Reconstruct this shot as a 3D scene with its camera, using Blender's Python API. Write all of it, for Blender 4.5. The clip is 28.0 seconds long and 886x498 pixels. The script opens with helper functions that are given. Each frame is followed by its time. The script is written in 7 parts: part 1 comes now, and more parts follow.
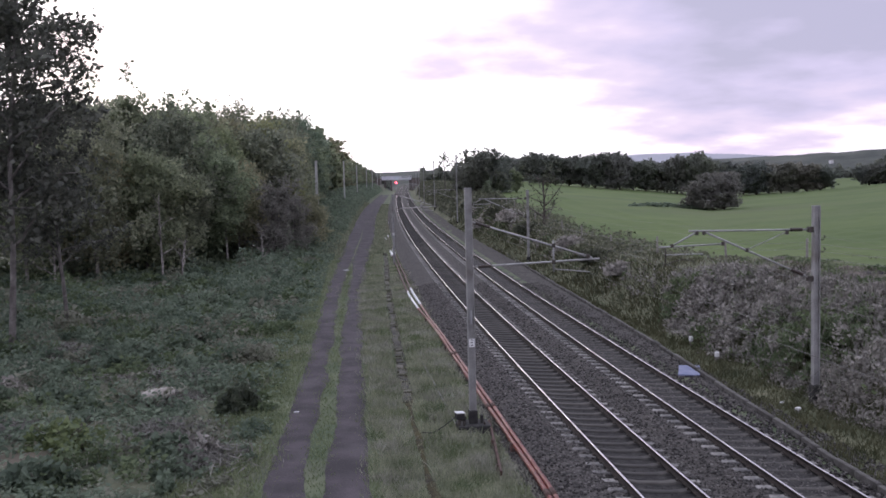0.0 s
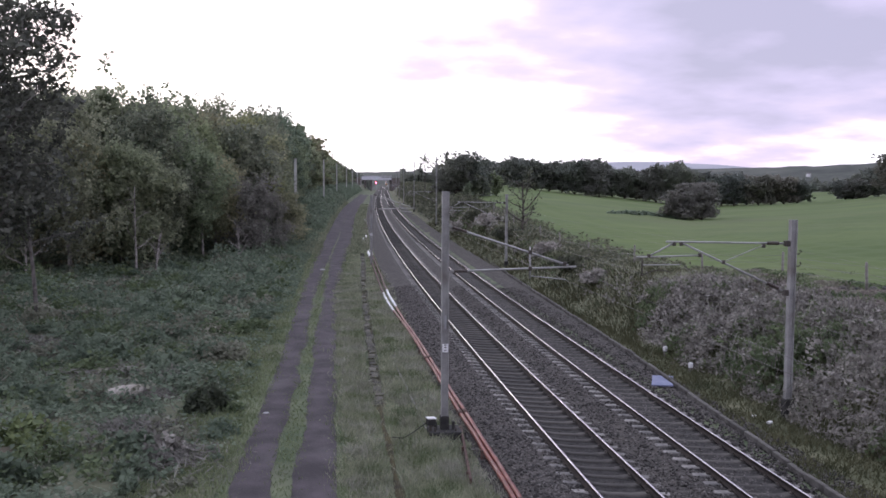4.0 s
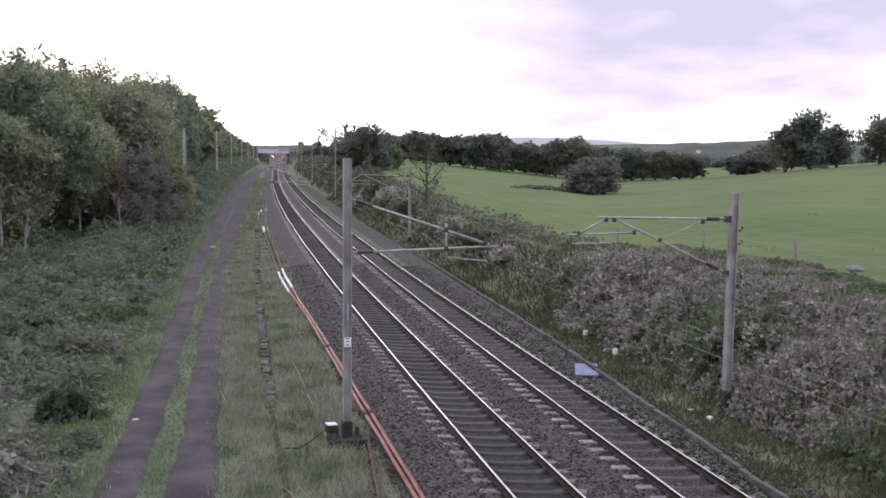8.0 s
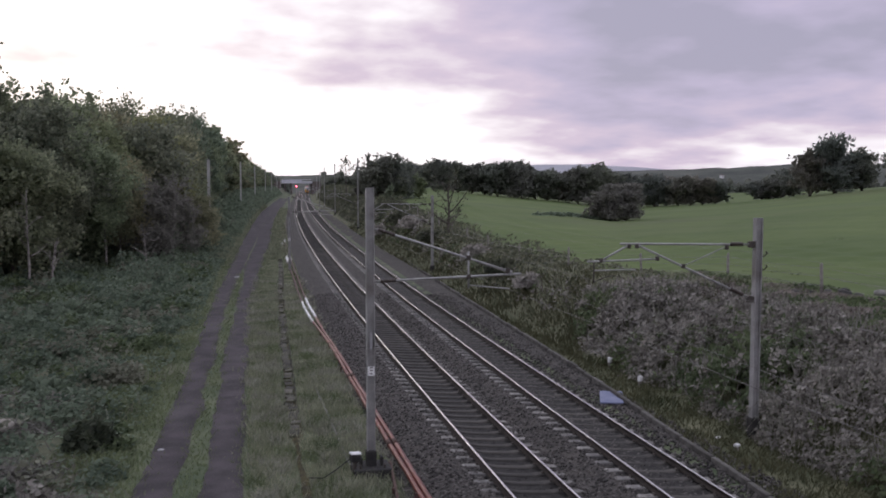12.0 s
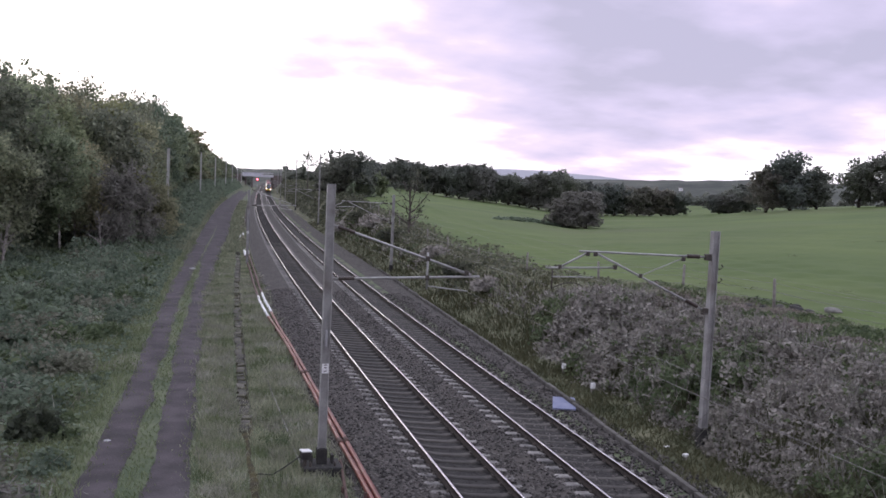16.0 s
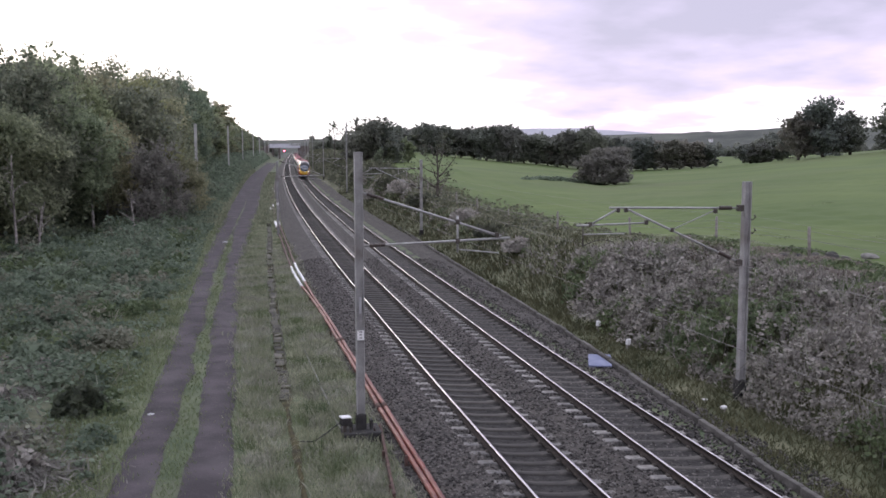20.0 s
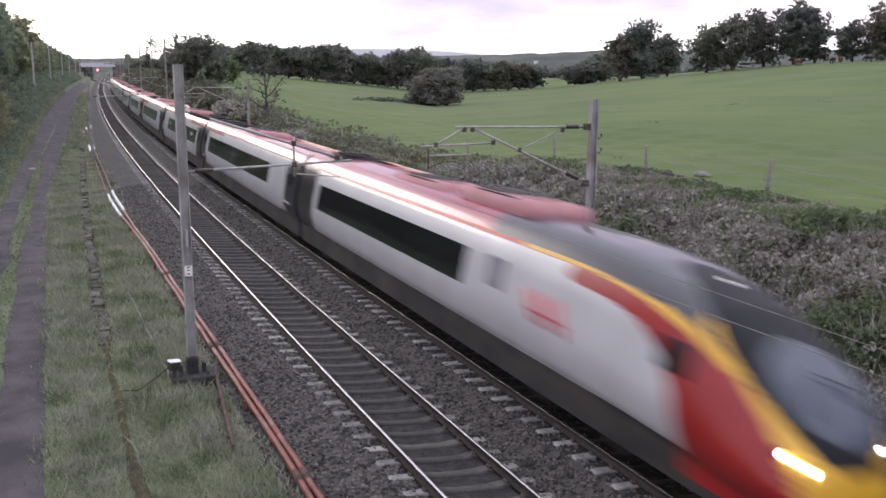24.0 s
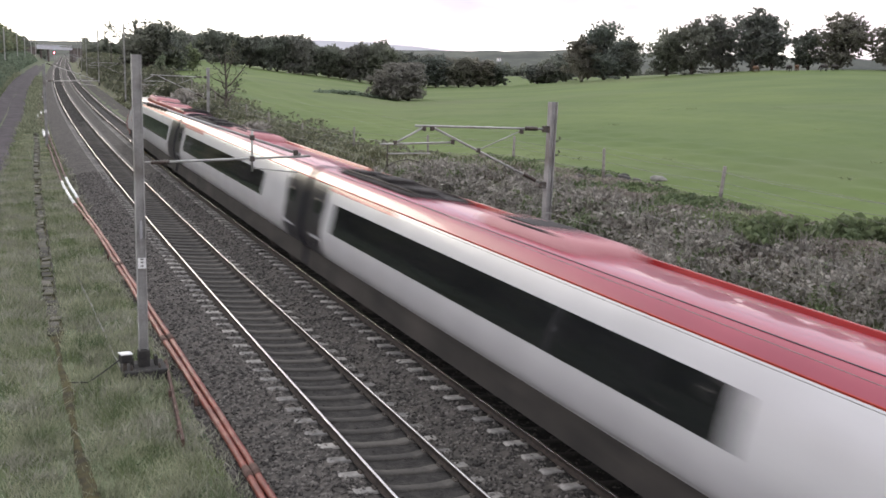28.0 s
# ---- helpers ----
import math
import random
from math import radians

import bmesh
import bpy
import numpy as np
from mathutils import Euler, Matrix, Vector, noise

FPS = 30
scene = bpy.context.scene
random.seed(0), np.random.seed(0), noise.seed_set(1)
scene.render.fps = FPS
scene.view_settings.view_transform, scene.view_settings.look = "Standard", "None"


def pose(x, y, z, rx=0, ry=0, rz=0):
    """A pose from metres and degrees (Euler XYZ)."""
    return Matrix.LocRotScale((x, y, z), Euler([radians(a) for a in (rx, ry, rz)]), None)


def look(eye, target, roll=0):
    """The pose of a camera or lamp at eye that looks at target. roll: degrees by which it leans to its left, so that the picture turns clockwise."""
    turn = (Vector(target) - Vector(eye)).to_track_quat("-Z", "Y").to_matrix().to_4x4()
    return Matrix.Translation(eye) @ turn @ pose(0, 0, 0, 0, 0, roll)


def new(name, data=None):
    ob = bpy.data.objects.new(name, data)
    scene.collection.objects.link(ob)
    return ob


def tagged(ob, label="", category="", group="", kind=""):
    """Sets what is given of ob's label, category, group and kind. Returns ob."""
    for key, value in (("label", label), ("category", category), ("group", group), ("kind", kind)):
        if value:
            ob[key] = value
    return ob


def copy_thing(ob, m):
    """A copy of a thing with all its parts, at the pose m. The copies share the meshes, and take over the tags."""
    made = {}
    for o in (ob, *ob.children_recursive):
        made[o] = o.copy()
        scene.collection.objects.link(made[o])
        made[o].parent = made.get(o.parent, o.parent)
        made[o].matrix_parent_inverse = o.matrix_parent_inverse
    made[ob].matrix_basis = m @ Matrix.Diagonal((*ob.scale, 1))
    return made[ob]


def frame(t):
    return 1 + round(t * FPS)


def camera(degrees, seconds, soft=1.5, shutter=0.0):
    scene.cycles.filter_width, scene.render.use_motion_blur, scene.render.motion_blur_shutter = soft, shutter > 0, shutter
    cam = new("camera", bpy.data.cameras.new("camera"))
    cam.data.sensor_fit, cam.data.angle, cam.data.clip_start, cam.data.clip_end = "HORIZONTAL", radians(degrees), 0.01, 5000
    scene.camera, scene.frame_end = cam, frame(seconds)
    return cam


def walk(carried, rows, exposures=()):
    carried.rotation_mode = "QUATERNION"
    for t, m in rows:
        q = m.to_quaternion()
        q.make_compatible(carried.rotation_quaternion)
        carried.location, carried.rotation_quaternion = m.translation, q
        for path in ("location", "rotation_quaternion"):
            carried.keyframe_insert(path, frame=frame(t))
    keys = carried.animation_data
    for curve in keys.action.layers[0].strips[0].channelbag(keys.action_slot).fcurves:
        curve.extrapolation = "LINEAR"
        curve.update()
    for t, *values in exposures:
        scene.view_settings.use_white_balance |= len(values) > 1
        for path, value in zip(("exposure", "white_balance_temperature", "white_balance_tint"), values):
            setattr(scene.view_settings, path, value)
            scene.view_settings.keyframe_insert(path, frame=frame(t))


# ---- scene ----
# ---------------- camera and its path ----------------
cam = camera(50.82, 28.0, soft=1.6, shutter=0.5)
# seconds, place (x, y, z), heading, tilt and lean in degrees
PATH = [
    (0, -0.58, -4.04, 7.11, 6.73, -4.39, -1.48),
    (0.5, -0.49, -4.00, 7.26, 7.01, -4.76, -3.50),
    (1, -0.46, -3.88, 7.26, 7.71, -4.84, -2.93),
    (1.5, -0.48, -3.88, 7.27, 8.07, -4.49, -0.86),
    (2, -0.46, -3.78, 7.26, 8.76, -4.51, -0.12),
    (2.5, -0.49, -3.98, 7.27, 7.40, -4.33, 0.12),
    (4.5, -0.47, -3.64, 7.13, 8.97, -4.25, 0.55),
    (5, -0.42, -3.44, 7.13, 11.14, -4.12, 0.92),
    (5.5, -0.36, -3.06, 7.10, 12.76, -6.44, 0.80),
    (6, -0.27, -2.22, 7.04, 12.35, -7.52, 0.62),
    (6.5, -0.17, -1.42, 6.99, 12.54, -7.48, 0.48),
    (7, -0.09, -0.56, 6.95, 12.55, -6.98, 0.04),
    (7.5, -0.01, 0.00, 6.92, 13.50, -7.27, 2.19),
    (8, -0.00, 0.02, 6.92, 14.27, -5.80, 0.67),
    (8.5, -0.01, -0.01, 6.91, 13.13, -6.11, 0.09),
    (9, 0.01, -0.02, 6.92, 13.33, -6.42, -1.37),
    (9.5, -0.00, -0.00, 6.92, 13.64, -6.61, -0.36),
    (10, -0.00, -0.01, 6.92, 13.12, -6.52, -0.86),
    (10.5, -0.01, -0.02, 6.93, 12.60, -6.32, -1.08),
    (11, -0.01, -0.04, 6.93, 12.31, -6.14, -1.33),
    (11.5, -0.03, -0.08, 6.95, 11.53, -5.45, -1.14),
    (12, -0.00, -0.03, 6.93, 12.85, -4.09, -0.00),
    (12.5, -0.00, -0.04, 6.92, 13.63, -2.95, -0.08),
    (13, 0.01, -0.02, 6.92, 14.81, -3.52, 0.67),
    (13.5, 0.00, 0.04, 6.91, 15.29, -4.27, 3.38),
    (15.5, 0.01, 0.02, 6.91, 15.26, -4.02, 2.45),
    (16, 0.00, 0.02, 6.92, 15.35, -3.98, 2.61),
    (16.5, 0.00, 0.01, 6.91, 15.47, -3.95, 3.36),
    (17, 0.01, 0.02, 6.91, 15.80, -4.13, 2.23),
    (17.5, -0.01, 0.02, 6.91, 15.44, -4.71, 3.35),
    (18, 0.01, 0.03, 6.91, 15.30, -6.44, 3.18),
    (18.5, 0.03, 0.05, 6.92, 16.58, -6.22, 3.27),
    (19, -0.00, -0.01, 6.91, 16.95, -5.46, 3.49),
    (19.5, -0.00, 0.03, 6.91, 14.61, -6.26, 2.21),
    (20, 0.01, 0.01, 6.92, 13.52, -6.27, -0.07),
    (20.5, 0.01, -0.01, 6.93, 13.35, -5.76, -0.89),
    (22.5, 0.11, 0.98, 6.85, 17.61, -7.51, 0.79),
    (23, 0.22, 1.70, 6.77, 20.25, -8.31, 1.05),
    (23.5, 0.27, 1.75, 6.75, 21.61, -9.06, 0.57),
    (24, 0.27, 1.67, 6.76, 23.95, -11.01, 0.26),
    (24.5, 0.25, 1.64, 6.77, 24.56, -11.09, 0.92),
    (25, 0.28, 1.63, 6.84, 24.77, -11.14, 1.04),
    (25.5, 0.24, 1.61, 6.78, 24.60, -10.81, 0.80),
    (26, 0.26, 1.69, 6.77, 24.30, -10.57, 1.48),
    (26.5, 0.26, 1.66, 6.77, 24.43, -10.90, 1.23),
    (27, 0.25, 1.64, 6.78, 25.10, -11.21, 1.25),
    (27.5, 0.25, 1.60, 6.78, 25.98, -11.29, 1.71),
    (28, 0.28, 1.58, 6.86, 26.55, -11.25, 2.19),
]


def eye_pose(x, y, z, heading, tilt, lean):
    a, b = radians(heading), radians(tilt)
    way = Vector((math.sin(a) * math.cos(b), math.cos(a) * math.cos(b), math.sin(b)))
    return look((x, y, z), Vector((x, y, z)) + way, lean)


EXPOSURES = [(0, 0.0, 6200, 12), (1.0, 0.1, 6200, 12), (2.5, 0.08, 6200, 12), (5.0, 0.08, 6150, 12.5), (6.0, 0.3, 6300, 11), (8.2, 0.4, 6500, 10), (9.0, 0.08, 6500, 10), (10.0, -0.02, 6550, 10), (11.0, -0.18, 6550, 10),
             (12.0, -0.4, 6450, 10), (12.6, -0.7, 6200, 11), (13.5, -0.65, 6050, 12), (15.5, -0.05, 6250, 12), (18.0, 0.25, 6350, 11), (20.5, 0.25, 6450, 10), (23.0, 0.14, 6600, 10),
             (24.0, 0.45, 6550, 10), (25.0, 0.6, 6600, 10), (27.0, 0.6, 6750, 9), (28.0, 0.62, 7000, 3)]
walk(cam, [(r[0], eye_pose(*r[1:])) for r in PATH], EXPOSURES)

# ---------------- world and sun ----------------
SUN_AZ, SUN_EL = -14.0, 7.0       # the low sun stands behind the clouds past the wood


def sun_way():
    a, e = radians(SUN_AZ), radians(SUN_EL)
    return Vector((math.sin(a) * math.cos(e), math.cos(a) * math.cos(e), math.sin(e)))


def make_world():
    w = bpy.data.worlds.new("dusk_sky")
    w.use_nodes = True
    scene.world = w
    nt = w.node_tree
    nt.nodes.clear()
    N = nt.nodes.new
    out, bg = N("ShaderNodeOutputWorld"), N("ShaderNodeBackground")
    sky = N("ShaderNodeTexSky")
    sky.sky_type, sky.sun_disc = "NISHITA", False
    sky.sun_elevation, sky.sun_rotation = radians(SUN_EL), radians(SUN_AZ)
    sky.air_density, sky.dust_density = 1.0, 2.0
    tc = N("ShaderNodeTexCoord")
    sep = N("ShaderNodeSeparateXYZ")
    nt.links.new(tc.outputs["Generated"], sep.inputs[0])

    def m(op, a, b=None, clamp=False):
        n = N("ShaderNodeMath")
        n.operation, n.use_clamp = op, clamp
        for i, v in enumerate((a, b)):
            if v is None:
                continue
            if isinstance(v, (int, float)):
                n.inputs[i].default_value = v
            else:
                nt.links.new(v, n.inputs[i])
        return n.outputs[0]

    # cloud deck: the direction is cast on a flat layer, so the clouds lie in streaks near the horizon
    zz = m("ADD", m("MAXIMUM", sep.outputs["Z"], 0.0), 0.2)
    px, py = m("DIVIDE", sep.outputs["X"], zz), m("DIVIDE", sep.outputs["Y"], zz)
    comb = N("ShaderNodeCombineXYZ")
    nt.links.new(px, comb.inputs[0])
    nt.links.new(py, comb.inputs[1])
    noise_a, noise_b = N("ShaderNodeTexNoise"), N("ShaderNodeTexNoise")
    for n, sc, det in ((noise_a, 0.9, 4.0), (noise_b, 3.2, 5.0)):
        n.inputs["Scale"].default_value, n.inputs["Detail"].default_value = sc, det
        n.inputs["Roughness"].default_value = 0.5
        nt.links.new(comb.outputs[0], n.inputs["Vector"])
    # glow round the hidden sun
    dot = N("ShaderNodeVectorMath")
    dot.operation = "DOT_PRODUCT"
    dot.inputs[1].default_value = sun_way()
    nt.links.new(tc.outputs["Generated"], dot.inputs[0])
    glow = N("ShaderNodeMapRange")
    glow.interpolation_type = "SMOOTHSTEP"
    for k, v in zip(("From Min", "From Max", "To Min", "To Max"), (0.80, 0.985, 0.0, 1.0)):
        glow.inputs[k].default_value = v
    nt.links.new(dot.outputs["Value"], glow.inputs["Value"])
    low = N("ShaderNodeMapRange")
    low.interpolation_type = "SMOOTHSTEP"
    for k, v in zip(("From Min", "From Max", "To Min", "To Max"), (0.03, 0.13, 0.9, 0.0)):
        low.inputs[k].default_value = v
    nt.links.new(sep.outputs["Z"], low.inputs["Value"])
    both = m("ADD", m("MULTIPLY", noise_a.outputs["Fac"], 1.5), m("MULTIPLY", noise_b.outputs["Fac"], 0.8))
    cover = m("SUBTRACT", m("ADD", both, -0.30), m("ADD", m("MULTIPLY", glow.outputs[0], 0.62), m("MULTIPLY", low.outputs[0], 0.5)))
    ramp = N("ShaderNodeValToRGB")
    e = ramp.color_ramp.elements
    e[0].position, e[0].color = 0.16, (1.62, 1.56, 1.62, 1)
    e[1].position, e[1].color = 0.95, (0.57, 0.54, 0.71, 1)
    for pos, col in ((0.36, (1.18, 1.07, 1.18)), (0.50, (0.93, 0.79, 0.98)), (0.72, (0.73, 0.66, 0.885))):
        x = e.new(pos)
        x.color = (*col, 1)
    nt.links.new(cover, ramp.inputs[0])
    scaled = N("ShaderNodeMix")
    scaled.data_type, scaled.blend_type = "RGBA", "MULTIPLY"
    scaled.inputs[0].default_value = 1.0
    nt.links.new(sky.outputs[0], scaled.inputs[6])
    scaled.inputs[7].default_value = (0.1, 0.1, 0.1, 1)
    mix = N("ShaderNodeMix")
    mix.data_type = "RGBA"
    mix.inputs[0].default_value = 0.94
    nt.links.new(scaled.outputs[2], mix.inputs[6])
    nt.links.new(ramp.outputs[0], mix.inputs[7])
    # an overcast sky is brighter overhead than low down
    high = N("ShaderNodeMapRange")
    high.interpolation_type = "SMOOTHSTEP"
    for k, v in zip(("From Min", "From Max", "To Min", "To Max"), (0.24, 0.85, 1.0, 1.85)):
        high.inputs[k].default_value = v
    nt.links.new(sep.outputs["Z"], high.inputs["Value"])
    over = N("ShaderNodeMix")
    over.data_type = "RGBA"
    zen = N("ShaderNodeMapRange")
    for k, v in zip(("From Min", "From Max", "To Min", "To Max"), (0.24, 0.6, 0.0, 1.0)):
        zen.inputs[k].default_value = v
    nt.links.new(sep.outputs["Z"], zen.inputs["Value"])
    nt.links.new(zen.outputs[0], over.inputs[0])
    nt.links.new(mix.outputs[2], over.inputs[6])
    over.inputs[7].default_value = (0.60, 0.605, 0.715, 1)
    nt.links.new(over.outputs[2], bg.inputs[0])
    nt.links.new(high.outputs[0], bg.inputs[1])
    nt.links.new(bg.outputs[0], out.inputs[0])
    sun = bpy.data.lights.new("sun", "SUN")
    sun.energy, sun.angle, sun.color = 0.5, radians(25), (1.0, 0.9, 0.82)
    new("sun", sun).matrix_world = look((0, 0, 60), Vector((0, 0, 60)) - sun_way())


make_world()


# ---------------- materials ----------------
def grain(name, dark, light, scale=4.0, rough=0.85, bump=0.3, fine=8.0, metal=0.0, spots=None, island=0.0, piece=0.0, coat=0.0, spec=0.5):
    """Two scales of noise between two colours, with bump; spots: (colour, amount) of stains; island/piece: variation per loose part/object."""
    ma = bpy.data.materials.new(name)
    ma.use_nodes = True
    nt = ma.node_tree
    b = nt.nodes["Principled BSDF"]
    N, L = nt.nodes.new, nt.links.new
    tc = N("ShaderNodeTexCoord")
    n1, n2 = N("ShaderNodeTexNoise"), N("ShaderNodeTexNoise")
    for n, s, d in ((n1, scale, 5), (n2, scale * fine, 4)):
        n.inputs["Scale"].default_value, n.inputs["Detail"].default_value = s, d
        L(tc.outputs["Object"], n.inputs["Vector"])
    add = N("ShaderNodeMath")
    add.operation = "MULTIPLY_ADD"
    L(n2.outputs["Fac"], add.inputs[0])
    add.inputs[1].default_value = 0.5
    sub = N("ShaderNodeMath")
    sub.operation = "MULTIPLY_ADD"
    L(n1.outputs["Fac"], sub.inputs[0])
    sub.inputs[1].default_value, sub.inputs[2].default_value = 1.6, -0.55
    L(sub.outputs[0], add.inputs[2])
    val = add.outputs[0]
    for amount, sock in ((island, "Random Per Island"), (piece, "Random")):
        if amount:
            g = N("ShaderNodeNewGeometry") if sock == "Random Per Island" else N("ShaderNodeObjectInfo")
            k = N("ShaderNodeMath")
            k.operation = "MULTIPLY_ADD"
            L(g.outputs[sock], k.inputs[0])
            k.inputs[1].default_value = amount
            L(val, k.inputs[2])
            k2 = N("ShaderNodeMath")
            k2.operation = "SUBTRACT"
            L(k.outputs[0], k2.inputs[0])
            k2.inputs[1].default_value = amount / 2
            val = k2.outputs[0]
    ramp = N("ShaderNodeValToRGB")
    ramp.color_ramp.elements[0].position, ramp.color_ramp.elements[0].color = 0.25, (*dark, 1)
    ramp.color_ramp.elements[1].position, ramp.color_ramp.elements[1].color = 0.85, (*light, 1)
    L(val, ramp.inputs[0])
    col = ramp.outputs[0]
    if spots:
        n3 = N("ShaderNodeTexNoise")
        n3.inputs["Scale"].default_value, n3.inputs["Detail"].default_value = scale * 0.37, 6
        L(tc.outputs["Object"], n3.inputs["Vector"])
        r3 = N("ShaderNodeMapRange")
        r3.inputs["From Min"].default_value, r3.inputs["From Max"].default_value = 0.62 - 0.25 * spots[1], 0.72
        L(n3.outputs["Fac"], r3.inputs["Value"])
        mx = N("ShaderNodeMix")
        mx.data_type = "RGBA"
        L(r3.outputs[0], mx.inputs[0])
        L(col, mx.inputs[6])
        mx.inputs[7].default_value = (*spots[0], 1)
        col = mx.outputs[2]
    L(col, b.inputs["Base Color"])
    b.inputs["Roughness"].default_value, b.inputs["Metallic"].default_value = rough, metal
    b.inputs["Coat Weight"].default_value, b.inputs["Specular IOR Level"].default_value = coat, spec
    if bump:
        bp = N("ShaderNodeBump")
        bp.inputs["Strength"].default_value, bp.inputs["Distance"].default_value = bump, 0.02
        L(n2.outputs["Fac"], bp.inputs["Height"])
        L(bp.outputs[0], b.inputs["Normal"])
    return ma


def leafy(name, dark, light, through_amount=0.35, blotch=0.6, leaf_tone=0.55, hue=0.0):
    """Leaves: each leaf has its own tone, some light shines through; blotch: size of tonal patches; hue: how far whole plants differ in colour."""
    ma = bpy.data.materials.new(name)
    ma.use_nodes = True
    nt = ma.node_tree
    nt.nodes.clear()
    N, L = nt.nodes.new, nt.links.new
    out, g, oi = N("ShaderNodeOutputMaterial"), N("ShaderNodeNewGeometry"), N("ShaderNodeObjectInfo")
    tc, ns = N("ShaderNodeTexCoord"), N("ShaderNodeTexNoise")
    ns.inputs["Scale"].default_value, ns.inputs["Detail"].default_value = blotch, 3.0
    L(tc.outputs["Object"], ns.inputs["Vector"])
    a = N("ShaderNodeMath")
    a.operation = "MULTIPLY_ADD"
    L(g.outputs["Random Per Island"], a.inputs[0])
    a.inputs[1].default_value = leaf_tone
    b = N("ShaderNodeMath")
    b.operation = "MULTIPLY_ADD"
    L(ns.outputs["Fac"], b.inputs[0])
    b.inputs[1].default_value, b.inputs[2].default_value = 1.3, -0.5
    L(b.outputs[0], a.inputs[2])
    c = N("ShaderNodeMath")
    c.operation = "MULTIPLY_ADD"
    L(oi.outputs["Random"], c.inputs[0])
    c.inputs[1].default_value = 0.3
    L(a.outputs[0], c.inputs[2])
    ramp = N("ShaderNodeValToRGB")
    ramp.color_ramp.elements[0].position, ramp.color_ramp.elements[0].color = 0.1, (*dark, 1)
    ramp.color_ramp.elements[1].position, ramp.color_ramp.elements[1].color = 1.0, (*light, 1)
    L(c.outputs[0], ramp.inputs[0])
    colour = ramp.outputs[0]
    if hue:
        kinds, mul = N("ShaderNodeValToRGB"), N("ShaderNodeMix")
        e = kinds.color_ramp.elements
        e[0].position, e[0].color = 0.0, (1.12, 0.96, 0.86, 1)
        e[1].position, e[1].color = 1.0, (0.78, 0.90, 0.90, 1)
        for pos, col in ((0.3, (0.9, 0.98, 0.92)), (0.55, (1.0, 1.03, 0.86)), (0.8, (0.98, 0.93, 0.95))):
            e.new(pos).color = (*col, 1)
        wn = N("ShaderNodeTexWhiteNoise")
        wn.noise_dimensions = "1D"
        L(oi.outputs["Random"], wn.inputs["W"])
        L(wn.outputs["Value"], kinds.inputs[0])
        mul.data_type, mul.blend_type = "RGBA", "MULTIPLY"
        mul.inputs[0].default_value = hue
        L(colour, mul.inputs[6])
        L(kinds.outputs[0], mul.inputs[7])
        colour = mul.outputs[2]
    d, t, mix = N("ShaderNodeBsdfPrincipled"), N("ShaderNodeBsdfTranslucent"), N("ShaderNodeMixShader")
    d.inputs["Roughness"].default_value = 0.6
    d.inputs["Specular IOR Level"].default_value = 0.25
    L(colour, d.inputs["Base Color"])
    L(colour, t.inputs["Color"])
    mix.inputs[0].default_value = through_amount
    L(d.outputs[0], mix.inputs[1])
    L(t.outputs[0], mix.inputs[2])
    L(mix.outputs[0], out.inputs[0])
    return ma


def glowing(name, colour, strength):
    ma = bpy.data.materials.new(name)
    ma.use_nodes = True
    b = ma.node_tree.nodes["Principled BSDF"]
    b.inputs["Base Color"].default_value = (*colour, 1)
    b.inputs["Emission Color"].default_value = (*colour, 1)
    b.inputs["Emission Strength"].default_value = strength
    return ma


def soiled(ma, inner, edge):
    """Darkens a sleeper between its rails, where oil and brake dust lie."""
    nt = ma.node_tree
    b = nt.nodes["Principled BSDF"]
    src = b.inputs["Base Color"].links[0].from_socket
    N, L = nt.nodes.new, nt.links.new
    tc, sp, ab, mr, mx = N("ShaderNodeTexCoord"), N("ShaderNodeSeparateXYZ"), N("ShaderNodeMath"), N("ShaderNodeMapRange"), N("ShaderNodeMix")
    L(tc.outputs["Object"], sp.inputs[0])
    ab.operation = "ABSOLUTE"
    L(sp.outputs["X"], ab.inputs[0])
    mr.inputs["From Min"].default_value, mr.inputs["From Max"].default_value = edge - 0.08, edge + 0.08
    L(ab.outputs[0], mr.inputs["Value"])
    mx.data_type, mx.blend_type = "RGBA", "MULTIPLY"
    mx.inputs[0].default_value = 1.0
    L(src, mx.inputs[6])
    mm = N("ShaderNodeMix")
    mm.data_type = "RGBA"
    L(mr.outputs[0], mm.inputs[0])
    mm.inputs[6].default_value = (*inner, 1)
    mm.inputs[7].default_value = (1, 1, 1, 1)
    L(mm.outputs[2], mx.inputs[7])
    L(mx.outputs[2], b.inputs["Base Color"])
    return ma


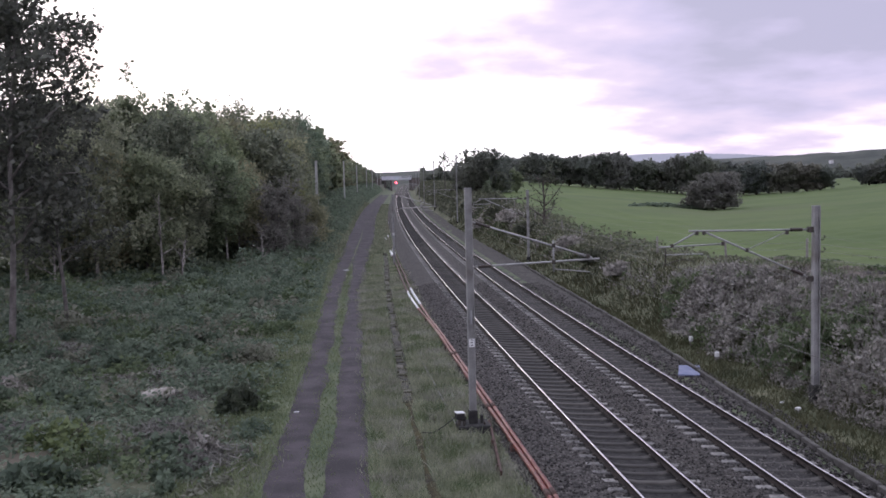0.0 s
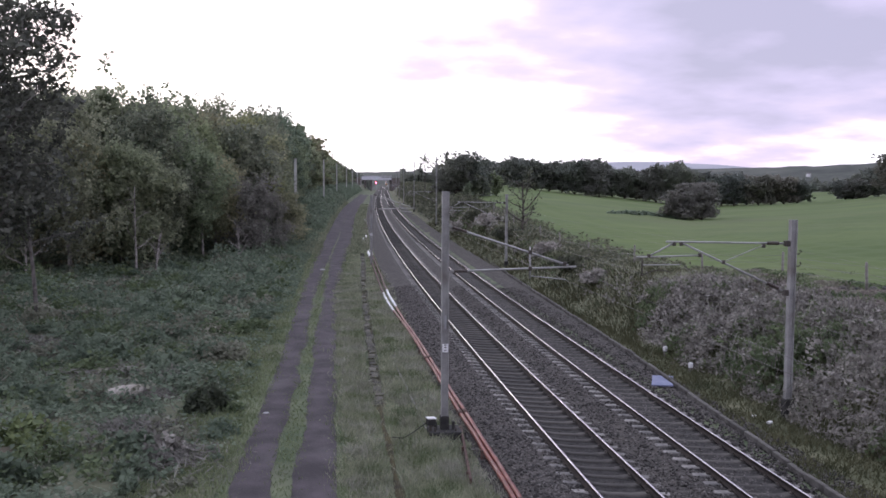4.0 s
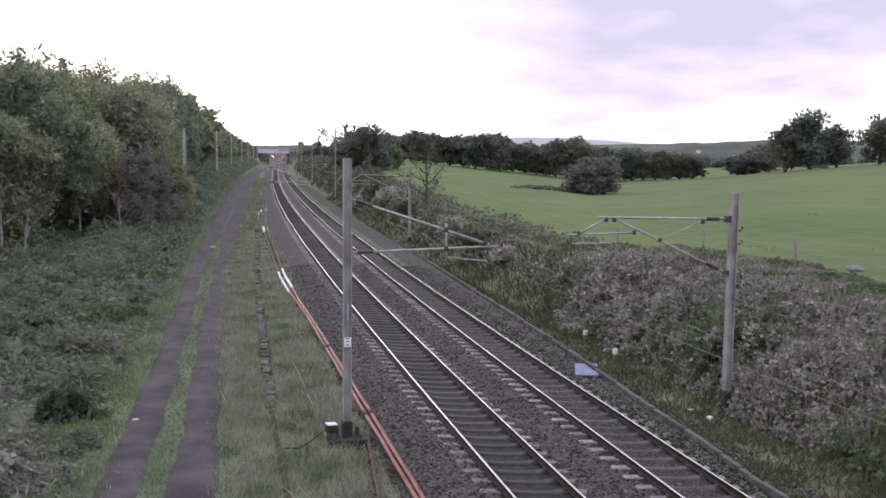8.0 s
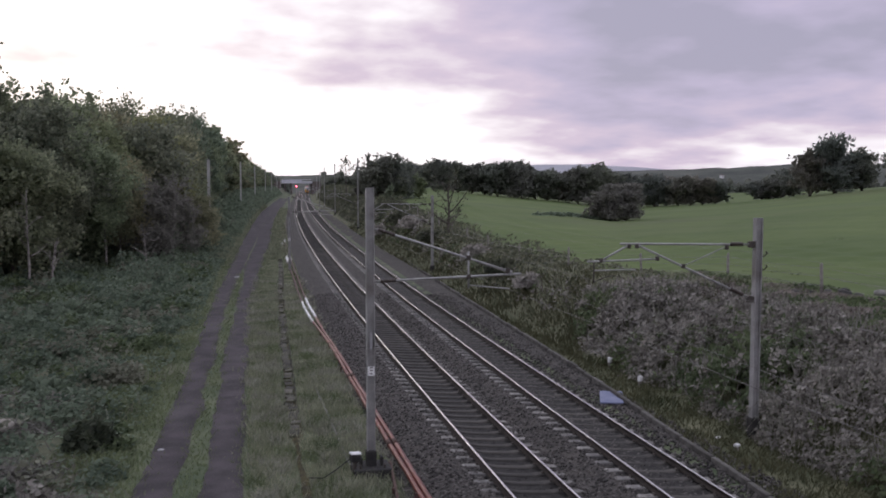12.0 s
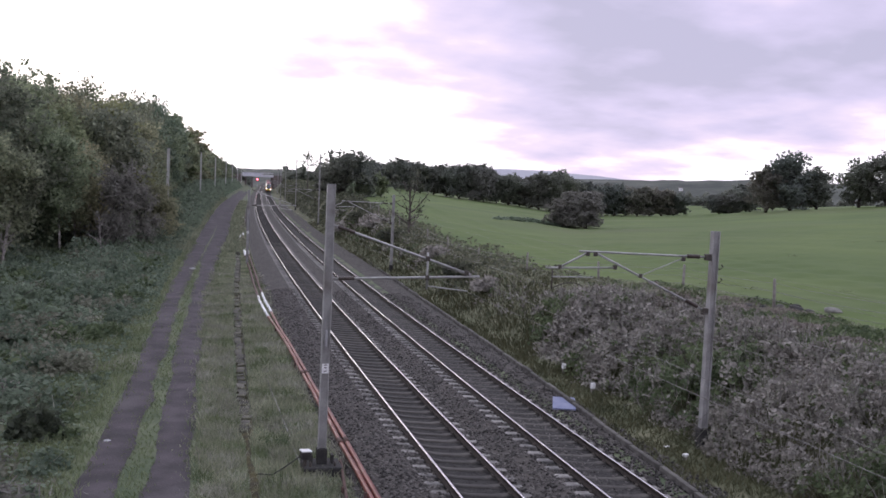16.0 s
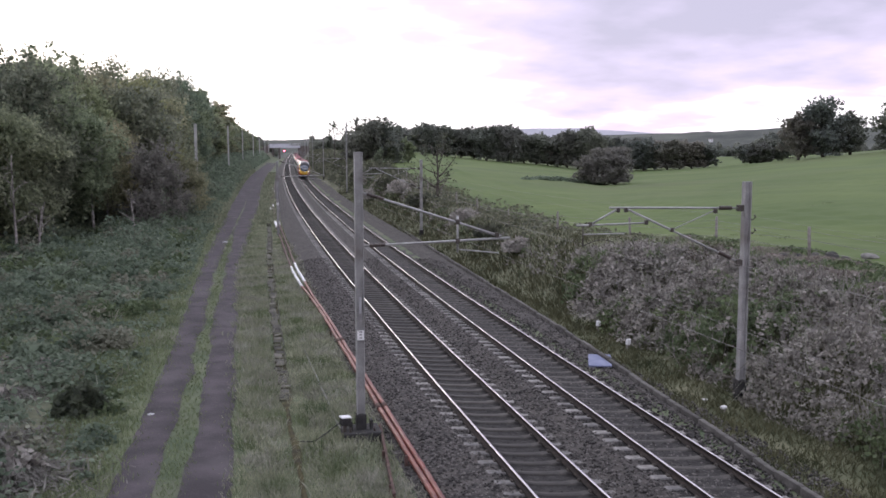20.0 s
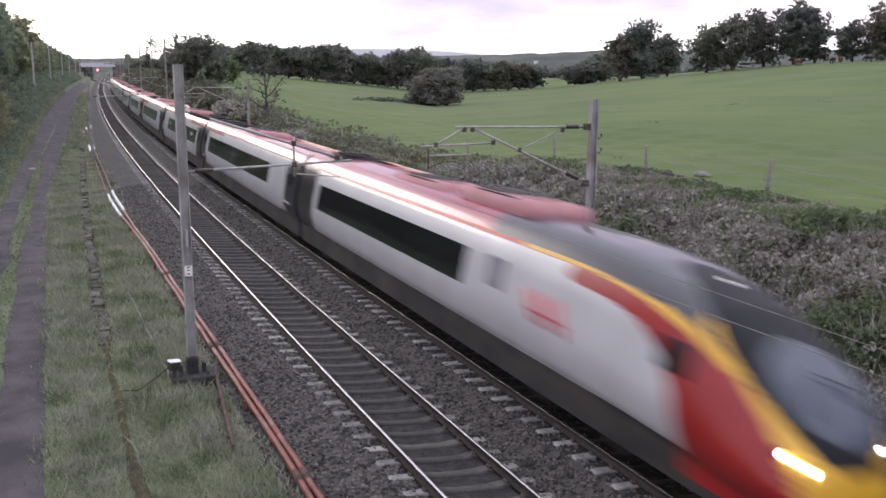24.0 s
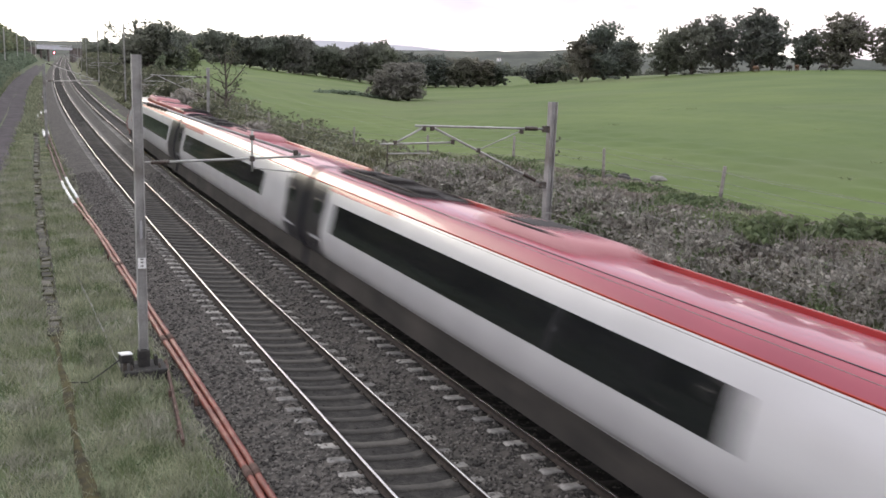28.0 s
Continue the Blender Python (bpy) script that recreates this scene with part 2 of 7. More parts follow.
M = {
    "verge": grain("verge_soil_grass", (0.065, 0.09, 0.045), (0.155, 0.172, 0.10), 0.5, 0.95, 0.6, 14, spots=((0.14, 0.135, 0.10), 0.3)),
    "woodland": grain("woodland_floor", (0.055, 0.07, 0.042), (0.18, 0.18, 0.115), 0.45, 0.95, 0.8, 12, spots=((0.16, 0.13, 0.10), 0.4)),
    "bank": grain("bank_soil", (0.07, 0.082, 0.04), (0.17, 0.165, 0.10), 0.5, 0.95, 0.7, 12),
    "field": grain("pasture", (0.068, 0.108, 0.023), (0.105, 0.148, 0.035), 0.07, 0.95, 0.5, 22, spots=((0.10, 0.125, 0.046), 0.45)),
    "distance": grain("far_land", (0.038, 0.046, 0.038), (0.115, 0.122, 0.098), 0.02, 0.95, 0.0, 12),
    # distance haze is painted in: the hill's base colour is paled and greyed
    "hill": grain("painted_haze_hill", (0.36, 0.36, 0.40), (0.42, 0.42, 0.45), 0.006, 1.0, 0.0, 12),
    "ballast": grain("ballast", (0.020, 0.018, 0.016), (0.09, 0.081, 0.073), 5.0, 0.9, 1.0, 5, spots=((0.085, 0.075, 0.065), 0.5)),
    "stone": grain("ballast_stone", (0.031, 0.028, 0.026), (0.15, 0.138, 0.127), 3.0, 0.9, 0.4, 6, island=1.1),
    "cinder": grain("path_cinder", (0.030, 0.025, 0.028), (0.084, 0.070, 0.077), 1.2, 0.92, 0.6, 14, spots=((0.10, 0.088, 0.092), 0.4)),
    "rail_top": grain("polished_rail", (0.66, 0.65, 0.64), (0.80, 0.79, 0.78), 6.0, 0.18, 0.01, 8, metal=1.0),
    "rail_web": grain("rusty_rail", (0.018, 0.014, 0.012), (0.05, 0.036, 0.028), 9.0, 0.85, 0.3, 8),
    "sleeper": soiled(grain("sleeper_concrete", (0.14, 0.135, 0.13), (0.34, 0.325, 0.30), 3.0, 0.9, 0.3, 8, piece=0.5, spots=((0.09, 0.08, 0.07), 0.45)), (0.29, 0.28, 0.27), 0.78),
    "sleeper_inner": grain("oiled_sleeper_concrete", (0.026, 0.024, 0.022), (0.062, 0.057, 0.053), 3.0, 0.9, 0.3, 8),
    "ballast_dark": grain("soiled_ballast", (0.010, 0.009, 0.008), (0.042, 0.038, 0.035), 5.0, 0.9, 1.0, 5),
    "clip": grain("rail_clip_steel", (0.04, 0.035, 0.03), (0.1, 0.085, 0.07), 20.0, 0.7, 0.1, 4),
    "steel": grain("galvanised_steel", (0.26, 0.26, 0.25), (0.44, 0.435, 0.42), 2.0, 0.6, 0.15, 10, metal=0.1, spots=((0.15, 0.13, 0.11), 0.4)),
    "pale_post": grain("pale_weathered_post", (0.44, 0.44, 0.42), (0.60, 0.60, 0.57), 1.0, 0.7, 0.1, 8),
    "tube": grain("cantilever_tube", (0.30, 0.30, 0.29), (0.46, 0.46, 0.44), 5.0, 0.5, 0.1, 6, metal=0.4),
    "insulator": grain("brown_insulator", (0.035, 0.025, 0.02), (0.08, 0.06, 0.05), 9.0, 0.35, 0.05, 6),
    "black": grain("tarred_base", (0.015, 0.015, 0.015), (0.05, 0.047, 0.043), 6.0, 0.8, 0.5, 6),
    "concrete": grain("old_concrete", (0.13, 0.125, 0.115), (0.30, 0.29, 0.27), 3.0, 0.92, 0.5, 8, piece=0.4, spots=((0.07, 0.075, 0.045), 0.4)),
    "lid": grain("trough_lid", (0.035, 0.033, 0.027), (0.13, 0.122, 0.10), 3.0, 0.92, 0.5, 8, piece=0.8, spots=((0.07, 0.07, 0.035), 0.5)),
    "kerb": grain("kerb_concrete", (0.06, 0.056, 0.05), (0.14, 0.132, 0.12), 3.0, 0.92, 0.5, 8, piece=0.5),
    "duct_dark": grain("dull_dark_duct", (0.06, 0.022, 0.018), (0.12, 0.045, 0.036), 3.0, 0.6, 0.15, 7),
    "white": grain("white_paint", (0.70, 0.70, 0.70), (0.84, 0.84, 0.82), 6.0, 0.5, 0.1, 6),
    "orange": grain("orange_duct", (0.11, 0.026, 0.018), (0.22, 0.062, 0.044), 2.5, 0.42, 0.15, 7, spots=((0.28, 0.14, 0.11), 0.4)),
    "rust": grain("rusty_stake", (0.06, 0.036, 0.03), (0.13, 0.078, 0.062), 8.0, 0.9, 0.4, 6),
    "blue": grain("blue_sheet", (0.15, 0.17, 0.28), (0.23, 0.25, 0.36), 2.0, 0.6, 0.2, 6),
    "bark": grain("bark", (0.055, 0.048, 0.04), (0.16, 0.14, 0.12), 6.0, 0.95, 0.8, 5),
    "birch": grain("birch_bark", (0.16, 0.14, 0.125), (0.42, 0.39, 0.36), 3.0, 0.9, 0.5, 6, spots=((0.05, 0.045, 0.04), 0.4)),
    "grey_bark": grain("grey_birch_bark", (0.10, 0.09, 0.08), (0.26, 0.24, 0.22), 3.0, 0.9, 0.5, 6, spots=((0.05, 0.045, 0.04), 0.4)),
    "timber": grain("weathered_timber", (0.17, 0.155, 0.14), (0.34, 0.32, 0.29), 5.0, 0.9, 0.5, 6),
    "pale_wood": grain("cut_pale_wood", (0.34, 0.31, 0.27), (0.58, 0.54, 0.48), 4.0, 0.85, 0.4, 6),
    "wire": grain("wire", (0.15, 0.147, 0.14), (0.27, 0.262, 0.25), 4.0, 0.5, 0.0, 4, metal=0.5),
    "moss": grain("moss", (0.022, 0.019, 0.009), (0.095, 0.082, 0.026), 3.0, 0.95, 0.6, 9),
    "leaf_wood": leafy("woodland_leaves", (0.125, 0.148, 0.105), (0.45, 0.475, 0.335), 0.62, 0.9, 0.4, 1.0),
    "leaf_birch": leafy("birch_leaves", (0.15, 0.178, 0.128), (0.50, 0.53, 0.375), 0.64, 0.9, 0.4, 1.0),
    # darkened birch leaves: the colour paints their silhouette against the bright sky
    "leaf_backlit": leafy("backlit_birch_leaves", (0.05, 0.055, 0.046), (0.19, 0.195, 0.155), 0.3, 1.2, 0.5),
    "leaf_rowan": leafy("rowan_leaves", (0.15, 0.165, 0.09), (0.46, 0.475, 0.245), 0.6, 0.9, 0.4, 0.4),
    "leaf_sallow": leafy("sallow_leaves", (0.17, 0.165, 0.145), (0.44, 0.42, 0.375), 0.55, 1.2, 0.3),
    "leaf_oak": leafy("oak_leaves", (0.055, 0.068, 0.05), (0.15, 0.17, 0.11), 0.45),
    "leaf_hedge": leafy("hedge_leaves", (0.07, 0.08, 0.058), (0.19, 0.195, 0.13), 0.45),
    "bramble": leafy("bramble_leaves", (0.175, 0.165, 0.146), (0.62, 0.585, 0.525), 0.36, 1.6, 0.4),
    "bramble_green": leafy("nettle_leaves", (0.085, 0.115, 0.062), (0.24, 0.29, 0.15), 0.4, 0.8, 0.3),
    "weed_red": leafy("reddish_weeds", (0.13, 0.115, 0.10), (0.38, 0.335, 0.30), 0.35, 1.0, 0.35),
    "under": leafy("undergrowth_leaves", (0.105, 0.14, 0.10), (0.35, 0.415, 0.295), 0.5, 0.7, 0.25),
    "dry": leafy("dry_stems", (0.17, 0.17, 0.13), (0.42, 0.415, 0.34), 0.3),
    "grass": leafy("grass_blades", (0.15, 0.175, 0.11), (0.45, 0.455, 0.325), 0.4, 0.9, 0.45),
    "grass_green": leafy("green_grass_blades", (0.09, 0.125, 0.062), (0.25, 0.285, 0.16), 0.4),
    "grass_dark": leafy("dark_bank_grass", (0.038, 0.052, 0.024), (0.145, 0.14, 0.08), 0.35),
    # air haze over the far trees is painted in: paler leaves, little contrast
    "leaf_far": leafy("hazed_field_tree_leaves", (0.165, 0.175, 0.16), (0.30, 0.31, 0.265), 0.5, 0.35, 0.2, 0.6),
    "leaf_thorn": leafy("thorn_leaves", (0.19, 0.185, 0.165), (0.34, 0.33, 0.295), 0.5, 0.5, 0.2),
    "under_pale": leafy("dry_undergrowth_leaves", (0.12, 0.125, 0.09), (0.33, 0.335, 0.255), 0.35, 0.7, 0.2),
    "fern": leafy("fern_fronds", (0.10, 0.135, 0.06), (0.24, 0.285, 0.13), 0.3),
    "silver": grain("silver_paint", (0.545, 0.545, 0.55), (0.625, 0.625, 0.63), 0.8, 0.32, 0.02, 20, metal=0.15, coat=0.3),
    "roof_red": grain("red_roof_paint", (0.29, 0.035, 0.065), (0.36, 0.052, 0.085), 0.8, 0.3, 0.02, 20, coat=0.6),
    "stripe": grain("orange_red_stripe", (0.42, 0.045, 0.03), (0.5, 0.065, 0.04), 1.0, 0.35, 0.0, 10),
    "train_red": grain("red_paint", (0.26, 0.011, 0.012), (0.34, 0.02, 0.017), 1.0, 0.3, 0.0, 10, coat=0.4),
    "emblem": grain("faded_red_emblem", (0.50, 0.09, 0.10), (0.58, 0.13, 0.14), 1.0, 0.4, 0.0, 10),
    "train_yellow": grain("yellow_paint", (0.64, 0.35, 0.022), (0.72, 0.42, 0.035), 1.0, 0.35, 0.0, 10, coat=0.3),
    "train_dark": grain("dark_grey_paint", (0.026, 0.026, 0.034), (0.046, 0.046, 0.056), 1.2, 0.28, 0.02, 10, coat=0.4),
    "well": grain("dark_roof_equipment", (0.010, 0.009, 0.009), (0.05, 0.044, 0.042), 3.0, 0.85, 0.6, 8),
    "skirt": grain("dirty_underframe", (0.012, 0.011, 0.010), (0.05, 0.044, 0.038), 2.2, 0.8, 0.3, 8, spots=((0.055, 0.048, 0.042), 0.5)),
    "glass_dark": grain("tinted_glass", (0.010, 0.011, 0.012), (0.016, 0.017, 0.018), 1.0, 0.06, 0.0, 4),
    # the blue base paints the sky's reflection into the glass
    "windscreen": grain("sky_tinted_windscreen", (0.018, 0.028, 0.05), (0.03, 0.045, 0.075), 1.0, 0.1, 0.0, 4, coat=0.5),
    "brash": leafy("grey_brash", (0.11, 0.105, 0.092), (0.30, 0.285, 0.255), 0.2),
    "black_gloss": grain("black_surround_paint", (0.008, 0.008, 0.011), (0.014, 0.014, 0.018), 1.0, 0.45, 0.0, 6, spec=0.15),
    "door_dark": grain("dark_door_paint", (0.012, 0.012, 0.015), (0.026, 0.025, 0.03), 1.2, 0.3, 0.03, 8),
    "pink_unit": grain("pink_roof_fairing", (0.36, 0.15, 0.16), (0.50, 0.26, 0.27), 1.6, 0.62, 0.05, 8),
    "vent_grey": grain("grey_louvre", (0.20, 0.19, 0.21), (0.30, 0.29, 0.31), 4.0, 0.6, 0.1, 6),
    "blind": grain("window_blind", (0.35, 0.35, 0.36), (0.46, 0.46, 0.46), 2.0, 0.6, 0.0, 4),
    "lamp_small": glowing("upper_light_glow", (1.0, 0.97, 0.92), 0.4),
    "lamp": glowing("headlight_glow", (0.98, 0.98, 1.0), 300.0),
    "red_lamp": glowing("red_signal_glow", (1.0, 0.05, 0.08), 40.0),
    "hide_dark": grain("dark_hide", (0.02, 0.017, 0.015), (0.05, 0.04, 0.035), 2.0, 0.8, 0.0, 6),
    "hide_brown": grain("brown_hide", (0.09, 0.05, 0.03), (0.16, 0.09, 0.055), 2.0, 0.8, 0.0, 6),
    "bridge": grain("pale_girder", (0.52, 0.52, 0.56), (0.66, 0.66, 0.70), 0.5, 0.7, 0.0, 6),
    "brickwork": grain("dark_masonry", (0.10, 0.085, 0.08), (0.2, 0.17, 0.155), 1.0, 0.9, 0.2, 6),
}


# ---------------- mesh helpers ----------------
def mesh_of(name, V, F):
    """A mesh from arrays of corners and of faces that all have as many corners."""
    V, F = np.asarray(V, np.float32), np.asarray(F, np.int32)
    me = bpy.data.meshes.new(name)
    k = F.shape[1]
    me.vertices.add(len(V))
    me.vertices.foreach_set("co", V.ravel())
    me.loops.add(F.size)
    me.loops.foreach_set("vertex_index", F.ravel())
    me.polygons.add(len(F))
    me.polygons.foreach_set("loop_start", np.arange(0, F.size, k, dtype=np.int32))
    me.update(calc_edges=True)
    me.validate()
    return me


def join(pieces):
    V, F, n = [], [], 0
    for v, f in pieces:
        v = np.asarray(v, float)
        V.append(v)
        F.append(np.asarray(f) + n)
        n += len(v)
    return np.concatenate(V), np.concatenate(F)


def part(name, shape, material, parent=None, label="", smooth=False, at=None):
    """Links a shape (corners, faces; a bmesh; or a mesh) as one mesh object under a thing or a part."""
    if isinstance(shape, bpy.types.Mesh):
        me = shape
    elif isinstance(shape, bmesh.types.BMesh):
        me = bpy.data.meshes.new(name)
        shape.to_mesh(me)
        shape.free()
    else:
        me = mesh_of(name, *shape)
    if not me.materials:
        me.materials.append(M[material])
    if smooth:
        me.polygons.foreach_set("use_smooth", np.ones(len(me.polygons), bool))
    ob = new(name, me)
    if parent is not None:
        ob.parent = parent
    if at is not None:
        ob.matrix_basis = at
    if label:
        ob["label"] = label
    return ob


def thing(name, at, label, category, group="", kind=""):
    ob = new(name)
    ob.matrix_basis = at if isinstance(at, Matrix) else pose(*at)
    ob.empty_display_size = 0.2
    return tagged(ob, label, category, group, kind)


def tube(points, radii, n=8, cap=True):
    """A tapered tube through points."""
    P = np.asarray(points, float)
    R = np.broadcast_to(np.asarray(radii, float), (len(P),))
    T = np.gradient(P, axis=0)
    T /= np.linalg.norm(T, axis=1)[:, None] + 1e-9
    ref = np.where(np.abs(T[:, 2:3]) > 0.9, np.array([[1.0, 0, 0]]), np.array([[0, 0, 1.0]]))
    A = np.cross(T, ref)
    A /= np.linalg.norm(A, axis=1)[:, None]
    B = np.cross(T, A)
    ang = np.linspace(0, 2 * np.pi, n, endpoint=False)
    V = P[:, None] + R[:, None, None] * (np.cos(ang)[None, :, None] * A[:, None] + np.sin(ang)[None, :, None] * B[:, None])
    V = V.reshape(-1, 3)
    i, j = np.meshgrid(np.arange(len(P) - 1), np.arange(n), indexing="ij")
    a, b = i * n + j, i * n + (j + 1) % n
    F = np.stack([a, b, b + n, a + n], -1).reshape(-1, 4)
    if cap:
        V = np.concatenate([V, P[:1], P[-1:]])
        k = len(V) - 2
        e = [[k, (j + 1) % n, j, k] for j in range(n)] + [[k + 1, (len(P) - 1) * n + j, (len(P) - 1) * n + (j + 1) % n, k + 1] for j in range(n)]
        # end faces as folded quads: the doubled corner is dropped by halving the fan
        e = []
        for j in range(0, n, 2):
            e.append([k, (j + 2) % n, (j + 1) % n, j])
            o = (len(P) - 1) * n
            e.append([k + 1, o + j, o + (j + 1) % n, o + (j + 2) % n])
        F = np.concatenate([F, np.array(e)])
    return V, F


def box(x0, x1, y0, y1, z0, z1, bev=0.0):
    """A box with its edges cut by bev."""
    bm = bmesh.new()
    bmesh.ops.create_cube(bm, size=1)
    for v in bm.verts:
        v.co = Vector(((x0 + x1) / 2 + v.co.x * (x1 - x0), (y0 + y1) / 2 + v.co.y * (y1 - y0), (z0 + z1) / 2 + v.co.z * (z1 - z0)))
    if bev:
        bmesh.ops.bevel(bm, geom=bm.edges[:], offset=bev, segments=2, affect="EDGES", profile=0.5)
    return bm


def leaves(rng, centres, size, lift=0.0, long=1.6):
    """A folded leaf card at each centre, turned at random; lift > 0 lets the leaves face up."""
    n = len(centres)
    a = rng.normal(size=(n, 3))
    a[:, 2] *= 1 - 0.6 * lift
    a /= np.linalg.norm(a, axis=1)[:, None]
    b = np.cross(a, rng.normal(size=(n, 3)))
    b[:, 2] *= 1 - 0.75 * lift
    b /= np.linalg.norm(b, axis=1)[:, None] + 1e-9
    s = np.reshape(size, (-1, 1)) * rng.uniform(0.6, 1.35, (n, 1))
    c = np.asarray(centres)
    nrm = np.cross(a, b)
    V = np.stack([c - a * s * long / 2, c + b * s / 2 + nrm * s * 0.12, c + a * s * long / 2, c - b * s / 2 + nrm * s * 0.12], 1).reshape(-1, 3)
    F = np.arange(4 * n).reshape(n, 4)
    return V, F


def blades(rng, roots, height, width, lean=0.35):
    """A grass blade on each root: a narrow quad that tapers and leans."""
    n = len(roots)
    r = np.asarray(roots)
    th = rng.uniform(0, 2 * np.pi, n)
    side = np.stack([np.cos(th), np.sin(th), np.zeros(n)], 1)
    h = np.broadcast_to(height, (n,)) * rng.uniform(0.5, 1.3, n)
    l = rng.normal(0, lean, (n, 2)) * h[:, None]
    tip = r + np.column_stack([l, h])
    w = np.broadcast_to(width, (n,))[:, None]
    V = np.stack([r - side * w / 2, r + side * w / 2, tip + side * w * 0.12, tip - side * w * 0.12], 1).reshape(-1, 3)
    return V, np.arange(4 * n).reshape(n, 4)


# ---------------- plan ----------------
GAUGE, SIX, CANT = 1.505, 3.35, 0.115


def line(y):
    """x of the centre of the left track: straight past the bridge, then a long curve to the right."""
    y = np.maximum(np.asarray(y, float), 0.0)
    return 6.62 + 0.08 * (y - 130 * (1 - np.exp(-y / 130)))


def slope(y):
    return 0.08 * (1 - np.exp(-np.maximum(y, 0.0) / 130))


def step(a, b, v):
    t = np.clip((np.asarray(v, float) - a) / (b - a), 0, 1)
    return t * t * (3 - 2 * t)


FIELD_AZ = [-180, 0, 9, 12, 18, 23.5, 30.5, 35.6, 40.4, 44.2, 49, 60, 180]
FIELD_Z = [4, 5.0, 5.2, 5.0, 2.4, -0.3, 1.6, 4.4, 6.4, 7.9, 9.0, 9.5, 4]
FIELD_R = [260, 260, 260, 260, 260, 260, 255, 235, 230, 230, 230, 230, 230]


def pasture(x, y):
    """Height of the rolling pasture."""
    az, r = np.degrees(np.arctan2(x, y)), np.hypot(x, y)
    z1, r1 = np.interp(az, FIELD_AZ, FIELD_Z), np.interp(az, FIELD_AZ, FIELD_R)
    z0 = np.interp(az, [0, 17, 21, 30, 180], [1.45, 1.5, 1.9, 2.6, 2.6])
    k = np.clip((r - 36) / (r1 - 36), 0, 1.0)
    z = z0 + (z1 - z0) * k + 0.12 * np.sin(x * 0.11) * np.sin(y * 0.07)
    return z * (1 - 0.9 * step(r1 + 60, r1 + 500, r)) 


def ground_z(x, y):
    x, y = np.asarray(x, float), np.asarray(y, float)
    s = x - line(y)
    base = -0.32 + 0.0 * x
    left = 3.6 * step(95, 220, y) * step(-7.2, -12.0, s) + 0.035 * np.maximum(-13 - s, 0) * step(-200, 60, y) * (s > -120) + 0.035 * 107 * (s <= -120)
    right = (np.maximum(pasture(x, y), -0.2) + 0.3) * step(7.3, 13.5 - 3.2 * step(33, 41, y), s)
    rough = 0.10 * np.sin(1.7 * x + 0.6 * y) * np.sin(0.9 * y - 0.4 * x) * step(8.5, 12, np.abs(s + 0.0)) + 0.03 * np.sin(2.9 * x) * np.sin(2.3 * y) * step(4.0, 6.0, np.abs(s))
    rough = rough * (1 - 1.0 * step(-10.4, -9.4, s) * (1 - step(-4.4, -3.6, s)))
    far = step(900, 1500, np.hypot(x, y)) * 4.0
    return base + left + right + rough + far


def make_ground():
    s = np.concatenate([[-3000, -2000, -1200, -700, -400, -250, -160, -110, -80], np.arange(-60, -26, 2.0), np.arange(-26, 30, 0.5), np.arange(30, 60, 2.0),
                        np.arange(60, 330, 6.0), [360, 420, 500, 650, 900, 1300, 2000, 3000]])
    y = np.concatenate([[-3000, -1500, -700, -300, -120, -60, -30], np.arange(-16, 100, 1.0), np.arange(100, 340, 4.0), np.arange(340, 760, 15.0),
                        [800, 900, 1000, 1150, 1300, 1500, 1800, 2300, 3000, 3800]])
    S, Y = np.meshgrid(s, y)
    X = line(Y) + S
    Z = ground_z(X, Y)
    V = np.stack([X, Y, Z], -1).reshape(-1, 3)
    i, j = np.meshgrid(np.arange(len(y) - 1), np.arange(len(s) - 1), indexing="ij")
    a = i * len(s) + j
    F = np.stack([a, a + 1, a + 1 + len(s), a + len(s)], -1).reshape(-1, 4)
    me = mesh_of("ground", V, F)
    for k in ("verge", "woodland", "bank", "field", "distance"):
        me.materials.append(M[k])
    c = V[F].mean(1)
    sc = c[:, 0] - line(c[:, 1])
    r = np.hypot(c[:, 0], c[:, 1])
    wob = 0.7 * np.sin(c[:, 1] * 0.7) + 0.5 * np.sin(c[:, 1] * 0.31 + 1)
    slot = np.zeros(len(F), np.int32)
    slot[sc < -10.2 + wob] = 1
    slot[sc > 5.4] = 2
    slot[(sc > 14.0 - 3.4 * step(33, 41, c[:, 1]) + 0.3 * wob)] = 3
    slot[(r > 600)] = 4
    me.polygons.foreach_set("material_index", slot)
    me.polygons.foreach_set("use_smooth", np.ones(len(F), bool))
    g = new("ground", me)
    tagged(g, "grassy verges, woodland floor, bank and rolling green pasture", "ground", kind="structure")


make_ground()


def ribbon(edges_left, edges_right, ys, lift):
    """A strip of ground cover between two lines of s, lift above the ground."""
    V = []
    m = 7
    for yv, a, b in zip(ys, edges_left, edges_right):
        x = line(yv) + np.linspace(a, b, m)
        z = ground_z(x, np.full(m, yv)) + lift * np.sin(np.linspace(0.12, np.pi - 0.12, m)) ** 0.5
        V.append(np.stack([x, np.full(m, yv), z], 1))
    V = np.concatenate(V)
    i, j = np.meshgrid(np.arange(len(ys) - 1), np.arange(m - 1), indexing="ij")
    a = i * m + j
    return V, np.stack([a, a + 1, a + m + 1, a + m], -1).reshape(-1, 4)


def path_edges(y):
    """Offsets of the lane's edges from the left track: left rut, grass middle, right rut."""
    l = np.interp(y, [0, 20, 35, 61, 110, 202, 420], [-9.4, -9.1, -8.7, -8.6, -8.3, -8.4, -8.2])
    r = np.interp(y, [0, 20, 37, 67, 110, 269, 420], [-6.7, -6.6, -6.4, -6.0, -5.0, -4.8, -4.7])
    return l, r


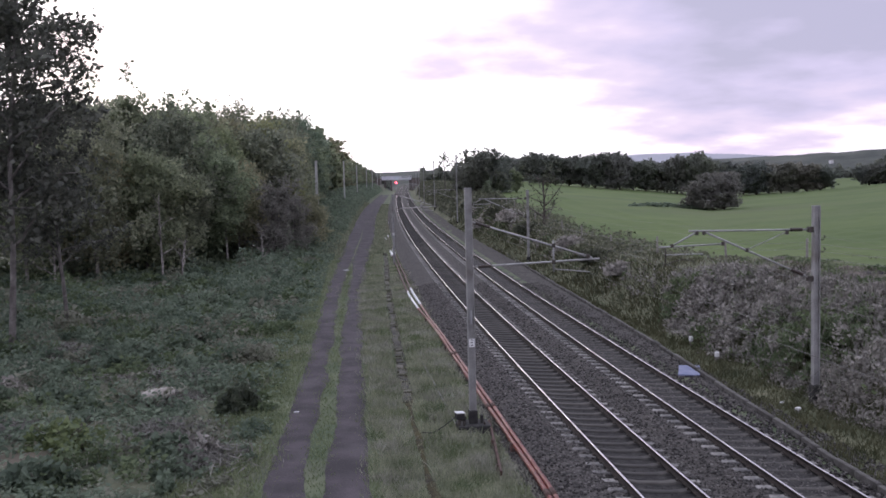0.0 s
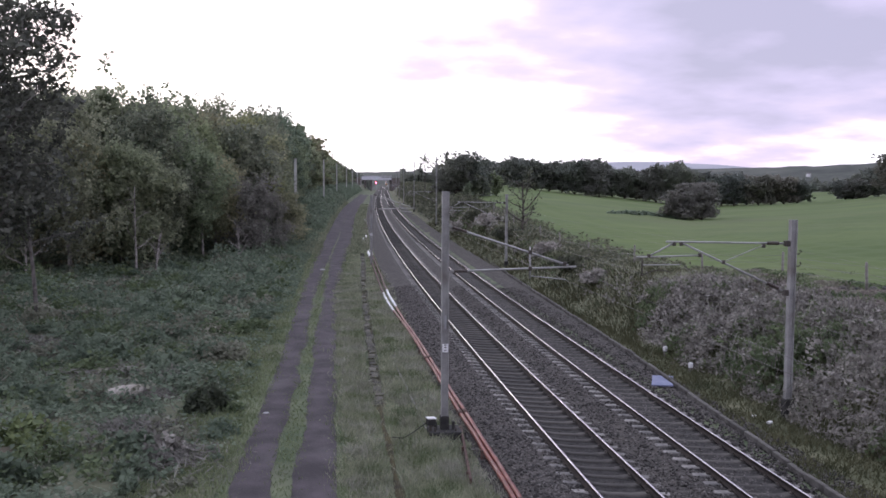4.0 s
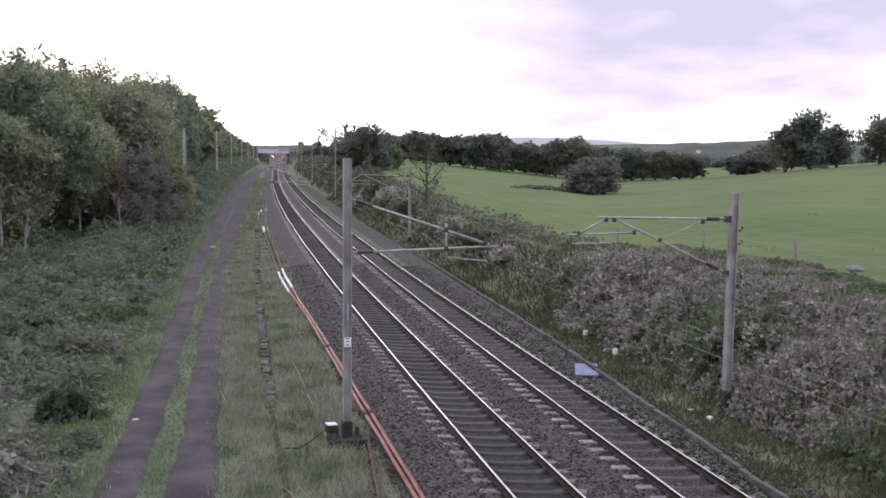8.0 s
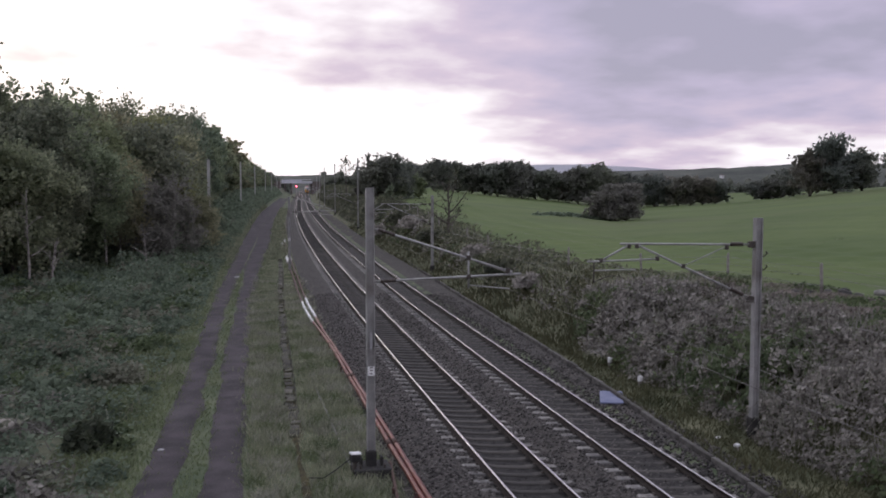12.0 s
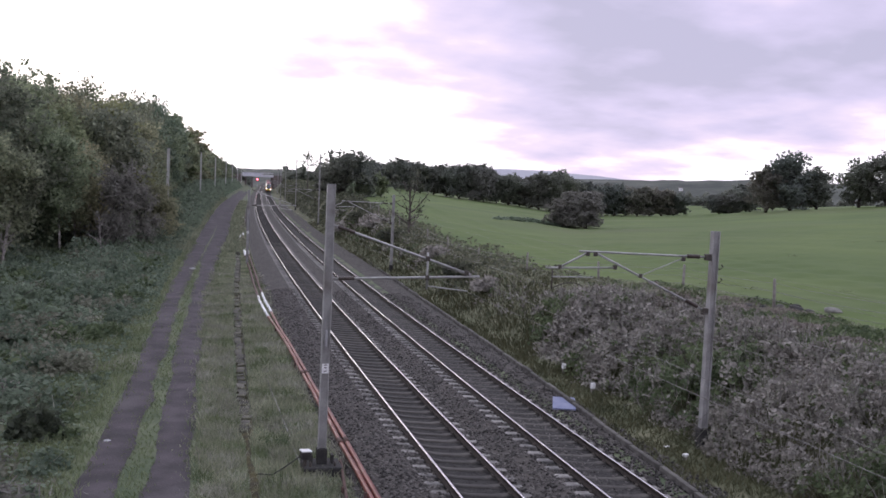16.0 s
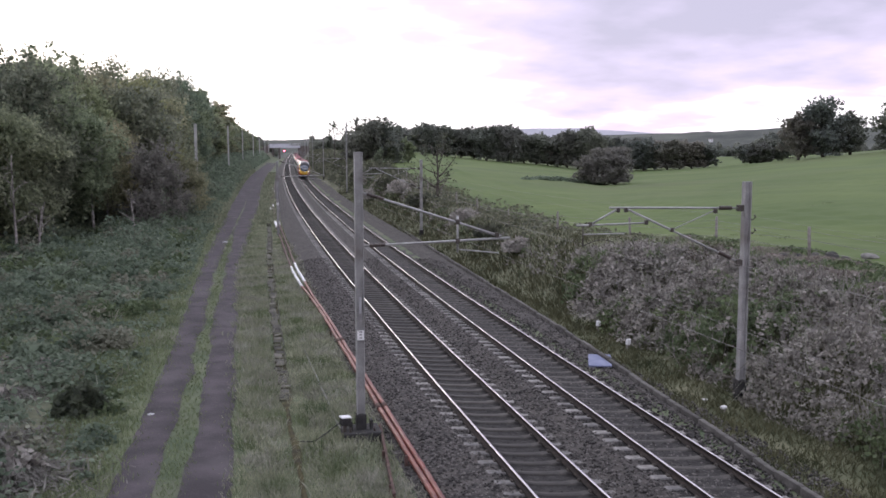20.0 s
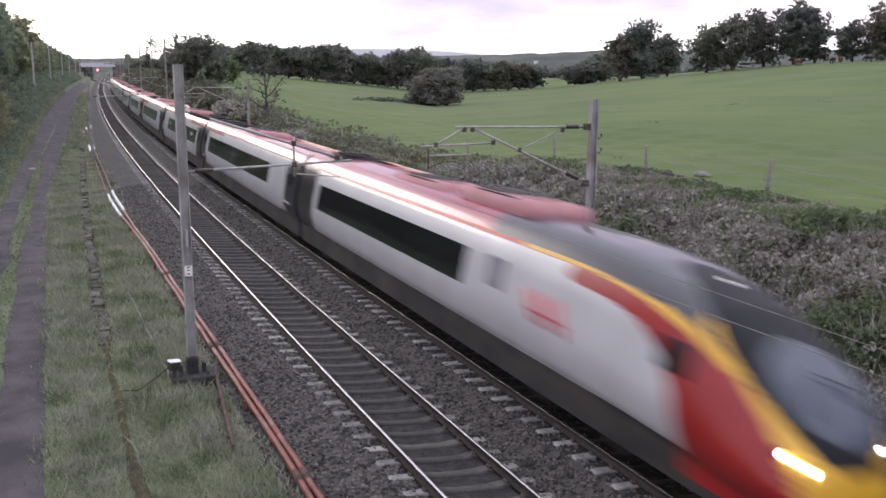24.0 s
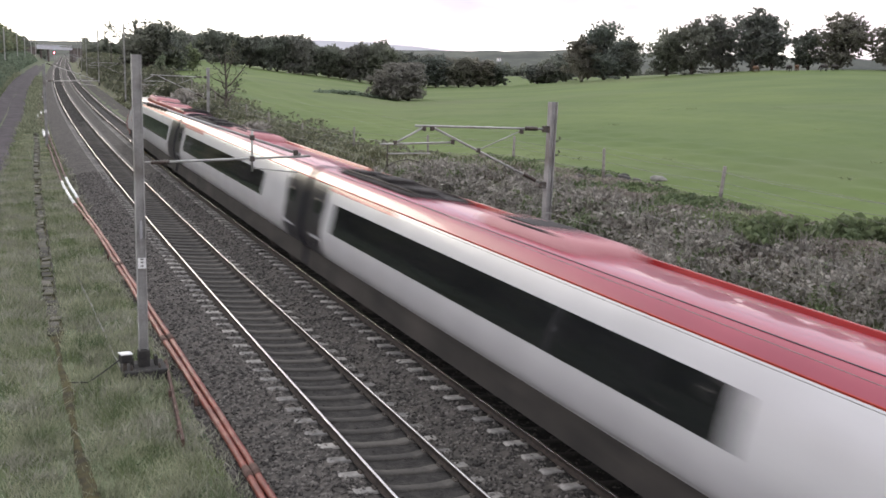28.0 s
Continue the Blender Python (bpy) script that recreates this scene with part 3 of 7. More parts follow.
def make_path():
    rng = np.random.default_rng(3)
    ys = np.concatenate([np.arange(-24, 90, 0.5), np.arange(90, 420, 4.0)])
    l, r = path_edges(ys)
    def wob(a):
        return np.convolve(rng.normal(0, a, len(ys)), np.ones(5) / 5, "same")
    half = 0.095 * (1 - step(60, 85, ys)) + 0.004
    m1, m2 = l + (r - l) * (0.47 - half) + wob(0.16), l + (r - l) * (0.47 + half) + wob(0.16)
    path = thing("path", (0, 0, 0), "cinder farm lane with two dark wheel ruts and a grass middle", "path", kind="structure")
    part("rut", ribbon(l + wob(0.12), m1, ys, 0.045), "cinder", path)
    part("rut", ribbon(m2, r + wob(0.1), ys, 0.045), "cinder", path)


make_path()


def kerb_x(y):
    return np.interp(y, [6, 17.5, 20.3, 23.8, 27.2, 33, 40, 54, 80, 140], [11.3, 11.72, 12.0, 12.22, 12.5, 12.95, 13.3, 14.0, 15.4, 19.0])



# ---------------- railway ----------------
def along(ys, off, z):
    """Points along the line at an offset from the left track's centre."""
    ys = np.asarray(ys, float)
    k = slope(ys)
    n = np.sqrt(1 + k * k)
    return np.stack([line(ys) + off / n, ys - off * k / n, np.full(len(ys), z) if np.isscalar(z) else z], 1)


def sweep(ys, profile, closed=True):
    """Sweeps a profile of (offset, z) along the line."""
    rings = np.stack([along(ys, o, z) for o, z in profile], 1)
    m = len(profile)
    V = rings.reshape(-1, 3)
    i, j = np.meshgrid(np.arange(len(ys) - 1), np.arange(m if closed else m - 1), indexing="ij")
    a, b = i * m + j, i * m + (j + 1) % m
    return V, np.stack([a, a + m, b + m, b], -1).reshape(-1, 4)


LONG = np.concatenate([np.arange(-40, 100, 4.0), np.arange(100, 400, 8.0), np.arange(400, 1641, 40.0)])


def make_ballast():
    c = CANT / GAUGE
    prof = [(-3.6, -0.42), (-2.7, -0.30), (-1.75, -0.20 + 1.5 * c), (-1.05, -0.185 + 1.05 * c), (-0.85, -0.215 + 0.85 * c), (0, -0.245), (0.85, -0.22 - 0.85 * c), (1.05, -0.188 - 1.05 * c), (1.45, -0.20 - 1.3 * c), (1.75, -0.205), (2.0, -0.205 + 1.35 * c * 0.9),
            (SIX - 1.1, -0.21 + 1.1 * c), (SIX, -0.215), (SIX + 1.4, -0.215 - 1.4 * c), (SIX + 2.0, -0.33), (SIX + 2.4, -0.42)]
    b = part("ballast", sweep(LONG, prof, closed=False), "ballast", None, smooth=True)
    b.data.materials.append(M["ballast_dark"])
    mid = np.array([(prof[j][0] + prof[j + 1][0]) / 2 for j in range(len(prof) - 1)])
    inner = (np.abs(mid) < 0.9) | (np.abs(mid - SIX) < 0.9)
    b.data.polygons.foreach_set("material_index", np.tile(inner.astype(np.int32), len(LONG) - 1))
    tagged(b, "grey crushed stone ballast bed under two railway tracks", "ballast", kind="structure")
    rng = np.random.default_rng(8)
    n = 58000
    y = 9 + 50 * rng.random(n) ** 1.5
    off = rng.uniform(-3.4, SIX + 2.75, n)
    zo, po = [p[1] for p in prof], [p[0] for p in prof]
    base = along(y, 0, 0.0)
    k = slope(y)
    sink = np.where((np.abs(off) < 0.9), 0.035, 0.0) + np.where(np.abs(off - SIX) < 0.9, 0.022, 0.0)
    P = np.stack([line(y) + off, y - off * k, np.maximum(np.interp(off, po, zo), np.where(off > 4.5, -0.29, -1.0)) + 0.004 - sink], 1)
    s = rng.uniform(0.022, 0.055, n)[:, None, None]
    oct_ = np.array([[1, 0, 0], [0, 1, 0], [-1, 0, 0], [0, -1, 0], [0, 0, 0.8], [0, 0, -0.8]])[None] + rng.normal(0, 0.28, (n, 6, 3))
    V = (P[:, None] + oct_ * s).reshape(-1, 3)
    f = np.array([[0, 1, 4], [1, 2, 4], [2, 3, 4], [3, 0, 4], [1, 0, 5], [2, 1, 5], [3, 2, 5], [0, 3, 5]])
    F = (f[None] + 6 * np.arange(n)[:, None, None]).reshape(-1, 3)
    st = part("ballast_stones", (V, F), "stone", None)
    st.data.materials.append(M["ballast_dark"])
    st.data.polygons.foreach_set("material_index", np.repeat((np.abs(off) < 0.9).astype(np.int32), 8))
    tagged(st, "loose grey ballast stones between the sleepers", "stones", kind="stuff")


make_ballast()


def rail_shape(ys, off, tilt):
    """The dark foot and web of a rail, and its polished head."""
    zc = -tilt * off[1]
    o = off[0] + off[1]
    web = [(o - 0.07, zc - 0.159), (o - 0.07, zc - 0.145), (o - 0.011, zc - 0.125), (o - 0.011, zc - 0.045), (o - 0.034, zc - 0.038), (o - 0.034, zc - 0.006),
           (o + 0.034, zc - 0.006), (o + 0.034, zc - 0.038), (o + 0.011, zc - 0.045), (o + 0.011, zc - 0.125), (o + 0.07, zc - 0.145), (o + 0.07, zc - 0.159)]
    head = [(o - 0.031, zc - 0.008), (o - 0.027, zc - 0.001), (o - 0.012, zc + 0.002), (o + 0.012, zc + 0.002), (o + 0.027, zc - 0.001), (o + 0.031, zc - 0.008)]
    return sweep(ys, web[::-1]), sweep(ys, head[::-1])


def sleeper_mesh():
    """A concrete sleeper, 2.5 m long, lower in its middle, with sloping sides."""
    xs = [-1.25, -1.2, -0.95, -0.55, -0.3, 0.3, 0.55, 0.95, 1.2, 1.25]
    top = [-0.03, 0, 0, 0, -0.035, -0.035, 0, 0, 0, -0.03]
    V, F = [], []
    for x, t in zip(xs, top):
        V += [(x, -0.13, -0.2), (x, -0.105, t - 0.015), (x, -0.085, t), (x, 0.085, t), (x, 0.105, t - 0.015), (x, 0.13, -0.2)]
    for i in range(len(xs) - 1):
        for j in range(5):
            a = i * 6 + j
            F.append((a, a + 1, a + 7, a + 6))
    n = len(V) - 6
    F += [(0, 5, 4, 1), (1, 4, 3, 2), (n, n + 1, n + 4, n + 5), (n + 1, n + 2, n + 3, n + 4)]
    return np.array(V, float), np.array(F)


def fastening():
    """Pad, two bent spring clips, at one rail seat."""
    out = []
    for sx in (-1, 1):
        pts = [(sx * 0.07, -0.05, 0.03), (sx * 0.12, -0.03, 0.045), (sx * 0.13, 0.03, 0.045), (sx * 0.08, 0.05, 0.03)]
        out.append(tube(pts, 0.012, 6))
        out.append(tube([(sx * 0.11, -0.06, 0.01), (sx * 0.11, 0.06, 0.01)], 0.03, 6))
    return join(out)


def make_tracks():
    c = CANT / GAUGE
    ang = math.atan(c)
    sv, sf = sleeper_mesh()
    sl_mesh = mesh_of("sleeper", sv, sf)
    sl_mesh.materials.append(M["sleeper"])
    fast_v, fast_f = fastening()
    for centre, label in ((0.0, "plain line with polished rails on pale concrete sleepers"), (SIX, "plain line with bright rails and ballast-strewn sleepers, used by the train")):
        tr = thing("railway_track", (0, 0, 0), label, "railway track", "tracks of the main line")
        for o in (-GAUGE / 2, GAUGE / 2):
            web, head = rail_shape(LONG, (centre, o), c)
            rail = part("rail", web, "rail_web", tr)
            part("rail_head", head, "rail_top", rail, "polished running surface", smooth=True)
        near, rest, clips = 0, [], []
        for i in range(-30, 620):
            y = 4.5 + 0.65 * i + (0.2 if centre else 0.0)
            k = float(slope(y))
            m = pose(float(line(y)) + centre, y - centre * k, -0.168 - (0.003 if centre else 0.0), 0, math.degrees(ang), -math.degrees(math.atan(k)))
            if i < 150:
                part("sleeper", sl_mesh, "sleeper", tr, at=m)
                near += 1
                if i < 80:
                    for o in (-GAUGE / 2, GAUGE / 2):
                        a = np.array(m)
                        clips.append(((fast_v + [o, 0, 0]) @ a[:3, :3].T + a[:3, 3], fast_f))
            else:
                a = np.array(m)
                rest.append((sv @ a[:3, :3].T + a[:3, 3], sf))
        run = part("sleeper_run", join(rest), "sleeper", tr)
        run.data.materials.append(M["sleeper_inner"])
        mid = np.array([abs(sv[f, 0].mean()) < 0.8 for f in [list(g) for g in sf]], np.int32)
        run.data.polygons.foreach_set("material_index", np.tile(mid, len(rest)))
        tagged(run, kind="stuff")
        tagged(part("clip_run", join(clips), "clip", tr), kind="stuff")


make_tracks()


# ---------------- overhead line ----------------
def h_column(h, w=0.24, d=0.25, t=0.022):
    """A rolled steel H column, its web across the line."""
    prof = [(-w / 2, -d / 2), (w / 2, -d / 2), (w / 2, -d / 2 + t), (t / 2, -d / 2 + t), (t / 2, d / 2 - t), (w / 2, d / 2 - t), (w / 2, d / 2), (-w / 2, d / 2),
            (-w / 2, d / 2 - t), (-t / 2, d / 2 - t), (-t / 2, -d / 2 + t), (-w / 2, -d / 2 + t)]
    bm = bmesh.new()
    lo = [bm.verts.new((y, x, 0)) for x, y in prof]
    hi = [bm.verts.new((y, x, h)) for x, y in prof]
    n = len(prof)
    for i in range(n):
        bm.faces.new((lo[i], lo[(i + 1) % n], hi[(i + 1) % n], hi[i]))
    bm.faces.new(hi)
    bm.faces.new(lo[::-1])
    bmesh.ops.recalc_face_normals(bm, faces=bm.faces[:])
    return bm


def rod(a, b, r, n=8):
    return tube([a, (np.array(a) + np.array(b)) / 2, b], r, n)


def insulator(a, b, r=0.055):
    """A ribbed insulator between two points."""
    a, b = np.array(a, float), np.array(b, float)
    k = 13
    pts = [a + (b - a) * i / (k - 1) for i in range(k)]
    rad = [r if i % 2 else r * 0.55 for i in range(k)]
    return tube(pts, rad, 10)


def mast_left(y, h, detailed=True, plate=True):
    """Mast beside the left track, with a cantilever that slopes down over the track."""
    x = float(line(y)) - 3.45
    z0 = float(ground_z(x, y))
    mast = thing("overhead_line_mast", (x, y, z0, 0, 0, -math.degrees(math.atan(float(slope(y))))),
                 "grey steel H-section mast with a sloping tube bracket over the rails" if detailed else "distant grey steel mast beside the track",
                 "overhead mast", "overhead line masts")
    part("column", h_column(h - z0, 0.19, 0.20, 0.02), "steel", mast)
    def p(dx, z):
        return (dx, 0, z - z0)
    arm = part("bracket_tube", rod(p(0.12, 5.80), p(3.62, 4.66), 0.03), "tube", mast, "sloping upper tube")
    part("insulator", insulator(p(0.2, 5.775), p(0.62, 5.64)), "insulator", arm)
    low = part("bracket_tube", rod(p(0.12, 4.50), p(3.85, 4.62), 0.03), "tube", mast, "level lower tube")
    part("insulator", insulator(p(0.25, 4.505), p(0.65, 4.52)), "insulator", low)
    part("drop_post", rod(p(2.48, 5.20), p(2.48, 4.28), 0.028), "tube", mast)
    part("registration_arm", rod(p(2.48, 4.36), p(3.55, 4.24), 0.016), "tube", mast)
    for dx, z in ((2.48, 5.05), (2.48, 4.57), (3.5, 4.70)):
        part("clamp", box(dx - 0.05, dx + 0.05, -0.05, 0.05, z - z0 - 0.06, z - z0 + 0.06, 0.012), "clip", mast)
    if detailed:
        base = part("foundation", box(-0.47, 0.47, -0.42, 0.42, -0.1, 0.24, 0.03), "black", mast, "black-tarred concrete foundation block")
        part("sleeve", box(-0.125, 0.125, -0.125, 0.125, 0.17, 0.62, 0.02), "black", mast, "tarred lower sleeve of the mast")
        for dx, dy in ((-0.3, -0.28), (0.3, -0.28), (-0.3, 0.28), (0.3, 0.28)):
            part("holding_bolt", tube([(dx, dy, 0.15), (dx, dy, 0.30), (dx, dy, 0.36)], [0.03, 0.03, 0.02], 8), "clip", base)
        for dx in (-0.26, 0.26):
            part("stiffener", box(dx - 0.035, dx + 0.035, -0.1, 0.1, 0.17, 0.46, 0.01), "black", base)
    if plate:
        pl = part("number_plate", box(-0.085, 0.085, -0.117, -0.102, 2.18 - z0, 2.42 - z0, 0.004), "white", mast, "white enamel plate")
        for dz in (0.06, 0.14, 0.21):
            part("marking_bar", box(-0.03, 0.03, -0.122, -0.118, 2.18 - z0 + dz - 0.012, 2.18 - z0 + dz + 0.012), "clip", pl)
        part("warning_strip", box(-0.03, 0.03, -0.117, -0.102, 2.85 - z0, 3.25 - z0, 0.004), "blind", mast, "faded warning strip")
    return mast


def mast_right(y, h, off=7.6, detailed=True, foot=0.58):
    """Mast on the far side of the right track, with a triangular cantilever."""
    x = float(line(y)) + off
    z0 = float(ground_z(x, y))
    mast = thing("overhead_line_mast", (x, y, z0, 0, 0, -math.degrees(math.atan(float(slope(y))))),
                 "grey steel mast with a triangular tube cantilever beside the bank" if detailed else "distant grey steel mast on the bank",
                 "overhead mast", "overhead line masts")
    part("column", h_column(h - z0, 0.20, 0.20, 0.02), "steel", mast)
    def p(dx, z):
        return (dx, 0, z - z0)
    part("foot", box(-0.15, 0.15, -0.15, 0.15, -0.15, foot, 0.03), "black", mast, "black-tarred foot")
    top = part("cantilever_tube", rod(p(-0.15, 5.2), p(-4.1, 5.27), 0.03), "tube", mast, "level top tube")
    part("insulator", insulator(p(-0.45, 5.21), p(-0.85, 5.215), 0.07), "insulator", top)
    diag = part("cantilever_tube", rod(p(-0.15, 3.66), p(-3.62, 5.24), 0.03), "tube", mast, "sloping tube")
    part("insulator", insulator(p(-0.42, 3.79), p(-0.82, 3.97), 0.07), "insulator", diag)
    part("cantilever_tube", rod(p(-3.85, 5.24), p(-4.65, 4.82), 0.028), "tube", mast)
    part("registration_tube", rod(p(-3.02, 4.84), p(-5.05, 4.80), 0.026), "tube", mast)
    part("brace", rod(p(-0.95, 5.16), p(-2.25, 4.63), 0.015), "tube", mast)
    part("drop_post", rod(p(-4.85, 4.80), p(-4.85, 4.22), 0.02), "clip", mast)
    part("steady_arm", rod(p(-4.85, 4.56), p(-3.65, 4.56), 0.018), "tube", mast)
    arc = [p(-4.85 + 0.9 * t, 4.24 + 0.16 * math.sin(t * 2.6)) for t in np.linspace(0, 1, 8)]
    part("registration_arm", tube(arc, 0.014, 6), "clip", mast)
    for dx, z in ((-3.85, 5.21), (-3.62, 5.21), (-3.02, 4.86), (-4.65, 4.84), (-2.25, 4.64), (-0.95, 5.14)):
        part("clamp", box(dx - 0.045, dx + 0.045, -0.05, 0.05, z - z0 - 0.07, z - z0 + 0.05, 0.012), "clip", mast)
    for z in (3.66, 5.2):
        part("bracket", box(-0.28, -0.1, -0.07, 0.07, z - z0 - 0.09, z - z0 + 0.09, 0.015), "clip", mast)
    for z in (4.88, 4.50):
        hook = [(0.12, 0, z - z0), (0.22, 0, z - z0 - 0.02), (0.3, 0, z - z0 + 0.06), (0.26, 0, z - z0 + 0.12)]
        part("wire_hook", tube(hook, 0.022, 6), "clip", mast)
    return mast


LEFT_MASTS = [(22.55, 6.80), (77.0, 5.75), (131.0, 5.9), (186.0, 6.2), (240.0, 6.3), (300.0, 6.5)]
RIGHT_MASTS = [(23.4, 5.94), (72.0, 5.9), (137.0, 10.5), (203.0, 10.9), (262.0, 11.1), (322.0, 10.7), (384.0, 10.5)]
for i, (y, h) in enumerate(LEFT_MASTS):
    if i < 2:
        mast_left(y, h, detailed=i == 0, plate=True)
for i, (y, h) in enumerate(RIGHT_MASTS):
    mast_right(y, h, detailed=i == 0, off=7.6 if i < 4 else 7.2)


def far_post(x, y, top):
    """A plain mast of the old line that stands along the wood's edge."""
    z0 = float(ground_z(x, y))
    m = thing("old_mast", (x, y, z0), "pale grey disused mast standing before the wood", "mast", "old masts along the wood")
    part("column", h_column(top - z0, 0.3, 0.3), "pale_post", m)
    part("cap", box(-0.17, 0.17, -0.17, 0.17, top - z0, top - z0 + 0.06, 0.01), "steel", m)


for y, top in ((102, 9.3), (182, 10.8), (250, 11.1), (328, 11.4), (394, 11.0), (470, 10.7), (540, 10.6)):
    far_post(float(line(y)) - 11.3, y, top)


def make_wires():
    def span(y0, y1, off0, off1, z0, z1, sag, n=14):
        t = np.linspace(0, 1, n)
        ys = y0 + (y1 - y0) * t
        return along(ys, off0 + (off1 - off0) * t, z0 + (z1 - z0) * t - sag * 4 * t * (1 - t))
    rows = {"left": [(-30, 4.24, 4.66)] + [(y, 4.24, 4.66) for y, _ in LEFT_MASTS[:2]] + [(140, 4.3, 4.8), (210, 4.3, 4.8), (300, 4.3, 4.8)],
            "right": [(-30, 4.24, 4.80)] + [(y, 4.24, 4.80) for y, _ in RIGHT_MASTS[:2]] + [(137, 4.3, 4.9), (205, 4.3, 4.9), (300, 4.3, 4.9)]}
    for key, off in (("left", 0.05), ("right", SIX - 0.45)):
        w = thing("overhead_wires", (0, 0, 0), "thin catenary and contact wire strung above a track", "overhead wires", "overhead wires")
        con, cat = [], []
        for (y0, c0, k0), (y1, c1, k1) in zip(rows[key], rows[key][1:]):
            con.append(tube(span(y0, y1, off, off, c0, c1, 0.02), 0.0045, 5, cap=False))
            cat.append(tube(span(y0, y1, off, off, k0, k1, 0.25), 0.004, 5, cap=False))
        part("contact_wire", join(con), "wire", w)
        part("catenary_wire", join(cat), "wire", w)
    # two earth wires from hook to hook behind the right masts
    w = thing("earth_wire", (0, 0, 0), "thin earth wires strung along the masts on the bank", "wire")
    for z in (4.95, 4.60):
        V = [tube(span(a, b, 7.85, 7.85, z, z, 0.35), 0.003, 5, cap=False) for a, b in ((-30, 23.4), (23.4, 72.0))]
        part("wire", join(V), "wire", w)


make_wires()


# ---------------- lineside things ----------------
def make_ducts():
    """Two orange cable ducts on stakes, with white sleeves, beside the left track."""
    d = thing("cable_ducts", (0, 0, 0), "pair of faded orange cable ducts on rusty stakes with white sleeves", "cable duct")
    ys = np.concatenate([np.arange(-16, 60, 1.0), np.arange(60, 176, 3.0)])
    def x_of(y):
        return np.interp(y, [0, 10, 16, 20, 31, 40, 47, 54, 60, 76, 110, 160, 180], [4.1, 4.12, 4.15, 4.2, 4.23, 4.22, 4.17, 4.18, 4.34, 4.85, 6.0, 9.0, 10.3])
    rng = np.random.default_rng(2)
    for k, (dx, dz) in enumerate(((-0.075, 0.0), (0.075, 0.025))):
        wob = np.convolve(rng.normal(0, 0.05, len(ys)), np.ones(7) / 7, "same") * (ys > 12)
        z = -0.19 + dz + 0.4 * np.abs(wob)
        P = np.stack([x_of(ys) + dx * (1 + 0.9 * step(44, 50, ys)) + wob, ys, z], 1)
        i = int(np.searchsorted(ys, 49))
        part("duct", tube(P[:i + 1], 0.062, 12), "orange", d, smooth=True)
        part("duct", tube(P[i:], 0.062, 10), "duct_dark", d, "dark older length of duct", smooth=True)
        for a, b in (((47.5, 55.5), (49.0, 57.0))[k], ((84, 90), (86, 92))[k], ((108, 111), (112, 115))[k], ((157, 161), (150, 151))[k]):
            sel = np.linspace(a, b, 6)
            Q = np.stack([np.interp(sel, ys, P[:, 0]), sel, np.interp(sel, ys, P[:, 2]) + 0.005], 1)
            part("sleeve", tube(Q, 0.074 if a < 60 else 0.125, 10), "white", d, "white sleeve", smooth=True)
        for a in (16.2, 24.5, 33.5):
            Q = np.stack([np.interp([a, a + 0.4], ys, P[:, 0]), [a, a + 0.4], np.interp([a, a + 0.4], ys, P[:, 2])], 1)
            part("coupling", tube(np.stack([Q[0], Q.mean(0), Q[1]]), 0.076, 12), "rust", d, "dull coupling", smooth=True)
    for y in (13.0, 20.2, 27.0, 35.0, 43.0):
        x = float(x_of(y))
        g = float(ground_z(x, y))
        part("stake", box(x - 0.24, x - 0.17, y - 0.04, y + 0.04, g - 0.2, -0.06, 0.008), "rust", d, "rusty angle stake")
        part("cross_bar", box(x - 0.24, x + 0.2, y - 0.03, y + 0.03, -0.30, -0.265, 0.006), "rust", d)


make_ducts()


def trough_s(y):
    return np.interp(y, [0, 17, 22, 30, 40, 61, 80, 110, 160], [-5.2, -5.15, -5.14, -5.06, -4.86, -4.5, -4.1, -3.9, -3.8])


def make_trough():
    """Concrete cable trough with loose lids, sunk in the verge; moss fills its nearer end."""
    rng = np.random.default_rng(5)
    t = thing("cable_trough", (0, 0, 0), "sunken concrete cable trough with uneven mossy lids", "cable trough")
    lid = mesh_of("lid", *bm_arrays(box(-0.14, 0.14, -0.3, 0.3, -0.03, 0.03, 0.01)))
    lid.materials.append(M["lid"])
    s_of = trough_s
    y = 26.5
    while y < 110:
        x = float(line(y) + s_of(y))
        if rng.random() < 0.88:
            part("lid", lid, "lid", t, at=pose(x + rng.normal(0, 0.035), y, float(ground_z(x, y)) + 0.035 + rng.uniform(0, 0.05), rng.normal(0, 4), rng.normal(0, 5), -2 + rng.normal(0, 5)))
        y += 0.605
    ys = np.arange(-10, 31, 0.5)
    s = s_of(ys)
    w = np.clip(0.12 + np.convolve(rng.normal(0, 0.09, len(ys)), np.ones(5) / 5, "same"), 0.06, 0.17)
    s = s + np.convolve(rng.normal(0, 0.05, len(ys)), np.ones(3) / 3, "same")
    part("moss_strip", ribbon(s - w, s + w, ys, 0.06), "moss", t, "mossy filled channel")
    ys2 = np.arange(29, 78, 1.0)
    # flat mossy strip whose dark colour stands in for shade in the slot
    part("open_gap", ribbon(s_of(ys2) - 0.15, s_of(ys2) + 0.17, ys2, 0.02), "moss", t, "flat mossy strip, dark for the open channel's shade")
    part("edge_wall", ribbon(s_of(ys2) + 0.17, s_of(ys2) + 0.23, ys2, 0.06), "lid", t)


def bm_arrays(bm):
    bm.verts.index_update()
    bmesh.ops.triangulate(bm, faces=bm.faces[:])
    V = np.array([v.co[:] for v in bm.verts])
    F = np.array([[v.index for v in f.verts] for f in bm.faces])
    bm.free()
    return V, F


make_trough()


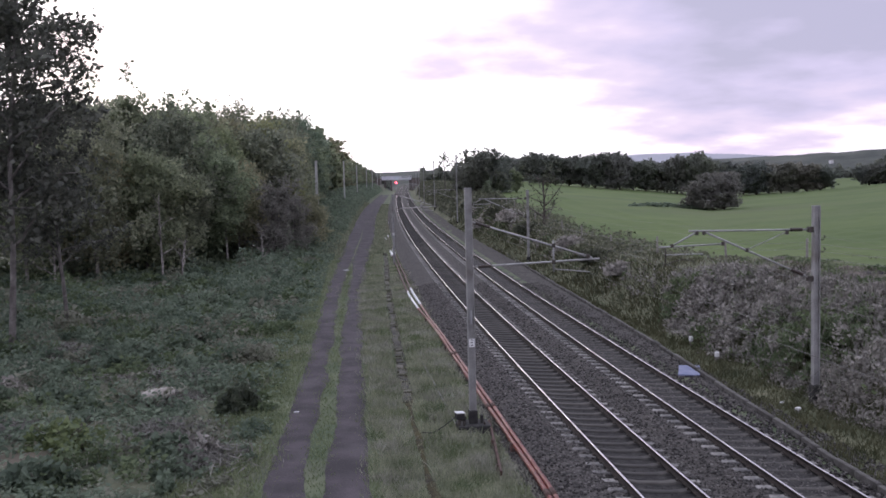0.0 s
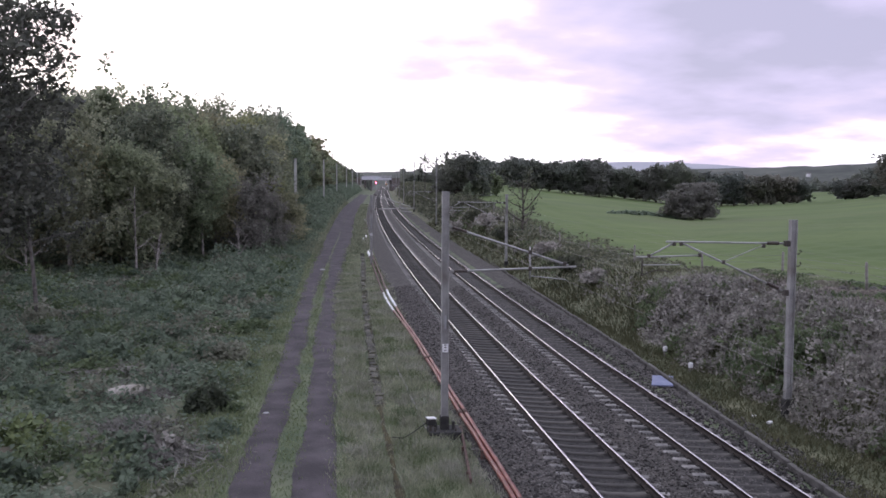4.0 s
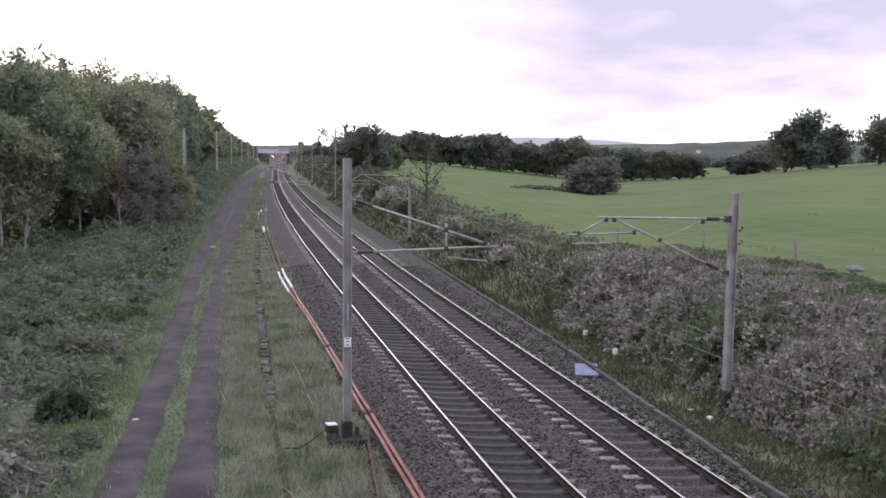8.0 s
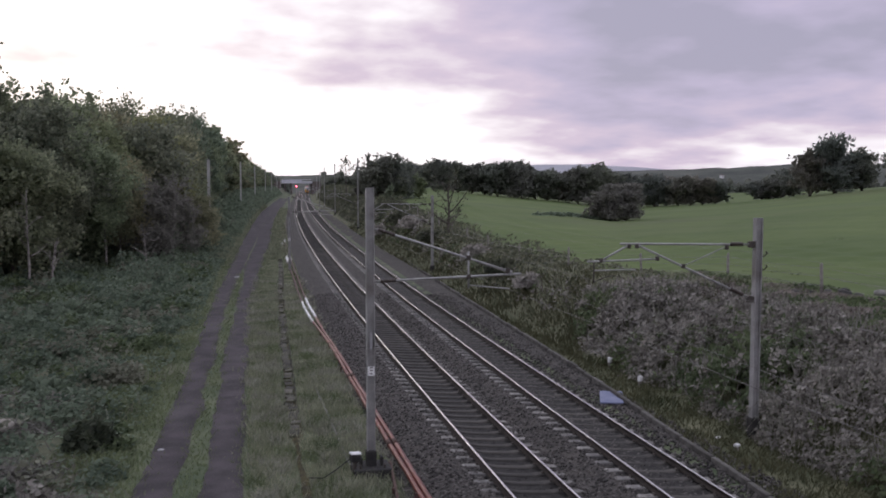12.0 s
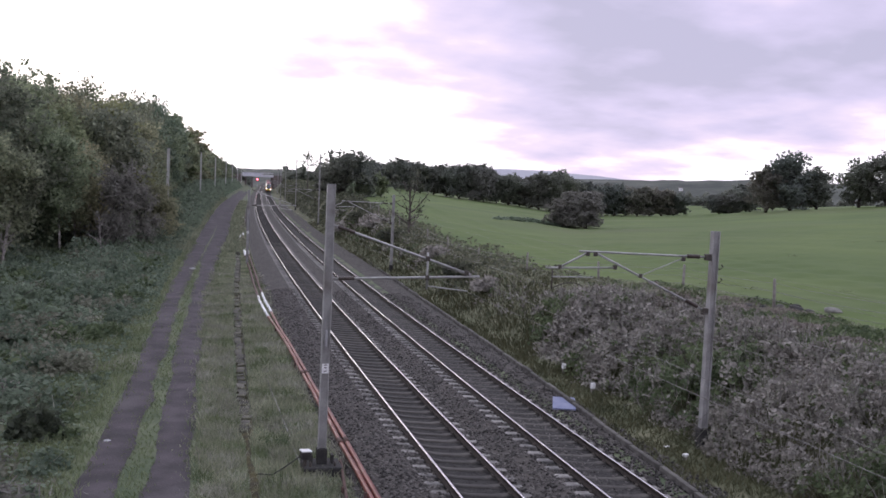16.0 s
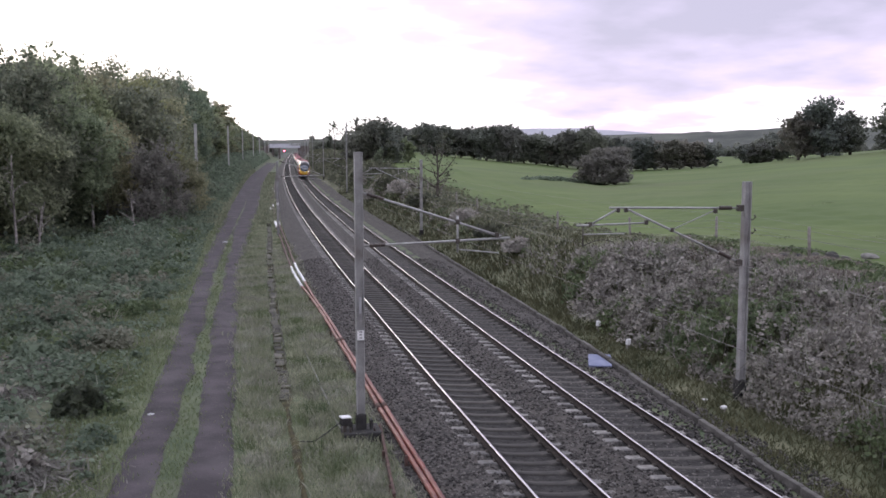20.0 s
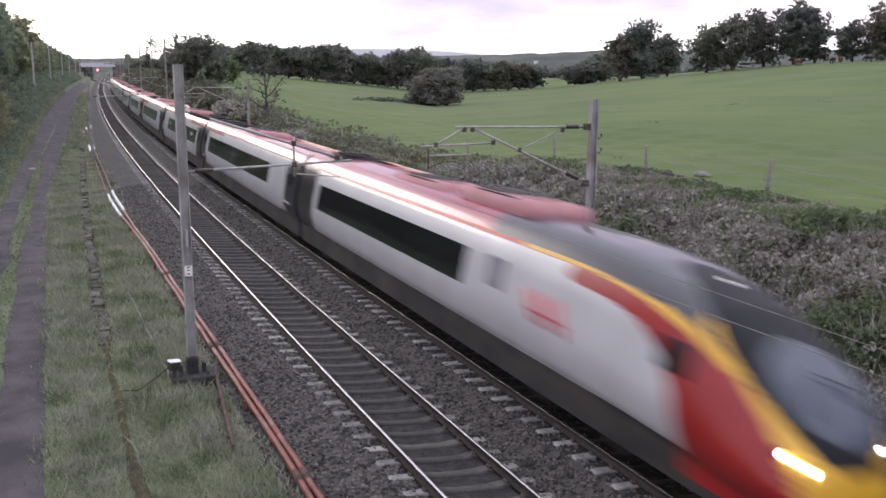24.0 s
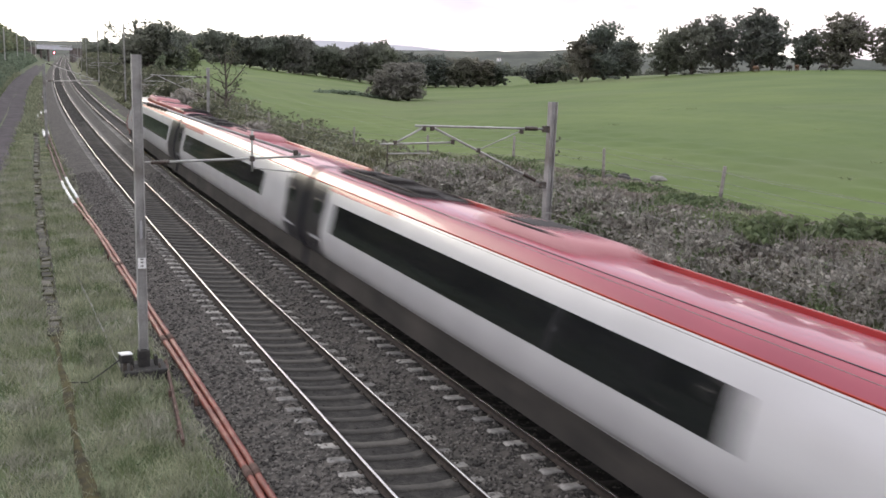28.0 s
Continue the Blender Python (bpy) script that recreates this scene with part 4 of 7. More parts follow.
def make_kerb():
    """Low concrete kerb of the cess beyond the right track, in lengths."""
    rng = np.random.default_rng(6)
    k = thing("cess_kerb", (0, 0, 0), "low grey concrete kerb along the foot of the bank", "kerb", kind="structure")
    me = mesh_of("kerb_unit", *bm_arrays(box(-0.07, 0.07, -0.492, 0.492, -0.25, 0.05, 0.015)))
    me.materials.append(M["kerb"])
    y = 6.0
    while y < 95:
        a = math.degrees(math.atan(float(kerb_x(y + 0.5) - kerb_x(y - 0.5))))
        part("kerb_unit", me, "kerb", k, at=pose(float(kerb_x(y)) + rng.normal(0, 0.012), y, -0.2 + rng.normal(0, 0.012), rng.normal(0, 0.6), 0, -a + rng.normal(0, 0.6)))
        y += 1.0


make_kerb()


def make_cess():
    ys = np.concatenate([np.arange(-20, 95, 1.0), np.arange(95, 260, 5.0)])
    b = kerb_x(np.minimum(ys, 140)) - line(ys)
    b = np.where(ys > 120, 7.2, b)
    c = part("cess", ribbon(np.full(len(ys), SIX + 1.8), b, ys, 0.035), "ballast", None)
    tagged(c, "gritty cess walkway between the ballast and the kerb", "cess", kind="structure")


make_cess()


def make_small_things():
    b = thing("plastic_sheet", (12.35, 28.75, float(ground_z(12.35, 28.75)) + 0.07, 0, -1, -22), "blue plastic board lying on the cess", "board")
    part("panel", box(-0.38, 0.38, -0.85, 0.85, -0.02, 0.02, 0.008), "blue", b)
    part("turned_edge", box(-0.38, 0.38, -0.9, -0.84, -0.02, 0.03, 0.008), "blue", b)
    for x, y, h in ((14.04, 30.23, 0.42), (14.41, 33.8, 0.42), (13.26, 22.37, 0.18), (13.28, 23.43, 0.12)):
        z = float(ground_z(x, y))
        p = thing("marker_post", (x, y, z, 2, 3, 20), "short white-topped marker post at the foot of the bank", "marker post", "marker posts")
        part("stem", box(-0.05, 0.05, -0.05, 0.05, -0.1, h * 0.55, 0.01), "timber", p)
        part("cap", box(-0.085, 0.085, -0.06, 0.06, h * 0.5, h, 0.03), "white", p, "white cap")
    # junction box on a stake by the near mast
    x, y = 2.86, 22.35
    z = float(ground_z(x, y))
    j = thing("junction_box", (x, y, z, 0, 4, 12), "small black junction box with a white lid on a stake", "junction box")
    part("stake", box(-0.04, 0.04, -0.04, 0.04, -0.1, 0.5, 0.01), "clip", j)
    part("housing", box(-0.12, 0.12, -0.1, 0.1, 0.42, 0.60, 0.02), "black", j)
    part("lid", box(-0.135, 0.135, -0.115, 0.115, 0.60, 0.635, 0.015), "white", j, "white lid")
    cable = [(-0.1, 0, 0.5), (-0.45, 0.1, 0.2), (-0.8, -0.05, 0.06), (-1.1, 0.1, 0.05)]
    part("cable", tube(cable, 0.015, 6), "black", j)
    # conduit that runs back through the grass to the box
    ys = np.linspace(22.6, 33.5, 24)
    xs = np.interp(ys, [22.6, 28, 33.5], [2.86, 2.84, 2.8]) + 0.008 * np.sin(ys * 2)
    c = thing("ground_conduit", (0, 0, 0), "thin pale conduit lying in the grass", "conduit")
    part("pipe", tube(np.stack([xs, ys, ground_z(xs, ys) + 0.10], 1), 0.016, 8), "concrete", c)
    b = thing("edging_board", (3.62, 20.7, float(ground_z(3.62, 20.7)), 0, 0, -6.3), "rusty low edging board holding the ballast back", "edging board")
    part("board", box(-0.03, 0.03, -2.6, 2.3, -0.1, 0.2, 0.01), "rust", b)
    for dy in (-2.2, 0.0, 2.0):
        part("peg", box(-0.09, -0.03, dy - 0.04, dy + 0.04, -0.1, 0.24, 0.01), "rust", b)
    # felled log end and scattered branch wood in the clearing
    z = float(ground_z(-6.7, 28.1))
    lg = thing("cut_log", (-6.7, 28.1, z + 0.16, 0, 0, 35), "pale cut log lying in the clearing", "log")
    part("trunk", tube([(-0.55, 0, 0.17), (-0.1, 0.02, 0.2), (0.3, 0, 0.19), (0.6, 0.02, 0.17)], [0.18, 0.21, 0.2, 0.17], 12), "pale_wood", lg, smooth=True)
    part("split_piece", tube([(-0.35, 0.36, 0.1), (0.4, 0.42, 0.12)], [0.13, 0.1], 8), "pale_wood", lg)
    for x, y, w in ((-1.93, 25.8, 0.09), (1.6 - 1.2, 72.4, 0.2)):
        z = float(ground_z(x, y))
        s = thing("pale_stone", (x, y, z + 0.03), "small pale stone lying on the lane", "stone")
        bm = bmesh.new()
        bmesh.ops.create_icosphere(bm, subdivisions=2, radius=w)
        for v in bm.verts:
            v.co = Vector((v.co.x * 1.2, v.co.y * 0.9, v.co.z * 0.45)) * (1 + 0.15 * noise.noise(v.co * 9))
        part("stone", bm, "blind", s)


make_small_things()


def make_fence():
    """Post and wire fence along the top of the bank."""
    f = thing("field_fence", (0, 0, 0), "weathered timber post and wire fence along the pasture", "fence")
    line_pts = [(20.6, 4.4), (21.1, 11.1), (21.4, 17.8), (21.7, 24.5), (22.0, 31.3), (22.1, 38.4), (21.0, 45.2), (19.5, 52), (19.0, 60), (19.1, 68), (19.5, 76), (20.0, 84), (20.6, 92), (21.2, 100), (22.0, 110), (22.9, 120)]
    tops = []
    rng = np.random.default_rng(4)
    for x, y in line_pts:
        z = float(ground_z(x, y))
        h = 1.22 + rng.uniform(-0.08, 0.08)
        tilt = rng.normal(0, 2.5, 2)
        post = tube([(0, 0, -0.3), (0, 0, 0.4), (0, 0, h - 0.04), (0, 0, h)], [0.065, 0.063, 0.06, 0.045], 8)
        part("post", post, "timber", f, at=pose(x, y, z, tilt[0], tilt[1], 0))
        tops.append((x, y, z))
    for hh in (0.35, 0.7, 1.02):
        P = []
        for (x0, y0, z0), (x1, y1, z1) in zip(tops, tops[1:]):
            for t in np.linspace(0, 1, 6)[:-1]:
                P.append((x0 + (x1 - x0) * t, y0 + (y1 - y0) * t, z0 + (z1 - z0) * t + hh - 0.06 * 4 * t * (1 - t)))
        part("fence_wire", tube(P, 0.008, 5, cap=False), "wire", f)


make_fence()


def far_bridge():
    y = 560.0
    z0 = 6.25
    b = thing("overbridge", (39.0, y, 0), "distant pale girder road bridge across the railway", "bridge")
    part("girder", box(-9.2, 8.8, -0.4, 0.4, z0, z0 + 1.3, 0.05), "bridge", b)
    part("girder", box(-9.2, 8.8, 7.6, 8.4, z0, z0 + 1.3, 0.05), "bridge", b)
    part("deck", box(-9.2, 8.8, 0.4, 7.6, z0 + 0.1, z0 + 0.5, 0.0), "brickwork", b)
    for x in np.arange(-9, 8.9, 1.5):
        part("rail_post", box(x - 0.06, x + 0.06, -0.1, 0.1, z0 + 1.3, z0 + 2.3), "bridge", b)
    part("parapet_rail", box(-9.2, 8.8, -0.08, 0.08, z0 + 2.2, z0 + 2.4, 0.02), "bridge", b)
    part("parapet_panel", box(-9.2, 2.4, 0.12, 0.2, z0 + 1.3, z0 + 2.2, 0.02), "bridge", b)
    for x in (-7.0, -3.2, 8.2):
        part("pier", box(x - 0.35, x + 0.35, 0.4, 7.6, -0.4, z0 + 0.1, 0.04), "brickwork", b)
    for x0, x1 in ((-15.0, -9.2), (8.8, 14.0)):
        part("abutment", box(x0, x1, -0.2, 8.2, -0.6, z0 + 1.2, 0.06), "brickwork", b)
    s = thing("railway_signal", (float(line(535)) - 2.4, 535.0, -0.35), "distant signal showing a red light before the bridge", "signal")
    part("post", tube([(0, 0, -0.2), (0, 0, 3), (0, 0, 4.7)], 0.09, 8), "steel", s)
    part("head", box(-0.35, 0.35, 0.0, 0.25, 4.3, 5.8, 0.04), "black", s)
    part("lens", tube([(0, -0.12, 5.05), (0, -0.03, 5.05), (0, 0.01, 5.05)], [0.33, 0.33, 0.30], 16), "red_lamp", s, "glowing red lens")
    part("hood", tube([(0, -0.3, 5.33), (0, -0.1, 5.36), (0, 0.02, 5.36)], [0.12, 0.14, 0.14], 8), "black", s)


far_bridge()


# ---------------- trees ----------------
def limb(rng, a, way, length, r0, bend=0.25, n=6):
    """A bent, tapering limb."""
    P, d = [np.array(a, float)], np.array(way, float) / np.linalg.norm(way)
    for _ in range(n):
        d = d + rng.normal(0, bend / n ** 0.5, 3) + np.array([0, 0, 0.05])
        d /= np.linalg.norm(d)
        P.append(P[-1] + d * length / n)
    P = np.array(P)
    return tube(P, np.linspace(r0, r0 * 0.25, n + 1), 7 if r0 > 0.1 else 4), P


def tree_shapes(seed, height, spread, bole, trunk_r, leaf, count, limbs=7, clumps=26, weep=0.0, lean=0.03, ragged=0.55, clump=1.0, shoots=0, spray=2.3):
    """Trunk with limbs, and a crown of leaf clumps set on the limbs, with gaps and an uneven outline."""
    rng = np.random.default_rng(seed)
    wood = []
    tr, P = limb(rng, (0, 0, -0.3), (lean, lean * 0.4, 1), height * 0.92, trunk_r, 0.10, 9)
    wood.append(tr)
    C = []
    for k in range(limbs):
        t = bole + (0.95 - bole) * (k + 0.4) / limbs
        at = P[0] + (P[-1] - P[0]) * t
        i = int(t * 9)
        at = P[i] + (P[min(i + 1, 9)] - P[i]) * (t * 9 - i)
        th = k * 2.4 + rng.uniform(-0.5, 0.5)
        reach = spread * (1.0 - 0.75 * abs((t - bole) / (1 - bole) - 0.35)) * rng.uniform(0.7, 1.15)
        li, Q = limb(rng, at, (math.cos(th), math.sin(th), 0.55 + 0.5 * t), reach, trunk_r * (1 - t) * 0.6 + 0.02, 0.5, 6)
        wood.append(li)
        for q in Q[2:]:
            C.append(q)
        for _ in range(2):
            q = Q[rng.integers(2, 6)]
            li2, Q2 = limb(rng, q, rng.normal(size=3) + (0, 0, 0.4), reach * 0.5, 0.025, 0.4, 4)
            wood.append(li2)
            C.append(Q2[-1])
            C.append(Q2[2])
    C.append(P[-1])
    C.append(P[-2])
    C = np.array(C)
    pick = C[rng.integers(0, len(C), clumps)] + rng.normal(0, spread * 0.16, (clumps, 3))
    C = np.concatenate([C, pick])
    # young shoots that stand out of the top
    for _ in range(shoots):
        q = C[np.argsort(C[:, 2])[-int(len(C) * 0.3):]][rng.integers(0, int(len(C) * 0.3))]
        sh, Q = limb(rng, q, (rng.normal(0, 0.3), rng.normal(0, 0.3), 1.0), height * rng.uniform(0.05, 0.12), 0.02, 0.2, 3)
        wood.append(sh)
        C = np.concatenate([C, Q[1:]])
    rad = spread * clump * rng.uniform(0.16, 0.36, len(C))
    if shoots:
        rad[-3 * shoots:] = spread * clump * 0.09
    # leaves hang in sprays, each spray a short tuft that points out of its clump, thicker on the upper side
    sprays = max(count // 10, 1)
    w = rad ** 2
    k = rng.choice(len(C), sprays, p=w / w.sum())
    d = rng.normal(size=(sprays, 3)) + (0, 0, 0.35)
    d /= np.linalg.norm(d, axis=1)[:, None]
    rr = rad[k] * (0.55 + ragged * 0.6 * rng.random(sprays) ** 0.8)
    tips = C[k] + d * rr[:, None] * np.array([1.0, 1.0, 0.8])
    i = rng.integers(0, sprays, count)
    out = (d + (0, 0, -weep))[i]
    reach = min(spray * leaf, 0.5)
    pts = tips[i] + out * np.clip(rng.normal(0, reach, (count, 1)), -1.4 * reach, 1.4 * reach) + np.clip(rng.normal(0, 0.45 * reach, (count, 3)), -0.7 * reach, 0.7 * reach)
    pts[:, 2] = np.maximum(pts[:, 2], 0.5 + 0.4 * rng.random(count))
    return join(wood), leaves(rng, pts, leaf)


def proto(name, seed, label, bark, leafmat, **kw):
    """Builds one tree of a kind under an Empty at its foot."""
    wood, crown = tree_shapes(seed, **kw)
    t = thing(name, (0, 0, 0), label, "tree")
    part("trunk", wood, bark, t)
    part("crown", crown, leafmat, t)
    return t


def plant(pr, x, y, size, turn, sink=0.0, group="", label="", wide=1.0):
    """A copy of a tree, set on the ground."""
    t = copy_thing(pr, pose(x, y, float(ground_z(x, y)) - sink, 0, 0, turn))
    t.scale = (size * wide, size * wide, size)
    if group:
        t["group"] = group
    if label:
        t["label"] = label
    return t


USED = set()


def crown_top(pr):
    co = np.empty(len(pr.children[1].data.vertices) * 3, np.float32)
    pr.children[1].data.vertices.foreach_get("co", co)
    return float(co[2::3].max())


def grow(pr, x, y, size, turn, **kw):
    """The first tree of a kind is the built one itself, later ones are copies."""
    if pr.name in USED:
        return plant(pr, x, y, size, turn, **kw)
    USED.add(pr.name)
    w = kw.get("wide", 1.0)
    pr.matrix_basis = pose(x, y, float(ground_z(x, y)) - kw.get("sink", 0.0), 0, 0, turn)
    pr.scale = (size * w, size * w, size)
    for k in ("group", "label"):
        if kw.get(k):
            pr[k] = kw[k]
    return pr


def make_wood():
    """The mixed wood on the left: a near birch clump, then a dense edge that follows the line."""
    rng = np.random.default_rng(21)
    kinds = [
        proto("birch_tree", 31, "slender birch with thin grey-green foliage at the wood's edge", "birch", "leaf_birch", height=16, spread=3.4, bole=0.42, trunk_r=0.15, leaf=0.24, count=5500, limbs=11, weep=0.8, clumps=34, ragged=0.9, shoots=9),
        proto("ash_tree", 32, "bushy dark green woodland tree at the edge of the wood", "bark", "leaf_wood", height=13, spread=4.6, bole=0.2, trunk_r=0.2, leaf=0.23, count=11000, limbs=12, clumps=50, ragged=0.85, shoots=9),
        proto("hazel_tree", 33, "low spreading green woodland tree with branches to the ground", "bark", "leaf_birch", height=9, spread=4.2, bole=0.06, trunk_r=0.14, leaf=0.22, count=9500, limbs=12, clumps=50, ragged=0.85, shoots=9),
        proto("oak_tree", 34, "broad dark woodland tree in the dense edge", "bark", "leaf_wood", height=14, spread=5.2, bole=0.18, trunk_r=0.3, leaf=0.25, count=12000, limbs=13, clumps=60, ragged=0.85, shoots=9),
        proto("rowan_tree", 35, "yellow-green young tree before the darker wood", "bark", "leaf_rowan", height=11, spread=3.8, bole=0.16, trunk_r=0.15, leaf=0.2, count=12000, limbs=11, clumps=40, ragged=0.9, shoots=9),
        proto("alder_tree", 36, "slim tree with a pale bole and thin yellow-green crown", "birch", "leaf_birch", height=11, spread=2.9, bole=0.26, trunk_r=0.13, leaf=0.18, count=9000, limbs=11, clumps=30, ragged=0.95, shoots=7),
        proto("ash_tree", 37, "dark woodland tree farther along the wood", "bark", "leaf_wood", height=13, spread=4.6, bole=0.14, trunk_r=0.2, leaf=0.5, count=3200, limbs=10, clumps=50, ragged=0.8, shoots=8),
        proto("oak_tree", 38, "broad dark tree farther along the wood", "bark", "leaf_wood", height=14, spread=5.2, bole=0.12, trunk_r=0.3, leaf=0.55, count=3400, limbs=11, clumps=60, ragged=0.8, shoots=8),
    ]
    B, A, H, O, R, E, FA, FO = kinds
    NB = proto("birch_tree", 41, "tall birch with a leaning grey trunk and airy crown", "grey_bark", "leaf_backlit", height=15, spread=4.6, bole=0.30, trunk_r=0.14, leaf=0.16, count=7500, limbs=18, weep=0.3, clumps=16, ragged=0.7, clump=0.46, lean=0.10)
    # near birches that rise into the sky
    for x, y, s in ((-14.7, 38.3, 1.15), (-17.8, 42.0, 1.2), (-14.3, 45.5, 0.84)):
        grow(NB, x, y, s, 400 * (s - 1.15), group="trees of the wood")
    # the edge beyond the clearing: front trees with bare boles, taller ones behind
    EX, EY = [-44, -34, -22, -14.8, -11.0, -7.8], [60, 65, 68, 70, 77, 86]
    way = np.concatenate([[0], np.cumsum(np.hypot(np.diff(EX), np.diff(EY)))])
    d = 0.5
    while d < way[-1]:
        x0, y0 = float(np.interp(d, way, EX)), float(np.interp(d, way, EY))
        for row, (dx, dy, top) in enumerate(((0, 0, 9.3), (-1.5, 4.5, 12.6), (-3.5, 10.0, 14.0))):
            k = (H, A, E, H, O, A)[int(rng.integers(0, 6))] if row == 0 else ((A, O, B) if row == 1 else (FA, FO, B))[int(rng.integers(0, 3))]
            x, y = x0 + dx + rng.uniform(-1.2, 1.2), y0 + dy + rng.uniform(-1.2, 1.2)
            size = (top + rng.uniform(-2.0, 0.9) - float(ground_z(x, y))) / crown_top(k)
            grow(k, x, y, size, rng.uniform(0, 360), group="trees of the wood")
        d += 3.1
    # the edge that follows the line
    y = 89.0
    n = 0
    while y < 520:
        for row, s0 in ((0, -17.2), (1, -20.4), (2, -25.5)):
            if row == 2 and n % 2:
                continue
            far = y > 175
            k = ((FA, FO, FO) if far else (A, O, H, H, E, A))[int(rng.integers(0, 3 if far else 6))] if row == 0 else ((FO, FA, FO) if far else (O, B, A))[int(rng.integers(0, 3))]
            x = float(line(y)) + s0 + rng.uniform(-1.2, 1.0)
            top = float(np.interp(y, [80, 110, 140, 190, 255, 400, 520], [14.0, 15.4, 17.2, 18.2, 17.4, 14.8, 13.2]))
            want = (top - float(ground_z(x, y))) * (0.72 if row == 0 else 1.0) + rng.uniform(-3.4, 1.6)
            size = want / crown_top(k)
            grow(k, x, y + rng.uniform(-2, 2), size, rng.uniform(0, 360), group="trees of the wood", wide=0.95 if y < 200 else 1.25)
        y += 5.0 if y < 200 else 10.0
        n += 1
    # trees that stand out of the edge: a weeping birch, a yellow-green crown and a grey-leaved sallow
    W = proto("birch_tree", 43, "broad weeping birch with drooping grey-green foliage", "birch", "leaf_birch", height=13.0, spread=4.4, bole=0.14, trunk_r=0.16, leaf=0.15, count=17000, limbs=15, weep=1.1, clumps=60, ragged=0.7)
    S = proto("sallow_tree", 44, "round grey-brown sallow bush at the wood's edge", "bark", "leaf_sallow", height=6.6, spread=2.5, bole=0.05, trunk_r=0.1, leaf=0.13, count=9000, limbs=13, clumps=50, ragged=0.6)
    for k, x, y, top, wide in ((W, -17.6, 66.0, 12.6, 1.0), (W, -21.5, 62.5, 10.5, 1.0), (R, -8.2, 102.0, 13.2, 1.25), (R, -6.4, 97.0, 10.0, 1.1), (S, -5.9, 81.0, 6.6, 1.0), (S, -4.4, 90.0, 5.4, 1.0), (S, -24.0, 58.5, 5.0, 1.0), (H, -3.4, 94.5, 5.2, 1.0), (H, -2.3, 99.0, 3.8, 1.1), (A, -5.0, 101.0, 7.5, 1.0), (B, -18.0, 78.0, 16.6, 1.1), (B, -15.0, 80.0, 15.0, 1.1), (B, -21.5, 76.0, 16.0, 1.1)):
        grow(k, x, y, (top - float(ground_z(x, y))) / crown_top(k), 70 * x, group="trees of the wood", wide=wide)
    # understorey that closes the edge down to the ground
    m = 26000
    q = rng.uniform(0, way[-1], m)
    off = rng.uniform(-1.8, 5.0, m)
    x, y = np.interp(q, way, EX) - 0.25 * off, np.interp(q, way, EY) + off
    x[m // 2:] = line(89 + 1.1 * (y[m // 2:] - 60)) - rng.uniform(13.0, 18.5, m - m // 2)
    y[m // 2:] = 80 + 2.6 * (q[m // 2:] / way[-1]) * 40
    x[m // 2:] = line(y[m // 2:]) - rng.uniform(12.8, 18.5, m - m // 2)
    hh = 0.6 + 3.6 * (0.5 + 0.5 * np.sin(0.9 * x + 1.3 * np.sin(0.5 * y))) * (0.5 + 0.5 * np.sin(0.7 * y + 2.0 * np.sin(0.4 * x)))
    P = np.stack([x, y, ground_z(x, y) + hh * rng.random(m) ** 0.8], 1)
    odd = np.sin(0.35 * x + 0.5 * y) > 0.2
    for sel, ma, label in ((odd, "leaf_birch", "light green understorey at the foot of the wood"), (~odd, "leaf_wood", "dark green understorey at the foot of the wood")):
        ob = part("understorey", leaves(rng, P[sel], 0.2), ma, None)
        tagged(ob, label, "undergrowth", kind="stuff")
    # pale dead snags at the edge
    for i, (x, y, h) in enumerate(((-13.2, 66.8, 7.5), (-6.6, 76.5, 4.2), (-19.6, 62.2, 3.2), (-11.9, 67.5, 3.6))):
        wood, _ = tree_shapes(300 + i, height=h, spread=2.1, bole=0.3, trunk_r=0.11, leaf=0.1, count=2, limbs=7, clumps=2)
        t = thing("dead_tree", (x, y, float(ground_z(x, y)), 0, 0, 40 * i), "pale bare dead tree at the wood's edge", "tree", "dead trees")
        part("trunk", wood, "birch", t)
    # bank shrubs beyond the fence on the right side, before the far masts
    for k, x, y, s in ((FO, 25.5, 152, 0.16), (FA, 27.5, 162, 0.2), (FO, 31.5, 172, 0.3), (FA, 36.0, 178, 0.32), (FA, 27.0, 186, 0.3), (FO, 30, 206, 0.36), (FA, 33, 230, 0.42), (FO, 38, 250, 0.5), (FA, 44, 290, 0.55),
                       (FO, 50, 330, 0.5), (FA, 56, 380, 0.6), (FO, 64, 430, 0.65), (FO, 76, 520, 0.75), (FA, 23.0, 128, 0.14), (FO, 22.2, 140, 0.13)):
        grow(k, x, y, s, rng.uniform(0, 360), group="trees along the bank", label="dark scrubby tree on the cutting's bank", wide=1.2)


make_wood()


def polar(az, r):
    a = math.radians(az)
    return r * math.sin(a), r * math.cos(a)


